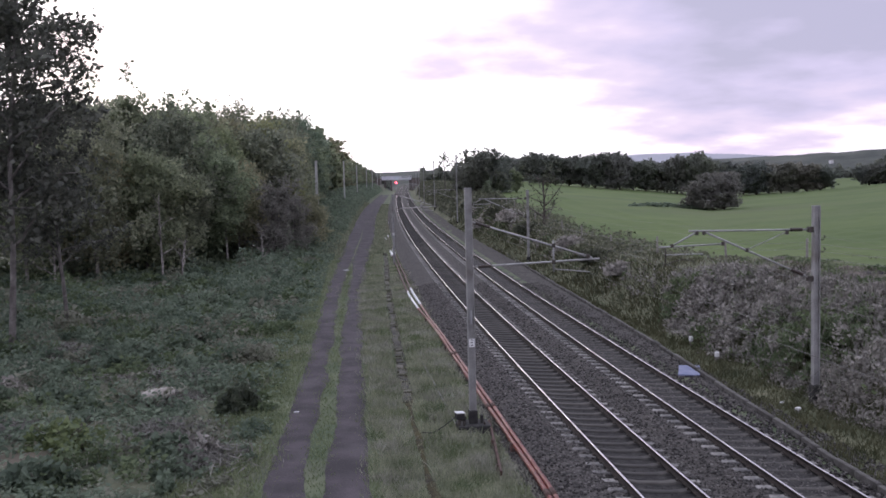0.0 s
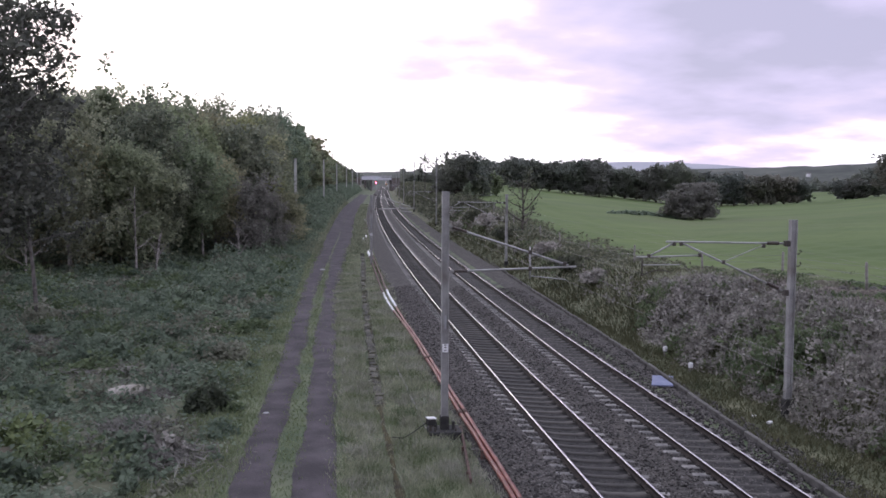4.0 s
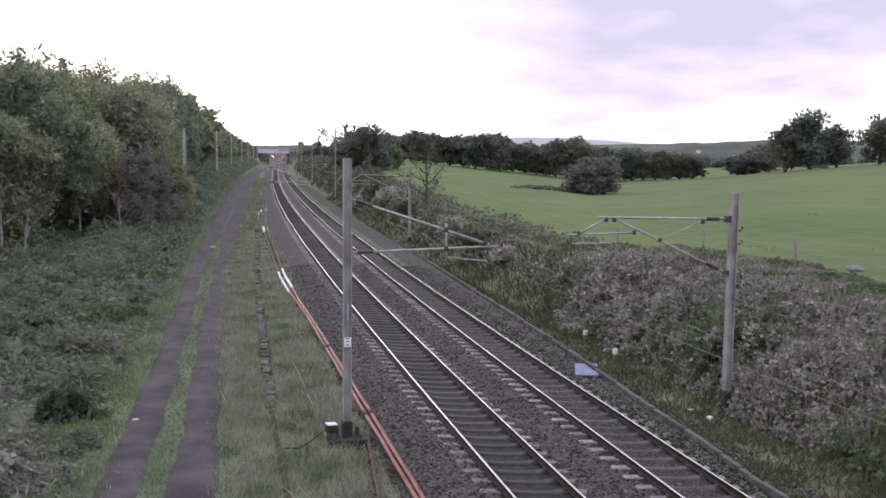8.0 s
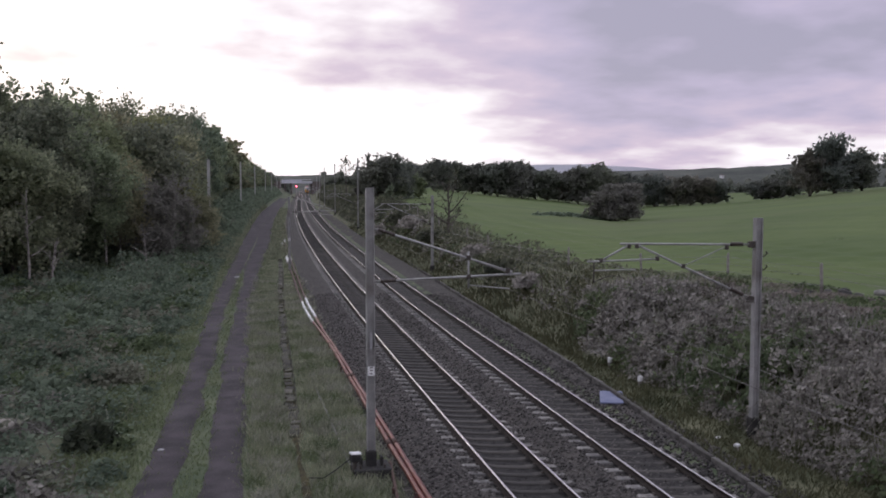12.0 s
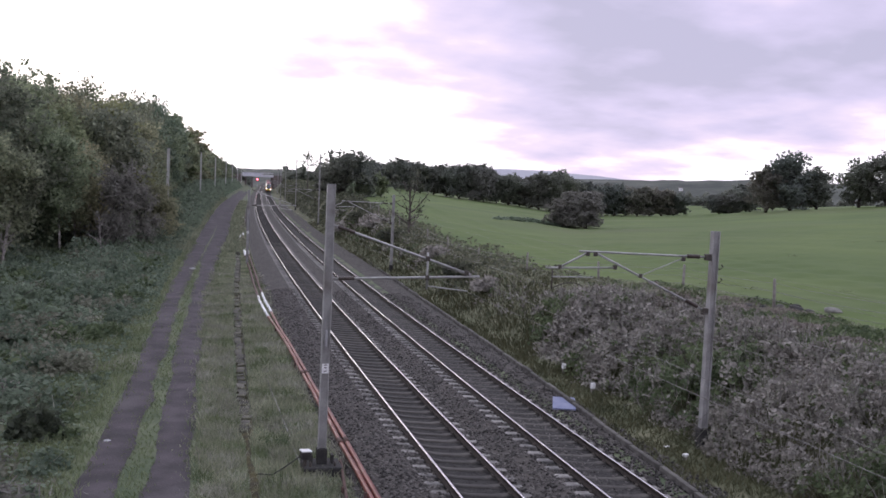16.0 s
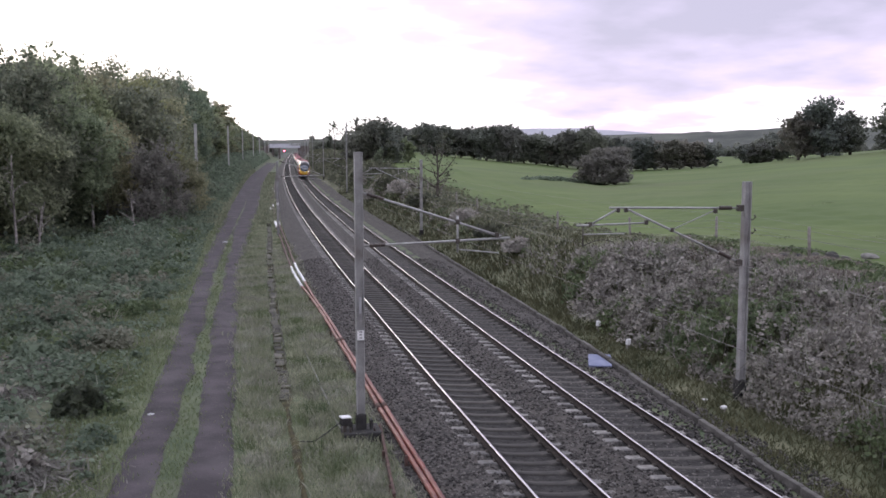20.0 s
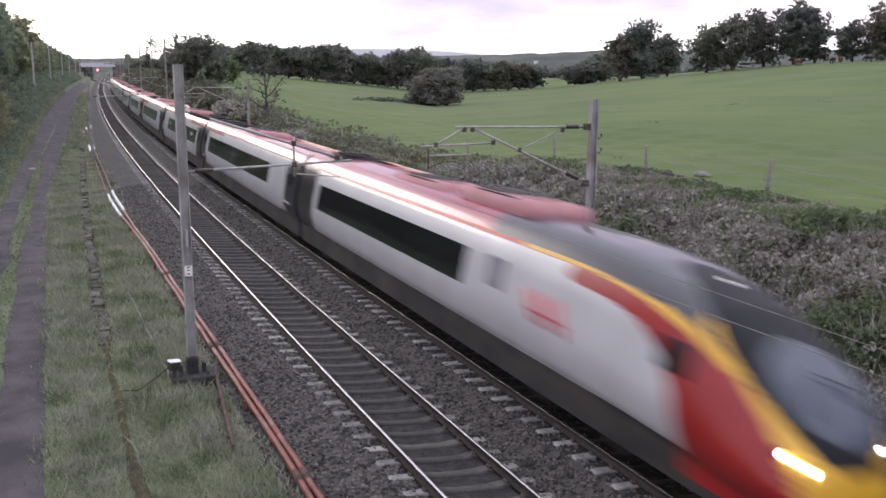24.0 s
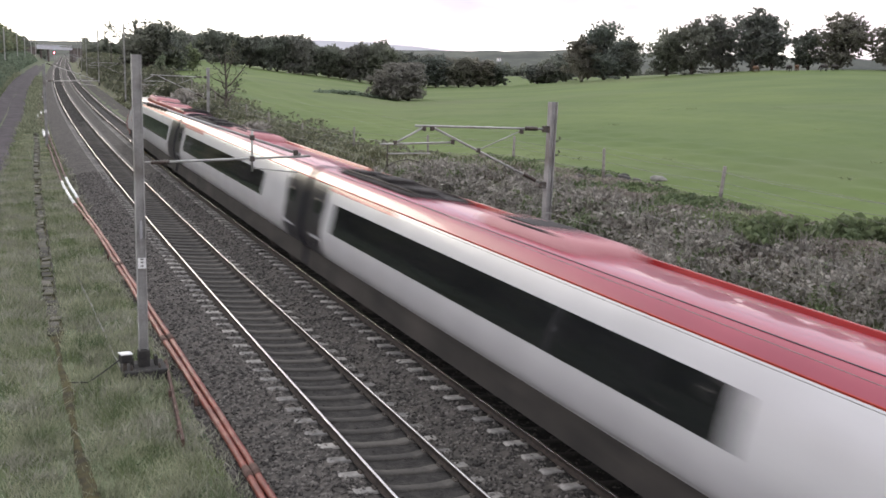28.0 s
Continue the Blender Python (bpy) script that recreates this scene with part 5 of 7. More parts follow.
def make_field_trees():
    rng = np.random.default_rng(50)
    O1 = proto("oak_tree", 61, "large round dark oak on the pasture's far edge", "bark", "leaf_far", height=12.6, spread=6.4, bole=0.05, trunk_r=0.45, leaf=0.36, count=13000, spray=0.9, ragged=0.4, limbs=13, clumps=80)
    O2 = proto("oak_tree", 62, "broad dark oak on the pasture's far edge", "bark", "leaf_far", height=12.2, spread=7.0, bole=0.04, trunk_r=0.45, leaf=0.36, count=13000, spray=0.9, ragged=0.4, limbs=14, clumps=90)
    HB = proto("hedge_tree", 63, "dark rounded hedgerow tree at the end of the pasture", "bark", "leaf_far", height=8.0, spread=4.6, bole=0.04, trunk_r=0.25, leaf=0.36, count=8500, spray=0.9, ragged=0.4, limbs=12, clumps=80)
    base = 6.92
    def set_tree(pr, h0, az, r, el, wide, label="", group="field trees"):
        x, y = polar(az, r)
        top = base + r * math.tan(math.radians(el))
        s = (top - float(ground_z(x, y))) / crown_top(pr)
        grow(pr, x, y, s, rng.uniform(0, 360), group=group, label=label, wide=wide / max(s, 0.2))
    # oaks: heading, distance, top, width
    for pr, az, r, el, w in ((O1, 34.3, 232, 1.7, 0.85), (O2, 35.6, 233, 2.25, 1.05), (O1, 37.0, 236, 1.75, 0.8), (O2, 39.2, 232, 2.1, 0.9), (O1, 40.6, 230, 2.75, 1.05), (O2, 42.3, 232, 2.85, 0.9),
                             (O1, 43.9, 229, 3.4, 1.15), (O2, 45.0, 233, 2.7, 0.75), (O1, 46.9, 232, 2.4, 0.8), (O2, 48.4, 228, 3.1, 1.1), (O1, 51.0, 228, 2.9, 1.0), (O2, 54.0, 230, 3.0, 1.1), (O1, 58, 232, 3.0, 1.1)):
        set_tree(pr, 13.2, az, r, el, w)
    for az, r, el, w in ((8.2, 186, 0.75, 0.9), (8.9, 176, 1.4, 1.05), (9.6, 178, 1.2, 1.05), (10.3, 185, 1.0, 1.0)):
        set_tree(O2, 13.2, az, r, el, w * 0.72, "dark tree where the hedge meets the railway")
    for az, el in ((10.9, 1.05), (11.5, 0.72), (12.2, 1.12), (13.0, 1.2), (13.8, 1.02), (14.6, 0.98), (15.4, 0.96), (16.2, 1.0), (17.0, 1.06), (17.7, 1.0), (18.5, 0.66), (19.2, 0.6), (19.9, 0.45), (20.5, 0.45), (21.1, 0.72),
                   (21.7, 0.82), (22.3, 0.84), (22.9, 0.5), (23.5, 0.3), (24.2, 0.25), (24.9, 0.25), (25.6, 0.28), (26.3, 0.22), (27.0, 0.18), (27.7, 0.15), (28.4, 0.08), (29.1, 0.0), (31.7, 0.05), (32.3, 0.15), (32.8, 0.3), (33.4, 0.6)):
        set_tree(HB, 8.6, az, 264 + rng.uniform(-8, 8), el, 1.05, group="hedgerow trees")
    # the round thorn bush out in the pasture
    T = proto("thorn_bush", 64, "large rounded thorn bush alone in the pasture", "bark", "leaf_thorn", height=5.0, spread=4.6, bole=0.03, trunk_r=0.25, leaf=0.28, count=12000, spray=0.9, ragged=0.4, limbs=14, clumps=90)
    for az, r, w, h in ((22.6, 150, 0.85, 0.62), (24.0, 150, 0.98, 0.80), (23.3, 148, 0.95, 0.78)):
        x, y = polar(az, r)
        grow(T, x, y, h, rng.uniform(0, 360), wide=w / h, group="thorn bushes")
    # sparse tree by the fence, nearly bare
    bare, thin = tree_shapes(71, height=5.6, spread=3.3, bole=0.2, trunk_r=0.17, leaf=0.12, count=450, limbs=15, clumps=30)
    x, y = polar(13.2, 86)
    t = thing("bare_tree", (x, y, float(ground_z(x, y)), 0, 0, 20), "nearly bare thorn tree standing by the fence", "tree")
    part("trunk", bare, "bark", t)
    part("crown", thin, "leaf_hedge", t, "thin remaining leaves")
    # tall thin-leaved tree far behind the right bank
    tw, tl = tree_shapes(72, height=10, spread=3.0, bole=0.5, trunk_r=0.16, leaf=0.24, count=300, limbs=9, clumps=10)
    x, y = polar(6.95, 200)
    t = thing("thin_tree", (x, y, float(ground_z(x, y)), 0, 0, 0), "thin tree with sparse tufts of leaves against the sky", "tree")
    t.scale = (0.9, 0.9, 0.9)
    part("trunk", tw, "bark", t)
    part("crown", tl, "leaf_oak", t)


make_field_trees()


def ridge(name, az0, az1, r, els, material, label, seed, n=120, depth=180, bumps=0.05):
    """A long far ridge with a wooded, uneven crest."""
    rng = np.random.default_rng(seed)
    az = np.linspace(az0, az1, n)
    e = np.interp(az, [a for a, _ in els], [b for _, b in els])
    e = e + np.convolve(rng.normal(0, bumps, n), np.ones(3) / 3, "same")
    top = 6.92 + r * np.tan(np.radians(e))
    a = np.radians(az)
    rings = []
    for k, (dr, f) in enumerate(((-depth, 0.0), (-depth * 0.55, 0.55), (-depth * 0.2, 0.9), (0, 1.0), (depth * 0.6, 0.7), (depth, 0.0))):
        rr = r + dr
        rings.append(np.stack([rr * np.sin(a), rr * np.cos(a), -2 + (top + 2) * f], 1))
    V = np.stack(rings, 1).reshape(-1, 3)
    i, j = np.meshgrid(np.arange(n - 1), np.arange(5), indexing="ij")
    b = i * 6 + j
    ob = part(name, (V, np.stack([b, b + 6, b + 7, b + 1], -1).reshape(-1, 4)), material, None, smooth=True)
    tagged(ob, label, "hill", kind="structure")


ridge("backdrop_wood", -40, 75, 1250, [(-40, 0.6), (4, 0.42), (18, 0.5), (21, 0.6), (25, 0.72), (30.4, 0.9), (33, 1.0), (45, 1.1), (75, 1.0)], "distance", "far wooded ridge beyond the fields", 1, 260, 220, 0.05)
ridge("backdrop_hill", 8, 50, 3600, [(8, 0.4), (15.5, 0.8), (18.5, 1.08), (22, 1.08), (24.5, 0.9), (28, 0.6), (50, 0.5)], "hill", "far hill on the horizon, paled by painted haze", 2, 80, 500, 0.02)


def far_belt():
    """Distant tree belts between the pasture and the ridge, a mass of leaf clumps."""
    rng = np.random.default_rng(77)
    pts = []
    for az0, az1, r, h in ((2.0, 9, 620, 8), (-4, 3.2, 640, 10), (5, 8.5, 420, 7), (24, 34, 420, 7), (24, 36, 560, 8), (14, 34, 760, 9), (28, 50, 640, 8)):
        m = int((az1 - az0) * 330)
        az = rng.uniform(az0, az1, m)
        rr = r + rng.uniform(-14, 14, m)
        x, y = rr * np.sin(np.radians(az)), rr * np.cos(np.radians(az))
        hh = h * (0.65 + 0.35 * np.sin(az * 9 + r) * np.sin(az * 3.1))
        z = ground_z(x, y) + hh * rng.random(m) ** 0.6
        keep = (np.abs(x - line(y) - 1.6) > 9) & ~((az > 29.6) & (az < 31.1) & (r < 600))
        pts.append(np.stack([x, y, z], 1)[keep])
    ob = part("distant_woods", leaves(rng, np.concatenate(pts), 2.6, long=1.2), "leaf_far", None)
    tagged(ob, "dark belts of distant woodland", "woodland", kind="stuff")


far_belt()


# ---------------- undergrowth ----------------
def scatter(rng, n, y0, y1, s0, s1, power=1.4):
    y = y0 + (y1 - y0) * rng.random(n) ** power
    s = rng.uniform(s0, s1, n)
    x = line(y) + s
    return x, y


def patch(x, y, f=0.25, seed=0.0):
    """Slow pattern between 0 and 1 to group plants."""
    return 0.5 + 0.25 * np.sin(f * 2.1 * x + 1.7 * np.sin(f * y + seed)) + 0.25 * np.sin(f * 2.7 * y + 1.3 * np.sin(f * 1.6 * x + seed * 2))


def make_undergrowth():
    rng = np.random.default_rng(90)
    # low herbs and brambles of the clearing
    x, y = scatter(rng, 105000, 8, 120, -34, -9.4)
    s = x - line(y)
    h = 0.12 + 0.55 * patch(x, y, 0.33, 1.0) ** 2 * step(-9.2, -12.5, s)
    keep = rng.random(len(x)) < 0.35 + 0.65 * patch(x, y, 0.3, 2.0)
    x, y, h = x[keep], y[keep], h[keep]
    z = ground_z(x, y) + h * rng.random(len(x)) ** 0.8
    P = np.stack([x, y, z], 1)
    pale = patch(x, y, 0.42, 3.3) + 0.12 * patch(x, y, 1.6, 0.7) > 0.80
    ob = part("dry_undergrowth", leaves(rng, P[pale] - (0, 0, 0.06), 0.045 + 0.0019 * P[pale, 1], lift=0.8), "under_pale", None)
    tagged(ob, "dry grey-brown herbs among the undergrowth", "undergrowth", kind="stuff")
    ob = part("undergrowth", leaves(rng, P[~pale], 0.055 + 0.0021 * P[~pale, 1], lift=0.8), "under", None)
    tagged(ob, "tangled low green undergrowth in the clearing", "undergrowth", kind="stuff")
    # tufted herbs, nettles and dead docks that stand over the low growth in clumps
    cx, cy = scatter(rng, 2000, 12, 88, -34, -9.7, 1.15)
    cs = cx - line(cy)
    r = rng.uniform(0.25, 0.75, len(cx)) * (1 + 0.006 * cy)
    r *= 0.55 + 0.45 * step(-9.8, -12.0, cs)
    tall = r * rng.uniform(0.7, 1.5, len(cx)) * (0.6 + 0.8 * patch(cx, cy, 0.35, 6.0))
    per = 80
    i = np.repeat(np.arange(len(cx)), per)
    d = rng.normal(size=(len(i), 3))
    d /= np.linalg.norm(d, axis=1)[:, None]
    d[:, 2] = np.abs(d[:, 2])
    q = d * (rng.random(len(i)) ** 0.4)[:, None]
    hx, hy = cx[i] + q[:, 0] * r[i], cy[i] + q[:, 1] * r[i]
    H = np.stack([hx, hy, ground_z(hx, hy) + q[:, 2] * tall[i]], 1)
    sort = patch(cx, cy, 0.42, 9.0) + rng.normal(0, 0.07, len(cx))
    size = (0.06 + 0.0019 * cy)[i]
    for lo, hi, ma, label in ((-9, 0.34, "bramble_green", "clumps of fresh green nettles and herbs"), (0.34, 0.74, "under", "clumps of blue-green herbs in the clearing"), (0.74, 9, "under_pale", "clumps of dead brown docks and stems")):
        sel = ((sort > lo) & (sort <= hi))[i]
        ob = part("herb_tufts", leaves(rng, H[sel], size[sel], lift=0.6), ma, None)
        tagged(ob, label, "undergrowth", kind="stuff")
    # dry stems and brash
    x, y = scatter(rng, 4000, 10, 80, -28, -9.8)
    keep = patch(x, y, 0.4, 5.0) > 0.5
    x, y = x[keep], y[keep]
    ob = part("dry_brash", blades(rng, np.stack([x, y, ground_z(x, y)], 1), 0.4, 0.035, 0.9), "dry", None)
    tagged(ob, "dry pale stems and cut brash among the herbs", "brash", kind="stuff")
    # grass of the verges: lane edges, lane middle and the strip by the ducts
    x, y = scatter(rng, 210000, 8, 100, -11.5, -2.9, 1.7)
    s = x - line(y)
    l, r = path_edges(y)
    t = (s - l) / (r - l) + rng.normal(0, 0.085, len(x))
    on_rut = (t > 0.0) & (t < 1.0) & (np.abs(t - 0.47) > 0.1 * (1 - step(60, 85, y)) + 0.005)
    mid = (t > 0.3) & (t < 0.65)
    keep = ~on_rut & (np.abs(s - trough_s(y)) > np.where(y > 30, 0.25, 0.09)) & (rng.random(len(x)) < (0.45 + 0.55 * patch(x, y, 0.5, 3.0)) * np.where(mid, 1.0, 1.0))
    x, y, t = x[keep], y[keep], t[keep]
    h = np.where((t > 0) & (t < 1), 0.07, 0.06 + 0.11 * patch(x, y, 0.6, 4.0))
    G = np.stack([x, y, ground_z(x, y)], 1)
    fresh = (t < 0.9) & (y < 52 + 10 * rng.normal(size=len(t))) | (t < 1.12) & (rng.random(len(t)) < 0.6) | (patch(x, y, 0.7, 8.0) > 0.74)
    wd = 0.016 + 0.0006 * y
    ob = part("verge_grass", blades(rng, G[~fresh], h[~fresh], wd[~fresh], 0.4), "grass", None)
    tagged(ob, "rough grey-green grass on the verges of the lane", "grass", kind="stuff")
    ob = part("fresh_grass", blades(rng, G[fresh], h[fresh], wd[fresh], 0.4), "grass_green", None)
    tagged(ob, "fresh green grass along the lane", "grass", kind="stuff")
    # tussocks of longer grass on the strip between lane and ducts
    cx, cy = scatter(rng, 1500, 9, 62, -6.4, -3.0, 1.6)
    keep = np.abs(cx - line(cy) - trough_s(cy)) > 0.3
    cx, cy = cx[keep], cy[keep]
    i = np.repeat(np.arange(len(cx)), 30)
    q = rng.normal(0, 0.11, (len(i), 2)) * (1 + 0.01 * cy[i])[:, None]
    tx, ty = cx[i] + q[:, 0], cy[i] + q[:, 1]
    T = np.stack([tx, ty, ground_z(tx, ty)], 1)
    kind = patch(cx, cy, 0.9, 3.0) + rng.normal(0, 0.15, len(cx))
    for lo, hi, ma, label in ((-9, 0.24, "grass_green", "green grass tussocks beside the ducts"), (0.24, 0.70, "grass", "grey-green grass tussocks beside the ducts"), (0.70, 9, "dry", "bleached grass tussocks beside the ducts")):
        sel = ((kind > lo) & (kind <= hi))[i]
        ob = part("grass_tussocks", blades(rng, T[sel], 0.2, (0.014 + 0.0006 * ty)[sel], 0.55), ma, None)
        tagged(ob, label, "grass", kind="stuff")
    # coarser grass farther along the lane
    x, y = scatter(rng, 26000, 88, 260, -13.5, -3.0, 1.2)
    l, r = path_edges(y)
    keep = (x - line(y) < l) | (x - line(y) > r)
    x, y = x[keep], y[keep]
    ob = part("distant_grass", blades(rng, np.stack([x, y, ground_z(x, y)], 1), 0.35, 0.06 + 0.0009 * y, 0.5), "grass", None)
    tagged(ob, "rough grass beside the far end of the lane", "grass", kind="stuff")
    # scrub on both sides farther along the line
    for name, s0, s1, y0, y1, m, top, ma, label in (("lineside_scrub", -16.5, -9.0, 48, 480, 46000, 2.0, "under", "dull green scrub between the lane and the wood"),
                                                 ("cutting_scrub", 7.9, 15.0, 44, 420, 26000, 0.8, "leaf_hedge", "grey-green scrub on the bank of the cutting"),
                                                 ("dry_scrub", 9.4, 12.6, 40, 260, 4500, 0.6, "under_pale", "pinkish grey dry scrub on the bank")):
        x, y = scatter(rng, m, y0, y1, s0, s1, 1.7)
        s = x - line(y)
        u = np.clip((-9.0 - s) / 4.0, 0, 1) if s0 < 0 else np.clip((s - s0) / 2.2, 0, 1)
        hh = (0.25 + top * patch(x, y, 0.32, s0) * u) * step(y0 - 1, y0 + 18, y)
        ok = rng.random(m) < 0.25 + 0.75 * patch(x, y, 0.27, s1)
        P = np.stack([x, y, ground_z(x, y) + hh * (0.1 + 0.9 * rng.random(m) ** 0.7)], 1)[ok]
        near = P[:, 1] < 120
        for sel, size in ((near, 0.17), (~near, 0.42)):
            ob = part(name, leaves(rng, P[sel], size, lift=0.3), ma, None)
            tagged(ob, label, "scrub", kind="stuff")
    # dead grass tufts mixed in by the ducts
    x, y = scatter(rng, 26000, 8, 70, -6.3, -2.6, 1.6)
    keep = (patch(x, y, 0.8, 7.0) > 0.5) & (np.abs(x - line(y) - trough_s(y)) > np.where(y > 30, 0.22, 0.10))
    x, y = x[keep], y[keep]
    ob = part("dead_grass", blades(rng, np.stack([x, y, ground_z(x, y)], 1), 0.16, 0.012 + 0.0006 * y, 0.7), "dry", None)
    tagged(ob, "bleached dead grass beside the ducts", "grass", kind="stuff")
    # grass on the foot of the right bank
    x, y = scatter(rng, 70000, 8, 120, 5.0, 10.5, 1.5)
    keep = x > kerb_x(y) + 0.22
    x, y = x[keep], y[keep]
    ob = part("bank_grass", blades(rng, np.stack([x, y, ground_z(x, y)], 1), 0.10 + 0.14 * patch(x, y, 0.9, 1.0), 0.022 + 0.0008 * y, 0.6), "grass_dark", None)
    tagged(ob, "rough grass on the foot of the bank", "grass", kind="stuff")
    x, y = scatter(rng, 60000, 34, 150, 7.0, 13.5, 1.4)
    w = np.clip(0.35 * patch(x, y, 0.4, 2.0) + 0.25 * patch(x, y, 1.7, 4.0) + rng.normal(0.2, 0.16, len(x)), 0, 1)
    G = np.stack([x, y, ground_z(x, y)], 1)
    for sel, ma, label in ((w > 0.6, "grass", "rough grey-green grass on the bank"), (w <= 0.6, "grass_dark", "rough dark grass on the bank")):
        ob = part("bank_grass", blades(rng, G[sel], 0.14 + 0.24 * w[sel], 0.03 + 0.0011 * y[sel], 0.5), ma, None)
        tagged(ob, label, "grass", kind="stuff")
    # brambles over the right bank
    n = 340000
    x, y = scatter(rng, n, 6, 130, 6.9, 17.0, 1.5)
    s = x - line(y)
    edge = 7.25 + 0.6 * patch(0 * y, y, 0.5, 0.3) + 1.0 * step(36, 43, y)
    brow = 12.9 - 2.4 * step(35, 43, y)
    top = np.clip((s - edge) / 0.9, 0, 1) ** 0.7 * np.clip((brow - s) / 2.0, 0.0, 1)
    hh = (0.34 + (1.2 - 0.85 * step(8.9, 11.2, s)) * patch(x, y, 0.45, 0.8) + 0.8 * (patch(x, y, 1.9, 2.8) - 0.42)) * top * (1 - 0.6 * step(36, 44, y))
    z = ground_z(x, y) + hh * (0.2 + 0.8 * rng.random(n) ** 0.6)
    ok = (top > 0.02) & (rng.random(n) < 1 - 0.9 * step(37, 43, y))
    green = (patch(x, y, 0.30, 6.0) > 0.80) | (rng.random(n) < 0.06) | ((x - 16.2) ** 2 / 3.2 + (y - 27.3) ** 2 / 12 + rng.normal(0, 0.35, n) < 1) & (patch(x, y, 2.2, 1.0) > 0.3) | (y > 45) & (patch(x, y, 0.2, 2.0) > 0.55)
    P = np.stack([x, y, z], 1)
    def sprays(sel):
        q = P[rng.choice(np.flatnonzero(sel), int(sel.sum()) // 8)]
        n8 = len(q) * 8
        return np.repeat(q, 8, 0) + rng.normal(0, 1, (n8, 3)) * np.array([0.11, 0.11, 0.07]) * (0.7 + 0.012 * np.repeat(q, 8, 0)[:, 1:2])
    PB, PG = sprays(ok & ~green), sprays(ok & green)
    ob = part("bramble_thicket", leaves(rng, PB, 0.055 + 0.0016 * PB[:, 1], lift=0.3), "bramble", None)
    tagged(ob, "dense grey-brown bramble thicket covering the bank", "brambles", kind="stuff")
    ob = part("green_brambles", leaves(rng, PG, 0.06 + 0.0017 * PG[:, 1], lift=0.4), "bramble_green", None)
    tagged(ob, "fresh green leaves among the brambles on the bank", "brambles", kind="stuff")
    # low reddish-grey weeds between the thicket and the fence
    wx, wy = scatter(rng, 34000, 8, 42, 10.8, 15.2, 1.3)
    tone = patch(wx, wy, 0.7, 5.0)
    W = np.stack([wx, wy, ground_z(wx, wy) + (0.10 + 0.24 * patch(wx, wy, 1.1, 1.5)) * np.where(wx - line(wy) > 13.2, 0.5, 1.0) * rng.random(len(wx)) ** 0.7], 1)
    for sel, ma, label in ((tone > 0.42, "weed_red", "low grey-brown weeds on top of the bank"), (tone <= 0.42, "bramble_green", "low green weeds on top of the bank")):
        ob = part("bank_top_weeds", leaves(rng, W[sel], 0.045 + 0.0014 * W[sel, 1], lift=0.3), ma, None)
        tagged(ob, label, "weeds", kind="stuff")
    # upright dry seed heads over the thicket
    k = rng.choice(np.flatnonzero(ok & (y < 50)), 6000)
    ob = part("seed_heads", blades(rng, np.stack([x[k], y[k], ground_z(x[k], y[k]) + 0.75 * hh[k]], 1), 0.42, 0.022 + 0.0006 * y[k], 0.35), "brash", None)
    tagged(ob, "upright dry seed heads above the brambles", "brambles", kind="stuff")
    # rough grass and weeds between the brambles and the fence
    xs, ys = scatter(rng, 16000, 8, 44, 12.2, 16.4, 1.3)
    w = patch(xs, ys, 0.5, 4.4)
    Z = np.stack([xs, ys, ground_z(xs, ys)], 1)
    lush = w > 0.55
    hw = (0.08 + 0.20 * w) * np.clip((16.6 - (xs - line(ys))) / 1.6, 0.25, 1)
    ob = part("bank_top_grass", blades(rng, Z[~lush], hw[~lush], 0.02 + 0.0008 * ys[~lush], 0.5), "grass", None)
    tagged(ob, "rough pale grass along the pasture fence", "grass", kind="stuff")
    ob = part("bank_top_weeds", leaves(rng, Z[lush] + np.stack([0 * xs[lush], 0 * xs[lush], hw[lush] * rng.random(lush.sum())], 1), 0.06 + 0.0016 * ys[lush], lift=0.4), "bramble_green", None)
    tagged(ob, "light green weeds along the pasture fence", "weeds", kind="stuff")
    # arching bramble stems
    k = rng.choice(np.flatnonzero(ok & (y < 45)), 420)
    st = []
    for i in k:
        th = rng.uniform(0, 2 * np.pi)
        a = np.array([x[i], y[i], ground_z(x[i], y[i])])
        d = np.array([math.cos(th), math.sin(th), 0]) * rng.uniform(0.5, 1.2)
        st.append(tube([a, a + d * 0.4 + (0, 0, hh[i] + 0.25), a + d + (0, 0, hh[i] * 0.6)], 0.008, 4, cap=False))
    ob = part("bramble_stems", join(st), "dry", None)
    tagged(ob, "arching dry bramble stems", "brambles", kind="stuff")
    # heaps of cut grey twigs in the clearing
    P = []
    for cx, cy, r, m in ((-11.8, 37.4, 2.6, 1900), (-5.6, 24.0, 1.7, 1500), (-12.8, 64.0, 2.6, 1500), (-8.0, 32.0, 1.8, 1100), (-15.0, 30.5, 2.2, 1400), (-10.0, 25.0, 1.2, 800), (-6.3, 28.6, 1.2, 900), (-4.2, 21.0, 1.3, 1000)):
        q = rng.normal(0, 0.5, (m, 2)) * r
        hz = 0.28 * np.exp(-(q ** 2).sum(1) / r ** 2)
        P.append(np.stack([cx + q[:, 0], cy + q[:, 1], ground_z(cx + q[:, 0], cy + q[:, 1]) + hz * rng.random(m) + 0.04], 1))
    ob = part("brash_heaps", leaves(rng, np.concatenate(P), 0.034, lift=0.9, long=13.0), "brash", None)
    tagged(ob, "grey cut twigs and brash heaped in the clearing", "brash", kind="stuff")


make_undergrowth()


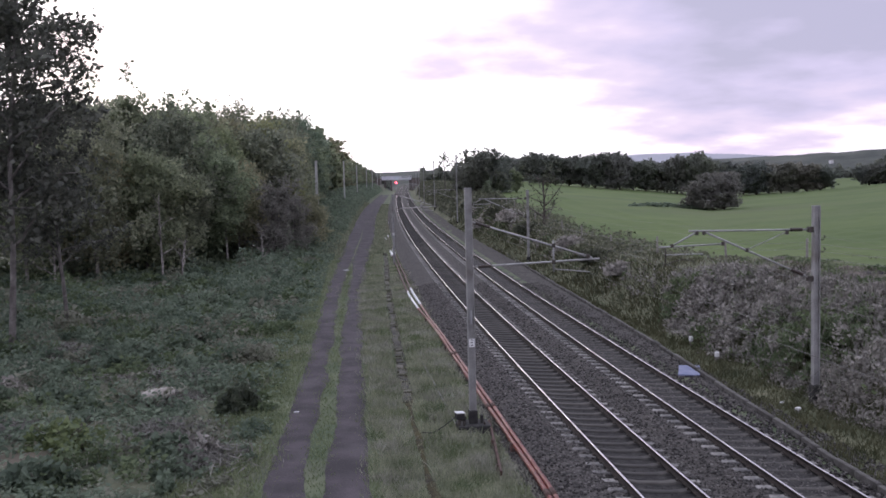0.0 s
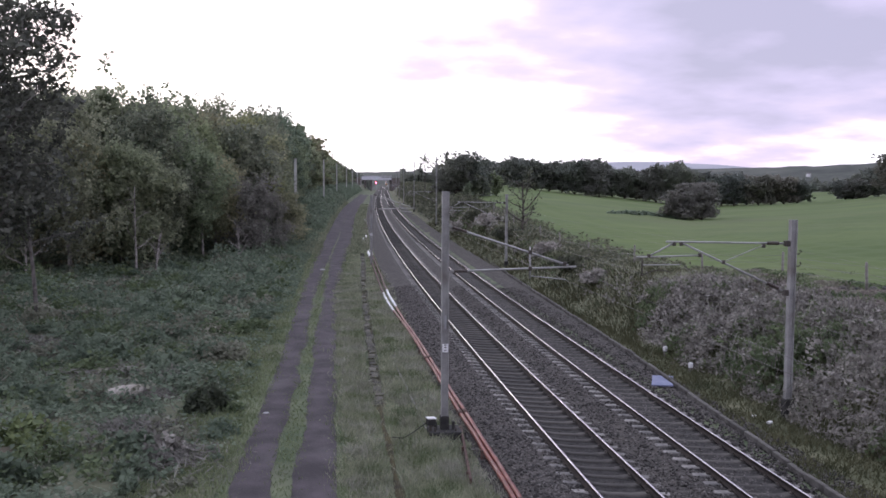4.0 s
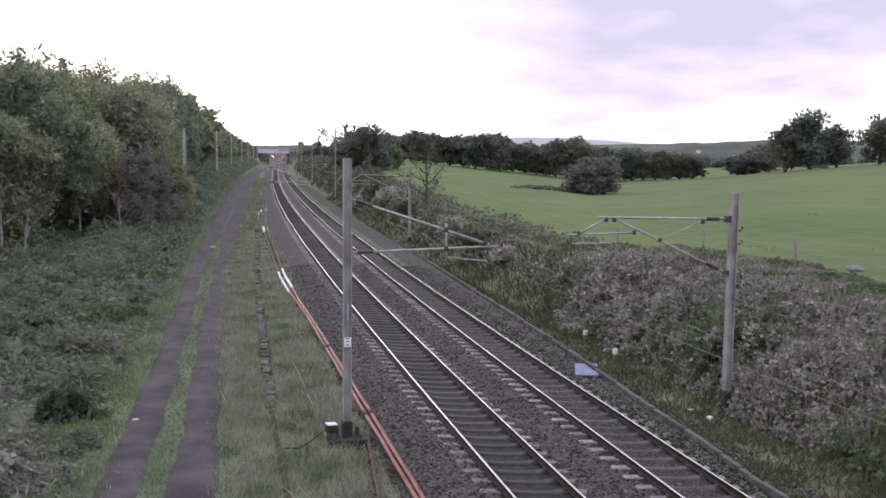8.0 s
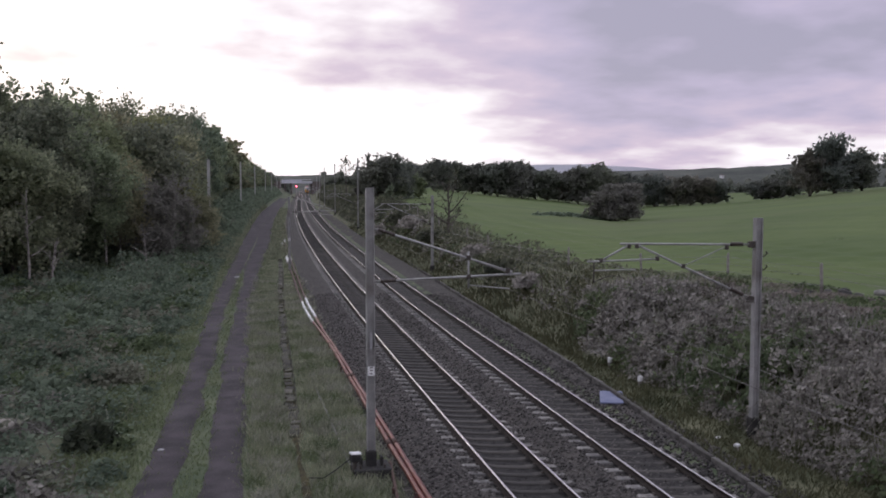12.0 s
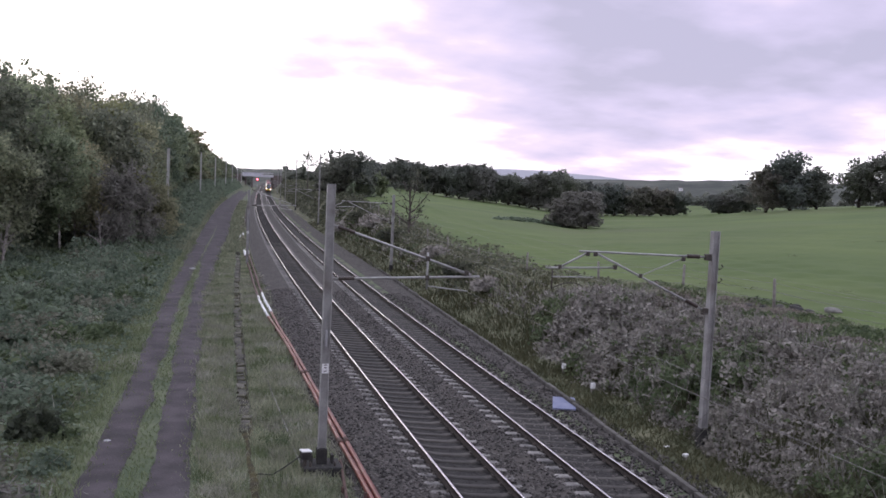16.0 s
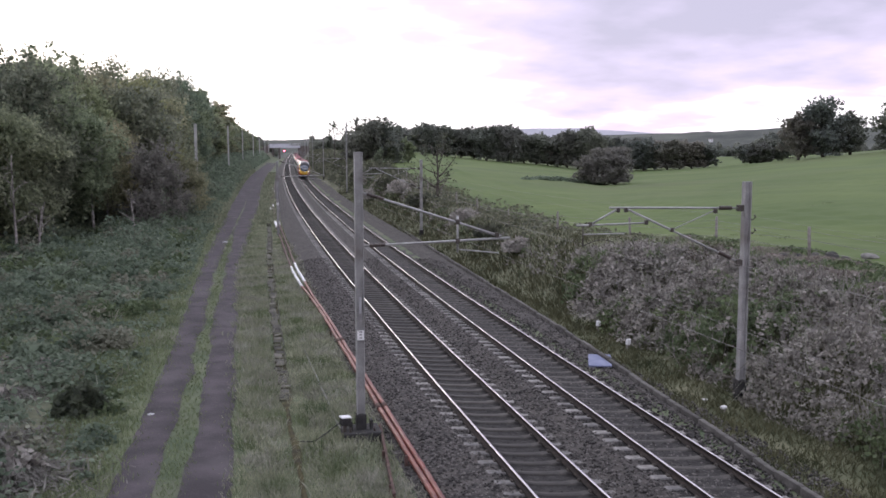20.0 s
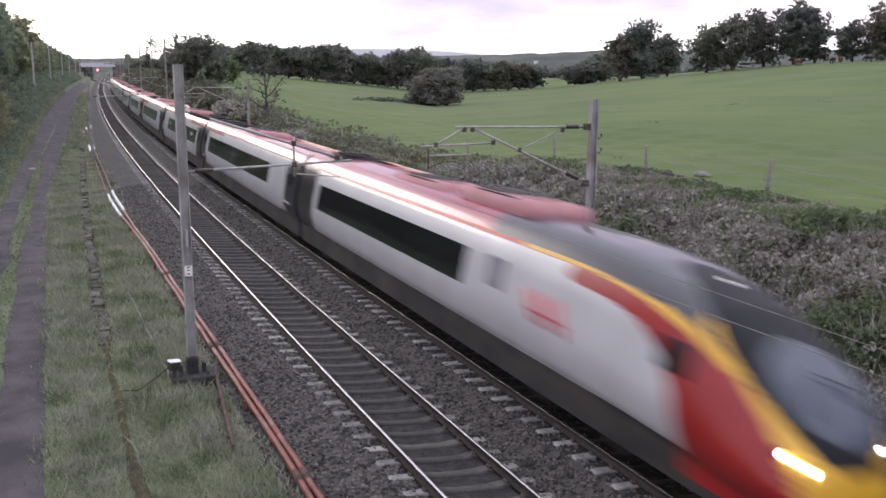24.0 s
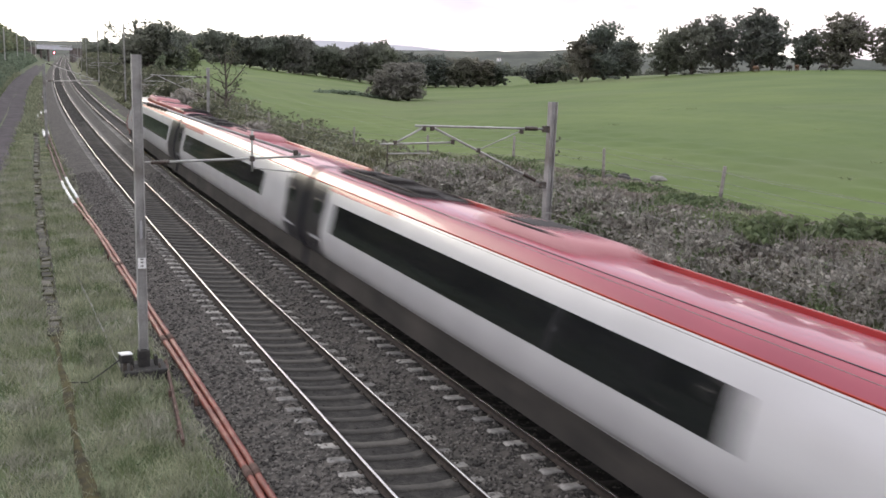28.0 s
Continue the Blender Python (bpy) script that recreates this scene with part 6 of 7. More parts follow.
def field_marks():
    """A rushy ditch, dark grass tufts and a few rubble stones along the fence."""
    rng = np.random.default_rng(222)
    n = 1500
    t = rng.random(n)
    x = 46.0 + 13.0 * t + rng.normal(0, 0.5, n)
    y = 137 + 3.5 * t + 2.5 * np.sin(t * 5) + rng.normal(0, 0.6, n)
    z = ground_z(x, y) + 0.55 * rng.random(n) * np.sin(np.pi * np.clip(t, 0.03, 0.97))
    ob = part("ditch_rushes", leaves(rng, np.stack([x, y, z], 1), 0.3, lift=0.3), "under", None)
    tagged(ob, "dark rushes along a shallow ditch in the pasture", "rushes", kind="stuff")
    P = []
    for _ in range(26):
        r = 34 + 60 * rng.random() ** 1.5
        a = math.radians(rng.uniform(30, 56))
        cx, cy = r * math.sin(a), r * math.cos(a)
        if cx - float(line(cy)) < 17:
            continue
        q = rng.normal(0, 0.16, (22, 2))
        P.append(np.stack([cx + 1.6 * q[:, 0], cy + q[:, 1], ground_z(cx + 1.6 * q[:, 0], cy + q[:, 1])], 1))
    ob = part("pasture_tufts", blades(rng, np.concatenate(P), 0.10, 0.05, 0.8), "grass_green", None)
    tagged(ob, "scattered dark grass tufts in the pasture", "grass", kind="stuff")
    for x, y, r, ma in ((22.88, 31.1, 0.33, "black"), (23.3, 30.9, 0.2, "kerb"), (22.4, 31.5, 0.22, "kerb"), (24.15, 30.6, 0.26, "concrete"), (21.5, 32.2, 0.24, "kerb"), (21.9, 31.9, 0.18, "black")):
        bm = bmesh.new()
        bmesh.ops.create_icosphere(bm, subdivisions=2, radius=r * 0.8)
        for v in bm.verts:
            v.co = Vector((v.co.x * 1.5, v.co.y, v.co.z * 0.8)) * (1 + 0.35 * noise.noise(v.co * 4 + Vector((x, y, 0))))
        st = thing("rubble_stone", (x, y, float(ground_z(x, y)) + 0.1 * r, 0, 0, 50 * x), "rough %s stone by the pasture fence" % ("dark" if ma == "black" else "grey"), "stone", "rubble stones")
        part("stone", bm, ma, st)


field_marks()


def shrub(name, x, y, r, h, n, material, label, seed, leaf=0.14):
    rng = np.random.default_rng(seed)
    g = float(ground_z(x, y))
    t = thing(name, (x, y, g), label, "shrub")
    st = [tube([(0, 0, -0.1), (0.3 * r * math.cos(a), 0.3 * r * math.sin(a), h * 0.45), (0.75 * r * math.cos(a), 0.75 * r * math.sin(a), h * 0.85)], [0.03, 0.02, 0.008], 6) for a in np.arange(0, 6.2, 0.8)]
    for q in (st if r > 1.0 else st[::3]):
        part("stem", q, "bark", t)
    d = rng.normal(size=(n, 3))
    d /= np.linalg.norm(d, axis=1)[:, None]
    d[:, 2] = np.abs(d[:, 2])
    lump = 0.75 + 0.3 * np.sin(4 * np.arctan2(d[:, 1], d[:, 0]) + 3 * d[:, 2])
    P = d * (rng.uniform(0.35, 1, n) ** 0.5 * lump)[:, None] * np.array([r, r, h])
    part("foliage", leaves(rng, P, leaf), material, t)


shrub("dark_shrub", -3.75, 26.3, 0.75, 0.95, 1500, "leaf_oak", "small dark rounded shrub beside the lane", 1)
shrub("fern_clump", -8.3, 22.9, 1.15, 0.85, 620, "fern", "yellow-green fern clump in the clearing", 2, 0.17)
for i, (x, y, r, h) in enumerate(((-9.5, 36, 1.6, 0.8), (-7.2, 40, 1.5, 0.7), (-11.5, 33, 1.4, 0.6), (-6.2, 46, 1.7, 0.8), (-5.2, 56, 1.9, 1.0), (-8.5, 52, 2.0, 1.1), (-5.6, 66, 2.0, 1.2), (-13, 29, 1.4, 0.7), (-5.6, 78, 2.2, 1.6), (-10.5, 62, 2.0, 1.2),
                                    (-3.2, 92, 1.9, 2.2), (-2.0, 108, 2.0, 2.4), (-0.6, 126, 2.2, 2.6), (-6.0, 33.0, 0.9, 0.7), (-8.0, 19.5, 1.0, 0.8), (-5.2, 22.0, 0.8, 0.6))):
    shrub("green_shrub", x, y, r, h, 1300, "under", "leafy green shrub in the clearing before the wood", 100 + i, 0.17)
rng_h = np.random.default_rng(404)
for i in range(34):
    y = 17 + 42 * rng_h.random() ** 1.2
    x = float(line(y)) - rng_h.uniform(10.2, 22)
    r = rng_h.uniform(0.45, 1.0)
    shrub("herb_clump", x, y, r, r * rng_h.uniform(0.6, 1.1), 380, ("under", "bramble_green", "under", "leaf_hedge", "bramble")[i % 5], ("tall green herbs in the clearing", "light green nettles in the clearing", "tall green herbs in the clearing", "grey-green herbs in the clearing", "dry greyish seed heads in the clearing")[i % 5], 500 + i, 0.13)
for i, (x, y, r, h) in enumerate(((16.6, 50, 1.3, 0.7), (17.0, 57, 1.4, 0.8), (17.6, 66, 1.3, 0.8), (17.8, 82, 1.6, 1.1), (18.6, 95, 1.8, 1.3), (19.0, 105, 1.8, 1.5), (18.0, 112, 1.8, 1.4), (21, 122, 2.4, 2.2))):
    shrub("bank_shrub", x, y, r, h, 1400, "leaf_hedge" if i % 2 else "bramble", "scrubby grey-green bush on the bank", 140 + i, 0.2)
for i, (x, y, r, h) in enumerate(((19.6, 19.9, 1.3, 0.65), (21.0, 18.4, 1.3, 0.6), (16.4, 27.0, 1.2, 1.5))):
    shrub("green_bush", x, y, r, h, 1500, "bramble_green", "light green bush on top of the bank", 170 + i, 0.15)


# ---------------- cattle ----------------
def cow(x, y, turn, hide):
    t = thing("cow", (x, y, float(ground_z(x, y)), 0, 0, turn), "%s cow grazing under the oaks" % ("dark" if hide == "hide_dark" else "brown"), "cow", "grazing cattle")
    part("body", tube([(-0.85, 0, 0.95), (-0.7, 0, 1.0), (0, 0, 0.98), (0.6, 0, 1.02), (0.85, 0, 1.05)], [0.2, 0.36, 0.4, 0.36, 0.2], 12), hide, t, smooth=True)
    part("neck", tube([(0.75, 0, 1.1), (1.05, 0, 0.85), (1.2, 0, 0.6)], [0.22, 0.16, 0.12], 10), hide, t, smooth=True)
    part("head", tube([(1.15, 0, 0.65), (1.28, 0, 0.45), (1.38, 0, 0.25)], [0.13, 0.13, 0.07], 10), hide, t, smooth=True)
    for dx, dy in ((-0.62, -0.2), (-0.62, 0.2), (0.55, -0.2), (0.55, 0.2)):
        part("leg", tube([(dx, dy, -0.02), (dx, dy, 0.4), (dx, dy, 0.85)], [0.06, 0.07, 0.12], 8), hide, t)
    part("tail", tube([(-0.9, 0, 1.1), (-1.0, 0, 0.8), (-0.98, 0, 0.4)], [0.03, 0.02, 0.03], 6), hide, t)


for az, r, turn, hide in ((44.1, 215, 10, "hide_brown"), (45.9, 214, 200, "hide_dark"), (46.3, 217, 30, "hide_brown"), (47.7, 212, 170, "hide_dark"), (48.3, 214, 80, "hide_dark")):
    cow(*polar(az, r), turn, hide)


def far_house():
    x, y = polar(29.45, 1120)
    z = 11.5
    h = thing("white_house", (x, y, z), "tiny white house on the far ridge", "house")
    part("wall", box(-1.9, 1.9, -1.5, 1.5, -2, 3.5, 0.02), "white", h)
    bm = bmesh.new()
    v = [bm.verts.new(c) for c in ((-2.1, -1.7, 3.5), (2.1, -1.7, 3.5), (2.1, 1.7, 3.5), (-2.1, 1.7, 3.5), (-2.1, 0, 4.5), (2.1, 0, 4.5))]
    for f in ((0, 1, 5, 4), (2, 3, 4, 5), (0, 4, 3), (1, 2, 5), (0, 3, 2, 1)):
        bm.faces.new([v[i] for i in f])
    part("roof", bm, "brickwork", h)
    part("window", box(-0.4, 0.4, -1.56, -1.5, 1.6, 2.6), "glass_dark", h)


far_house()


# ---------------- train ----------------
PROFILE = [(1.06, 0.28), (1.08, 0.60), (1.10, 0.88), (1.165, 0.95), (1.25, 1.10), (1.34, 1.40), (1.375, 1.72), (1.345, 2.15), (1.30, 2.55), (1.23, 2.86), (1.19, 2.985), (1.176, 3.02), (1.04, 3.29), (0.80, 3.47), (0.45, 3.54), (0.0, 3.56)]
RING = [(-x, z) for x, z in PROFILE] + [(x, z) for x, z in PROFILE[-2::-1]]
CAR, END = 23.45, 24.75


FLAT = [(x, z) for x, z in PROFILE[:-3]] + [(0.80, 3.385), (0.45, 3.405), (0.0, 3.41)]
FLAT_RING = [(-x, z) for x, z in FLAT] + [(x, z) for x, z in FLAT[-2::-1]]


def loft(ys, half, top, classify, fine=1, bottom=lambda y: 0.28, ring=RING):
    """Sweeps the car's section along its length and sorts the faces into parts. half, top: width and height against the full section at each y."""
    rings, R = [], np.array(ring)
    if fine > 1:
        q = np.linspace(0, len(R) - 1, (len(R) - 1) * fine + 1)
        # a smooth curve through the corners of the section
        k = np.minimum(q.astype(int), len(R) - 2)
        u = (q - k)[:, None]
        ext = np.concatenate([2 * R[:1] - R[1:2], R, 2 * R[-1:] - R[-2:-1]])
        p0, p1, p2, p3 = ext[k], ext[k + 1], ext[k + 2], ext[k + 3]
        R = 0.5 * (2 * p1 + (p2 - p0) * u + (2 * p0 - 5 * p1 + 4 * p2 - p3) * u ** 2 + (3 * p1 - p0 - 3 * p2 + p3) * u ** 3)
    for y in ys:
        w, h = half(y), top(y)
        x = R[:, 0] * w
        zb = bottom(y)
        z = zb + (R[:, 1] - 0.28) * (h * 3.28 - (zb - 0.28)) / 3.28
        rings.append(np.stack([x, np.full(len(R), y), z], 1))
    rings = np.stack(rings)
    m = len(R)
    sorted_faces = {}
    for i in range(len(ys) - 1):
        for j in range(m - 1):
            q = np.stack([rings[i, j], rings[i, j + 1], rings[i + 1, j + 1], rings[i + 1, j]])
            zn = (R[j, 1] + R[j + 1, 1]) / 2
            key = classify((ys[i] + ys[i + 1]) / 2, zn, abs(q[:, 0]).mean(), q[:, 2].mean(), 0 if j < m // 2 else 1)
            if key:
                sorted_faces.setdefault(key, []).append(q)
    out = {}
    for key, qs in sorted_faces.items():
        V = np.concatenate(qs)
        out[key] = weld(V, np.arange(len(V)).reshape(-1, 4))
    return out, rings


def weld(V, F):
    key = np.round(V, 4)
    U, inv = np.unique(key, axis=0, return_inverse=True)
    return U, inv.reshape(-1)[F]


def end_cap(ring):
    n = len(ring)
    c = ring.mean(0)
    V = np.concatenate([ring, [c]])
    F = [[i, i + 1, n, n] for i in range(n - 1)]
    return V, np.array([[i, i + 1, n] for i in range(n - 1)] + [[n - 1, 0, n]])


def bogie(parent, y):
    b = part("bogie_frame", join([bm4(-1.0, -0.8, y - 1.9, y + 1.9, 0.35, 0.62), bm4(0.8, 1.0, y - 1.9, y + 1.9, 0.35, 0.62), bm4(-0.9, 0.9, y - 0.25, y + 0.25, 0.4, 0.65)]), "skirt", parent)
    for dy in (-1.35, 1.35):
        for sx in (-0.75, 0.75):
            part("wheel", tube([(sx - 0.07, y + dy, 0.44), (sx, y + dy, 0.44), (sx + 0.07, y + dy, 0.44)], [0.43, 0.45, 0.43], 20), "rail_web", b)


def bm4(x0, x1, y0, y1, z0, z1):
    V = np.array([(x, y, z) for x in (x0, x1) for y in (y0, y1) for z in (z0, z1)], float)
    return V, np.array([[0, 1, 3, 2], [4, 6, 7, 5], [0, 4, 5, 1], [2, 3, 7, 6], [0, 2, 6, 4], [1, 5, 7, 3]])


PARTS = {"body": "silver", "skirt": "skirt", "roof": "roof_red", "stripe": "stripe", "door": "door_dark", "window_band": "glass_dark", "windscreen": "windscreen", "windscreen_surround": "black_gloss", "cab_window": "glass_dark",
         "yellow_nose": "train_yellow", "red_flank": "train_red", "dark_roof": "train_dark", "red_flash": "train_red"}
PART_LABEL = {"body": "silver-grey side panels", "roof": "glossy red roof", "stripe": "orange-red cantrail stripe", "door": "dark grey door bay", "window_band": "continuous dark tinted window band",
              "windscreen": "glossy curved windscreen, tinted blue for the reflected sky", "windscreen_surround": "dark windscreen surround", "cab_window": "dark cab side window", "yellow_nose": "yellow front panel", "red_flank": "red band behind the cab", "skirt": "dirty dark underframe", "dark_roof": "dark grey roof fairing", "red_flash": "red flash under the roof line"}


def dress(car, L, y0, y1, humps, wells):
    """Roof gear common to all cars: fairings with dark intakes, equipment wells and side lips."""
    start = y0 + (9.4 if L == END else 0.4)
    # the lip takes the darker red to paint the shade on its inner face
    part("roof_lip", box(0.88, 0.95, start, y1 - 0.4, 3.3, 3.475 if L == CAR else 3.58, 0.02), "train_red", car, "raised roof edge, darker red to paint its shade")
    for sx in (-1, 1):
        part("gutter", tube([(sx * 1.0, start, 3.325), (sx * 1.0, (start + y1) / 2, 3.325), (sx * 1.0, y1 - 0.4, 3.325)], 0.009, 5), "train_dark", car)
    z = 3.41 if L == CAR else 3.54
    for k, up in humps:
        u = part("roof_unit", box(-0.8, 0.8, k - 1.9, k + 1.9, z - 0.3, z + up, min(0.2, up + 0.1)), "pink_unit", car, "pale pink ventilation fairing", smooth=True)
        part("intake", box(-0.56, 0.56, k - 0.2, k + 1.35, z + up - 0.03, z + up + 0.025, 0.015), "well", u)
        part("grille", box(-0.45, 0.45, k - 1.1, k - 0.5, z + up - 0.02, z + up + 0.015, 0.012), "roof_red", u)
        for sx in (-1, 1):
            part("side_slot", box(sx * 0.62 - 0.08, sx * 0.62 + 0.08, k - 0.9, k + 1.0, z + up - 0.06, z + up - 0.005, 0.01), "well", u)
    for a, b in wells:
        w = part("equipment_well", box(-0.82, 0.82, a, b, z - 0.12, z + 0.05, 0.03), "well", car, "dark roof equipment")
        m = (a + b) / 2
        for dy, x0, x1, top in ((-0.36, -0.6, 0.1, 0.16), (-0.2, -0.2, 0.6, 0.11), (0.02, -0.55, 0.45, 0.19), (0.2, -0.1, 0.65, 0.13), (0.37, -0.6, 0.3, 0.15)):
            c = m + dy * (b - a)
            part("casing", box(x0, x1, c - 0.06 * (b - a), c + 0.06 * (b - a), z + 0.04, z + top, 0.03), "skirt" if top < 0.15 else "well", w)
        for x0 in (-0.7, 0.68):
            part("conduit", tube([(x0, a + 0.2, z + 0.08), (x0, m, z + 0.10), (x0, b - 0.2, z + 0.08)], 0.028, 7), "clip", w)
    part("gangway", box(-0.95, 0.95, y1 - 0.05, y1 + 0.5, 0.95, 3.3, 0.08), "black", car, "black gangway bellows")


def middle_car():
    car = thing("train_car", (0, 0, 0), "silver passenger coach with dark window band and red roof", "train car", "coaches of the train")
    h = CAR / 2
    ys = sorted(set(np.round(np.concatenate([np.linspace(-h, h, 40), [-h + 0.35, -h + 1.95, h - 1.95, h - 0.35, -h + 4.85, h - 2.5, h - 6.5, h - 1.7, -h + 1.7]]), 3)))
    def kind(y, zn, x, z, side):
        e = min(y + h, h - y)
        if zn < 0.88:
            return "skirt"
        if zn > 3.025:
            return "roof"
        if zn > 2.985:
            return "stripe"
        if e < 1.7:
            return "door@%d%d" % (y > 0, side)
        if zn > 2.86 and h - 6.5 < y < h - 1.7:
            return "red_flash"
        if 1.72 < zn < 2.55 and -h + 4.85 < y < h - 2.5:
            return "window_band@%d" % side
        return "body"
    shapes, rings = loft(ys, lambda y: 1.0, lambda y: 1.0, kind, fine=3, ring=FLAT_RING)
    for k, s in shapes.items():
        k = k.split("@")[0]
        part(k, s, PARTS[k], car, PART_LABEL[k], smooth=k not in ("window_band", "door"))
    for r in (rings[0], rings[-1][::-1]):
        part("end_wall", end_cap(r), "train_dark", car)
    dress(car, CAR, -h, h, ((0.0, 0.21),), ((h - 6.6, h - 1.0),))
    for sx in (-1, 1):
        for y in (-h + 1.15, h - 1.15):
            x0, x1 = sorted((sx * 1.33, sx * 1.362))
            for dy in (-0.52, 0.0, 0.52):
                part("door_post", box(x0, x1, y + dy - 0.02, y + dy + 0.02, 1.0, 2.8, 0.0), "train_dark", car)
            x0, x1 = sorted((sx * 1.325, sx * 1.352))
            part("door_window", box(x0, x1, y - 0.28, y + 0.28, 1.85, 2.5, 0.01), "glass_dark", car)
            part("door_rail", box(x0, x1, y - 0.5, y + 0.5, 1.35, 1.42, 0.0), "blind", car)
    bogie(car, -8.5)
    bogie(car, 8.5)
    return car


def end_car():
    """The leading coach: long sloping nose towards -y."""
    car = thing("train_car", (0, 0, 0), "leading coach with yellow nose, red band and black windscreen", "train car", "coaches of the train")
    L = END
    n0 = -L / 2
    ys = sorted(set(np.round(n0 + np.concatenate([[0, 0.06, 0.15, 0.22], np.arange(0.3, 6.6, 0.036), np.linspace(7.1, L, 24), [L - 1.95, L - 2.5, 10.2, 9.5]]), 3)))
    def half(y):
        return float(np.interp(y - n0, [0, 0.06, 0.15, 0.3, 0.6, 1.2, 2.2, 3.5, 5.5], [0.42, 0.58, 0.69, 0.79, 0.88, 0.94, 0.975, 0.99, 1.0]))
    def top(y):
        return float(np.interp(y - n0, [0, 0.06, 0.15, 0.3, 0.6, 1.0, 1.6, 2.4, 3.3, 4.2, 5.2, 6.4], [0.24, 0.32, 0.38, 0.44, 0.53, 0.625, 0.735, 0.845, 0.92, 0.965, 0.99, 1.0]))
    def kind(y, zn, x, z, side):
        d = y - n0
        if d < 8.0:
            silver = float(np.interp(z, [0.9, 1.05, 1.7, 2.2, 2.5, 2.65, 2.72], [2.3, 2.35, 2.6, 3.05, 3.7, 4.6, 6.0]))
            yellow = float(np.interp(z, [0.80, 1.2, 1.5, 1.75, 2.2, 2.85, 3.02, 3.2], [0.05, 0.24, 0.46, 0.72, 1.35, 2.5, 3.4, 5.0]))
            if z < 0.44 or (z < 0.88 and d > silver):
                return "skirt"
            if z < 0.80:
                return "red_flank"
            if d < 4.9 and (x / 1.05) ** 2 + ((z - 2.36) / 1.08) ** 2 < 1:
                return "windscreen" if (x / 0.84) ** 2 + ((z - 2.18) / 0.56) ** 2 < 1 else "windscreen_surround"
            if 2.3 < d < 2.95 and 1.95 < z < 2.45 and x > 0.9:
                return "cab_window@%d" % side
            if (d < 2.4 and d < yellow) or (1.5 < d <= 3.4 and 2.96 < zn < 3.13) or (d > 3.4 and 2.985 < zn < 3.075):
                return "yellow_nose"
            if zn > 3.04:
                return "dark_roof"
            return "red_flank" if d < silver else "body"
        if zn < 0.88:
            return "skirt"
        if zn > 3.06:
            return "roof" if d > 9.5 else "dark_roof"
        if zn > 2.99:
            return "stripe"
        if L - d < 1.95:
            return "door@%d" % side
        if 1.72 < zn < 2.55 and 10.2 < d < L - 2.5:
            return "window_band@%d" % side
        return "body"
    def chin(y):
        return float(np.interp(y - n0, [0, 0.06, 0.15, 0.3, 0.6, 1.2], [0.74, 0.52, 0.42, 0.36, 0.31, 0.28]))
    shapes, rings = loft(ys, half, top, kind, fine=9, bottom=chin)
    for k, s in shapes.items():
        k = k.split("@")[0]
        part(k, s, PARTS[k], car, PART_LABEL[k], smooth=k not in ("window_band", "door"))
    part("nose_tip", end_cap(rings[0]), "train_yellow", car, "yellow coupler cover", smooth=True)
    part("end_wall", end_cap(rings[-1][::-1]), "train_dark", car)
    for sx in (-1, 1):
        c = (sx * 0.93, n0 + 0.36, 1.42)
        hl = part("headlight_housing", tube([(c[0], c[1] - 0.07, c[2]), (c[0], c[1] + 0.05, c[2]), (c[0], c[1] + 0.3, c[2])], [0.12, 0.14, 0.10], 14), "train_dark", car)
        part("headlight", tube([(c[0], c[1] - 0.13, c[2]), (c[0], c[1] - 0.10, c[2]), (c[0], c[1] - 0.06, c[2])], [0.03, 0.055, 0.065], 14), "lamp", hl, "bright headlight")
    part("roof_light", tube([(0, n0 + 3.05, 3.30), (0, n0 + 3.1, 3.30), (0, n0 + 3.2, 3.30)], [0.02, 0.03, 0.035], 12), "lamp_small", car, "small upper headlight")
    for sx in (-1, 1):
        part("wiper", tube([(sx * 0.55, n0 + 0.55, 2.0), (sx * 0.3, n0 + 0.85, 2.32), (sx * 0.02, n0 + 1.0, 2.38)], 0.02, 6), "black", car)
    x0, x1 = -1.40, -1.378
    for sx in (-1, 1):
        a, b = sorted((sx * 1.28, sx * 1.375))
        part("side_window", box(a, b, n0 + 8.3, n0 + 9.0, 1.95, 2.6, 0.02), "vent_grey", car, "grey louvred side panel")
        em = part("side_emblem", box(a, b + 0.0, n0 + 5.6, n0 + 7.2, 1.84, 1.90, 0.01), "emblem", car, "plain red emblem shape")
        for k in range(4):
            part("emblem_bar", tube([(sx * 1.352, n0 + 5.65 + 0.4 * k, 1.66), (sx * 1.35, n0 + 5.85 + 0.4 * k, 1.95), (sx * 1.335, n0 + 6.05 + 0.4 * k, 2.28 - 0.1 * (k % 2))], 0.075, 6), "emblem", em)
    dress(car, L, n0, L / 2, ((n0 + 10.4, 0.28), (n0 + 15.0, 0.12)), ((L / 2 - 3.0, L / 2 - 1.4),))
    bogie(car, -6.6)
    bogie(car, 8.6)
    return car


FRONT = end_car()
COACH = middle_car()
CARS = [FRONT, COACH] + [copy_thing(COACH, pose(0, 60 + 26 * k, 0)) for k in range(8)]
for sx in (-1, 1):
    for y, w in ((-CAR / 2 + 6.2, 0.28), (CAR / 2 - 4.6, 0.42)):
        x0, x1 = sorted((sx * 1.326, sx * 1.348))
        part("window_panel", box(x0, x1, y - w, y + w, 2.02, 2.30, 0.01), "blind", CARS[2], "pale panel in the window band")
CARS[2]["label"] = "silver coach with pale panels in its dark window band"
REAR = copy_thing(FRONT, pose(0, 400, 0))
REAR["label"] = "trailing driving coach with sloping nose at the train's end"
CARS.append(REAR)
SPEED, GAP = 49.4, 0.5


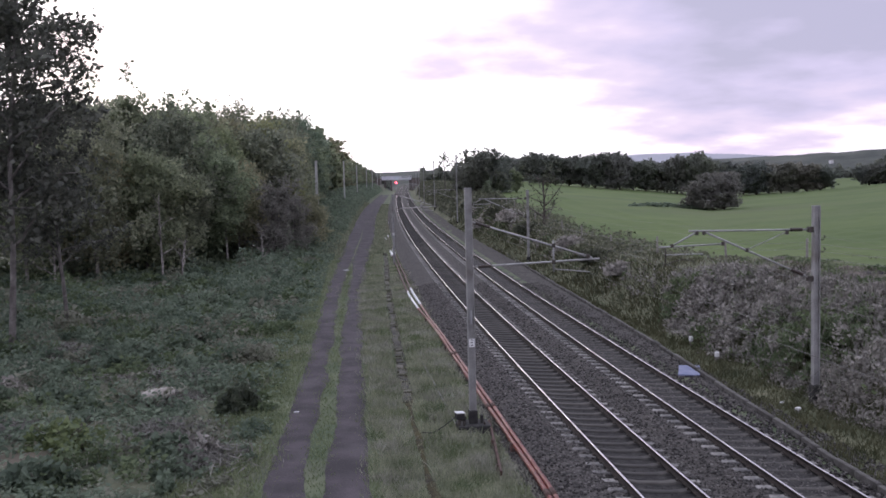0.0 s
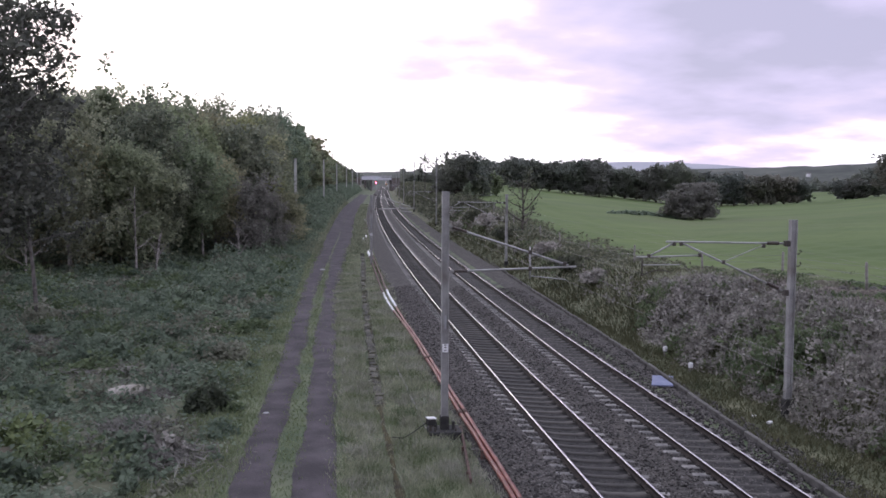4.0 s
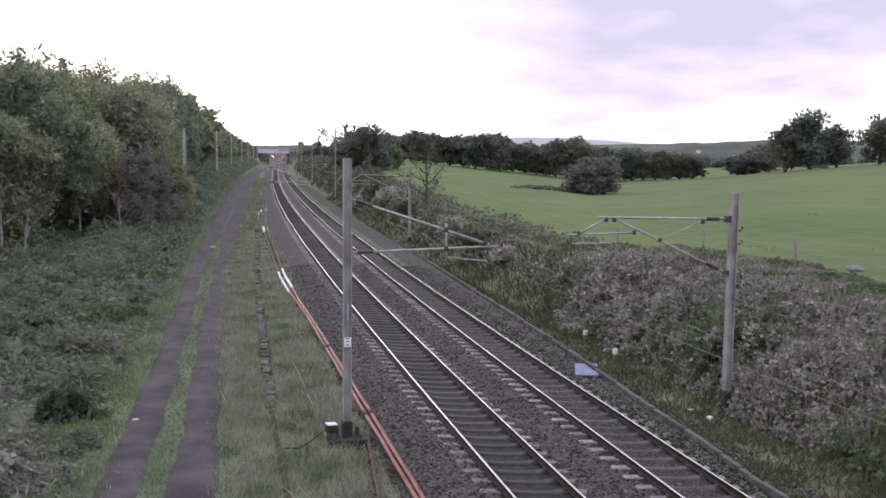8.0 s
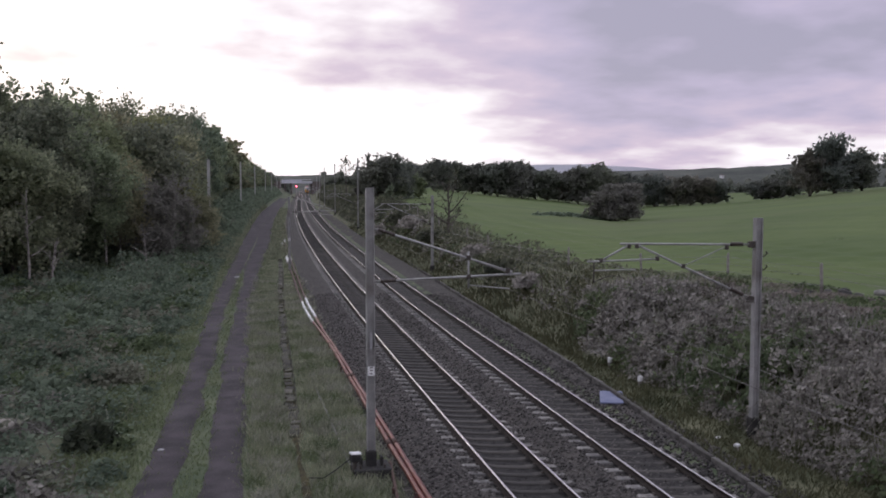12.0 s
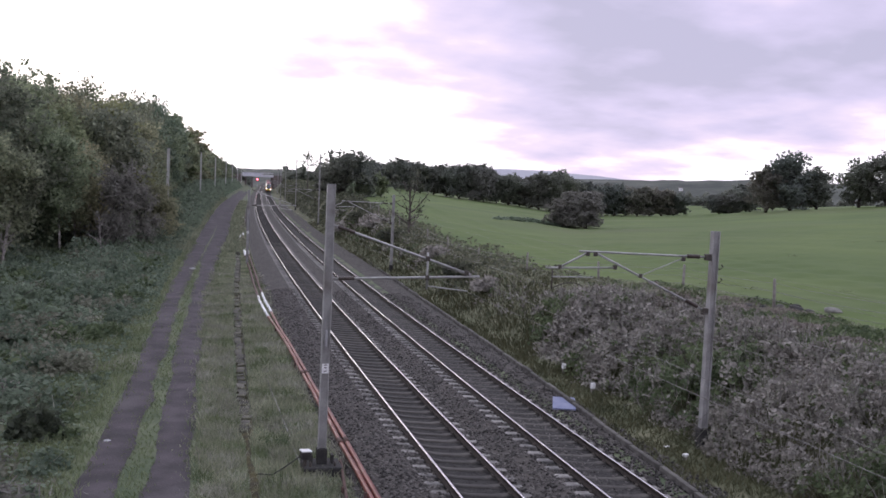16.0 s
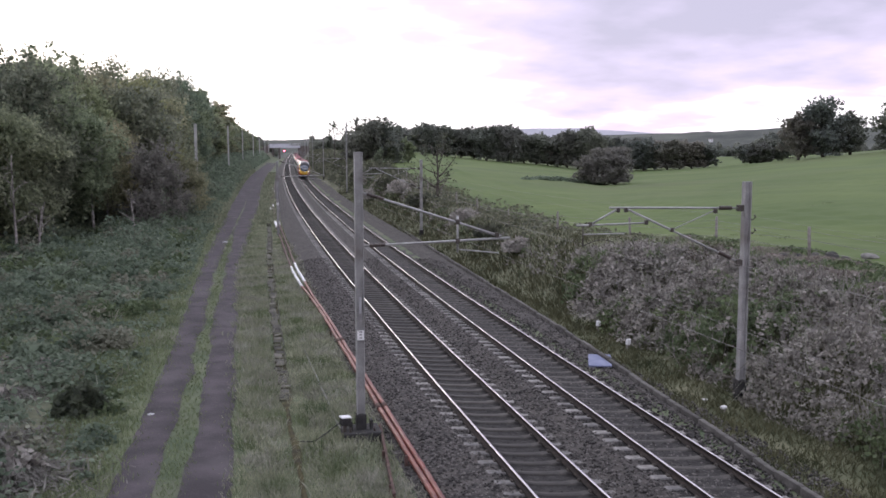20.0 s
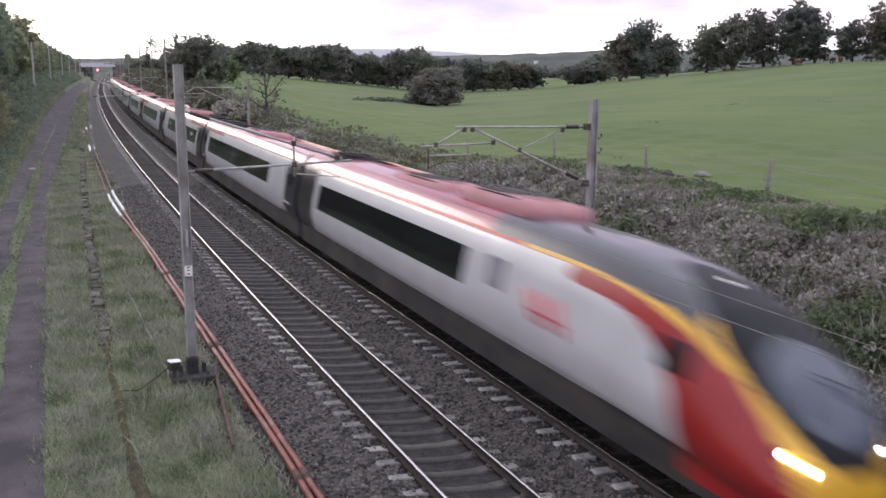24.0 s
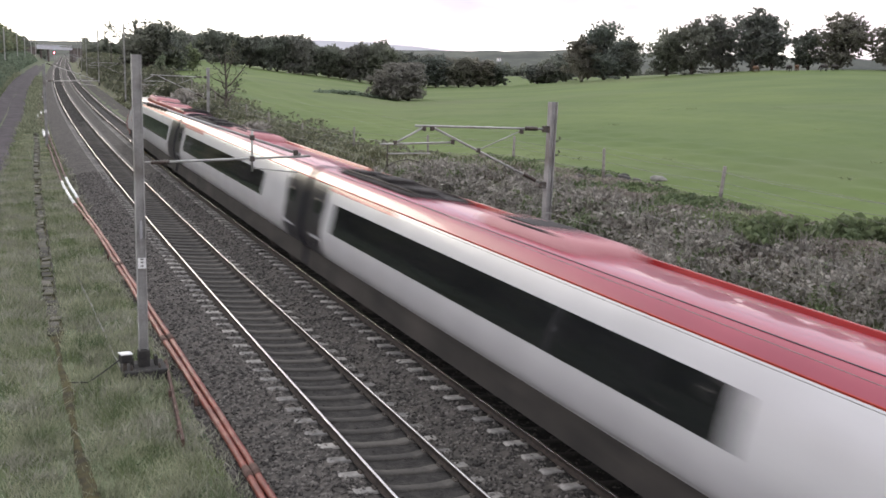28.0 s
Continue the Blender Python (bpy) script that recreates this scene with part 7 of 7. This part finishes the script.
def car_pose(y, turned):
    """Stands a car on the right track with its middle at y along the line; it leans with the cant and its tilt."""
    k = float(slope(y))
    x = float(line(y)) + SIX
    m = pose(x, y - SIX * k, 0.0, 0, 0, -math.degrees(math.atan(k))) @ pose(0, 0, 0.12, 0, 7.5, 0)
    return m @ pose(0, 0, 0, 0, 0, 180) if turned else m


def motions():
    """The train runs towards and past the camera at an even speed."""
    times = [0.5 * i for i in range(57)]
    centre = END / 2
    for i, car in enumerate(CARS):
        rows = [(t, car_pose(10.05 - SPEED * (t - 24.0) + centre, car is REAR or i == 2)) for t in times]
        walk(car, rows)
        nxt = END if i == 9 else CAR
        centre += (END if i == 0 else CAR) / 2 + GAP + nxt / 2


motions()
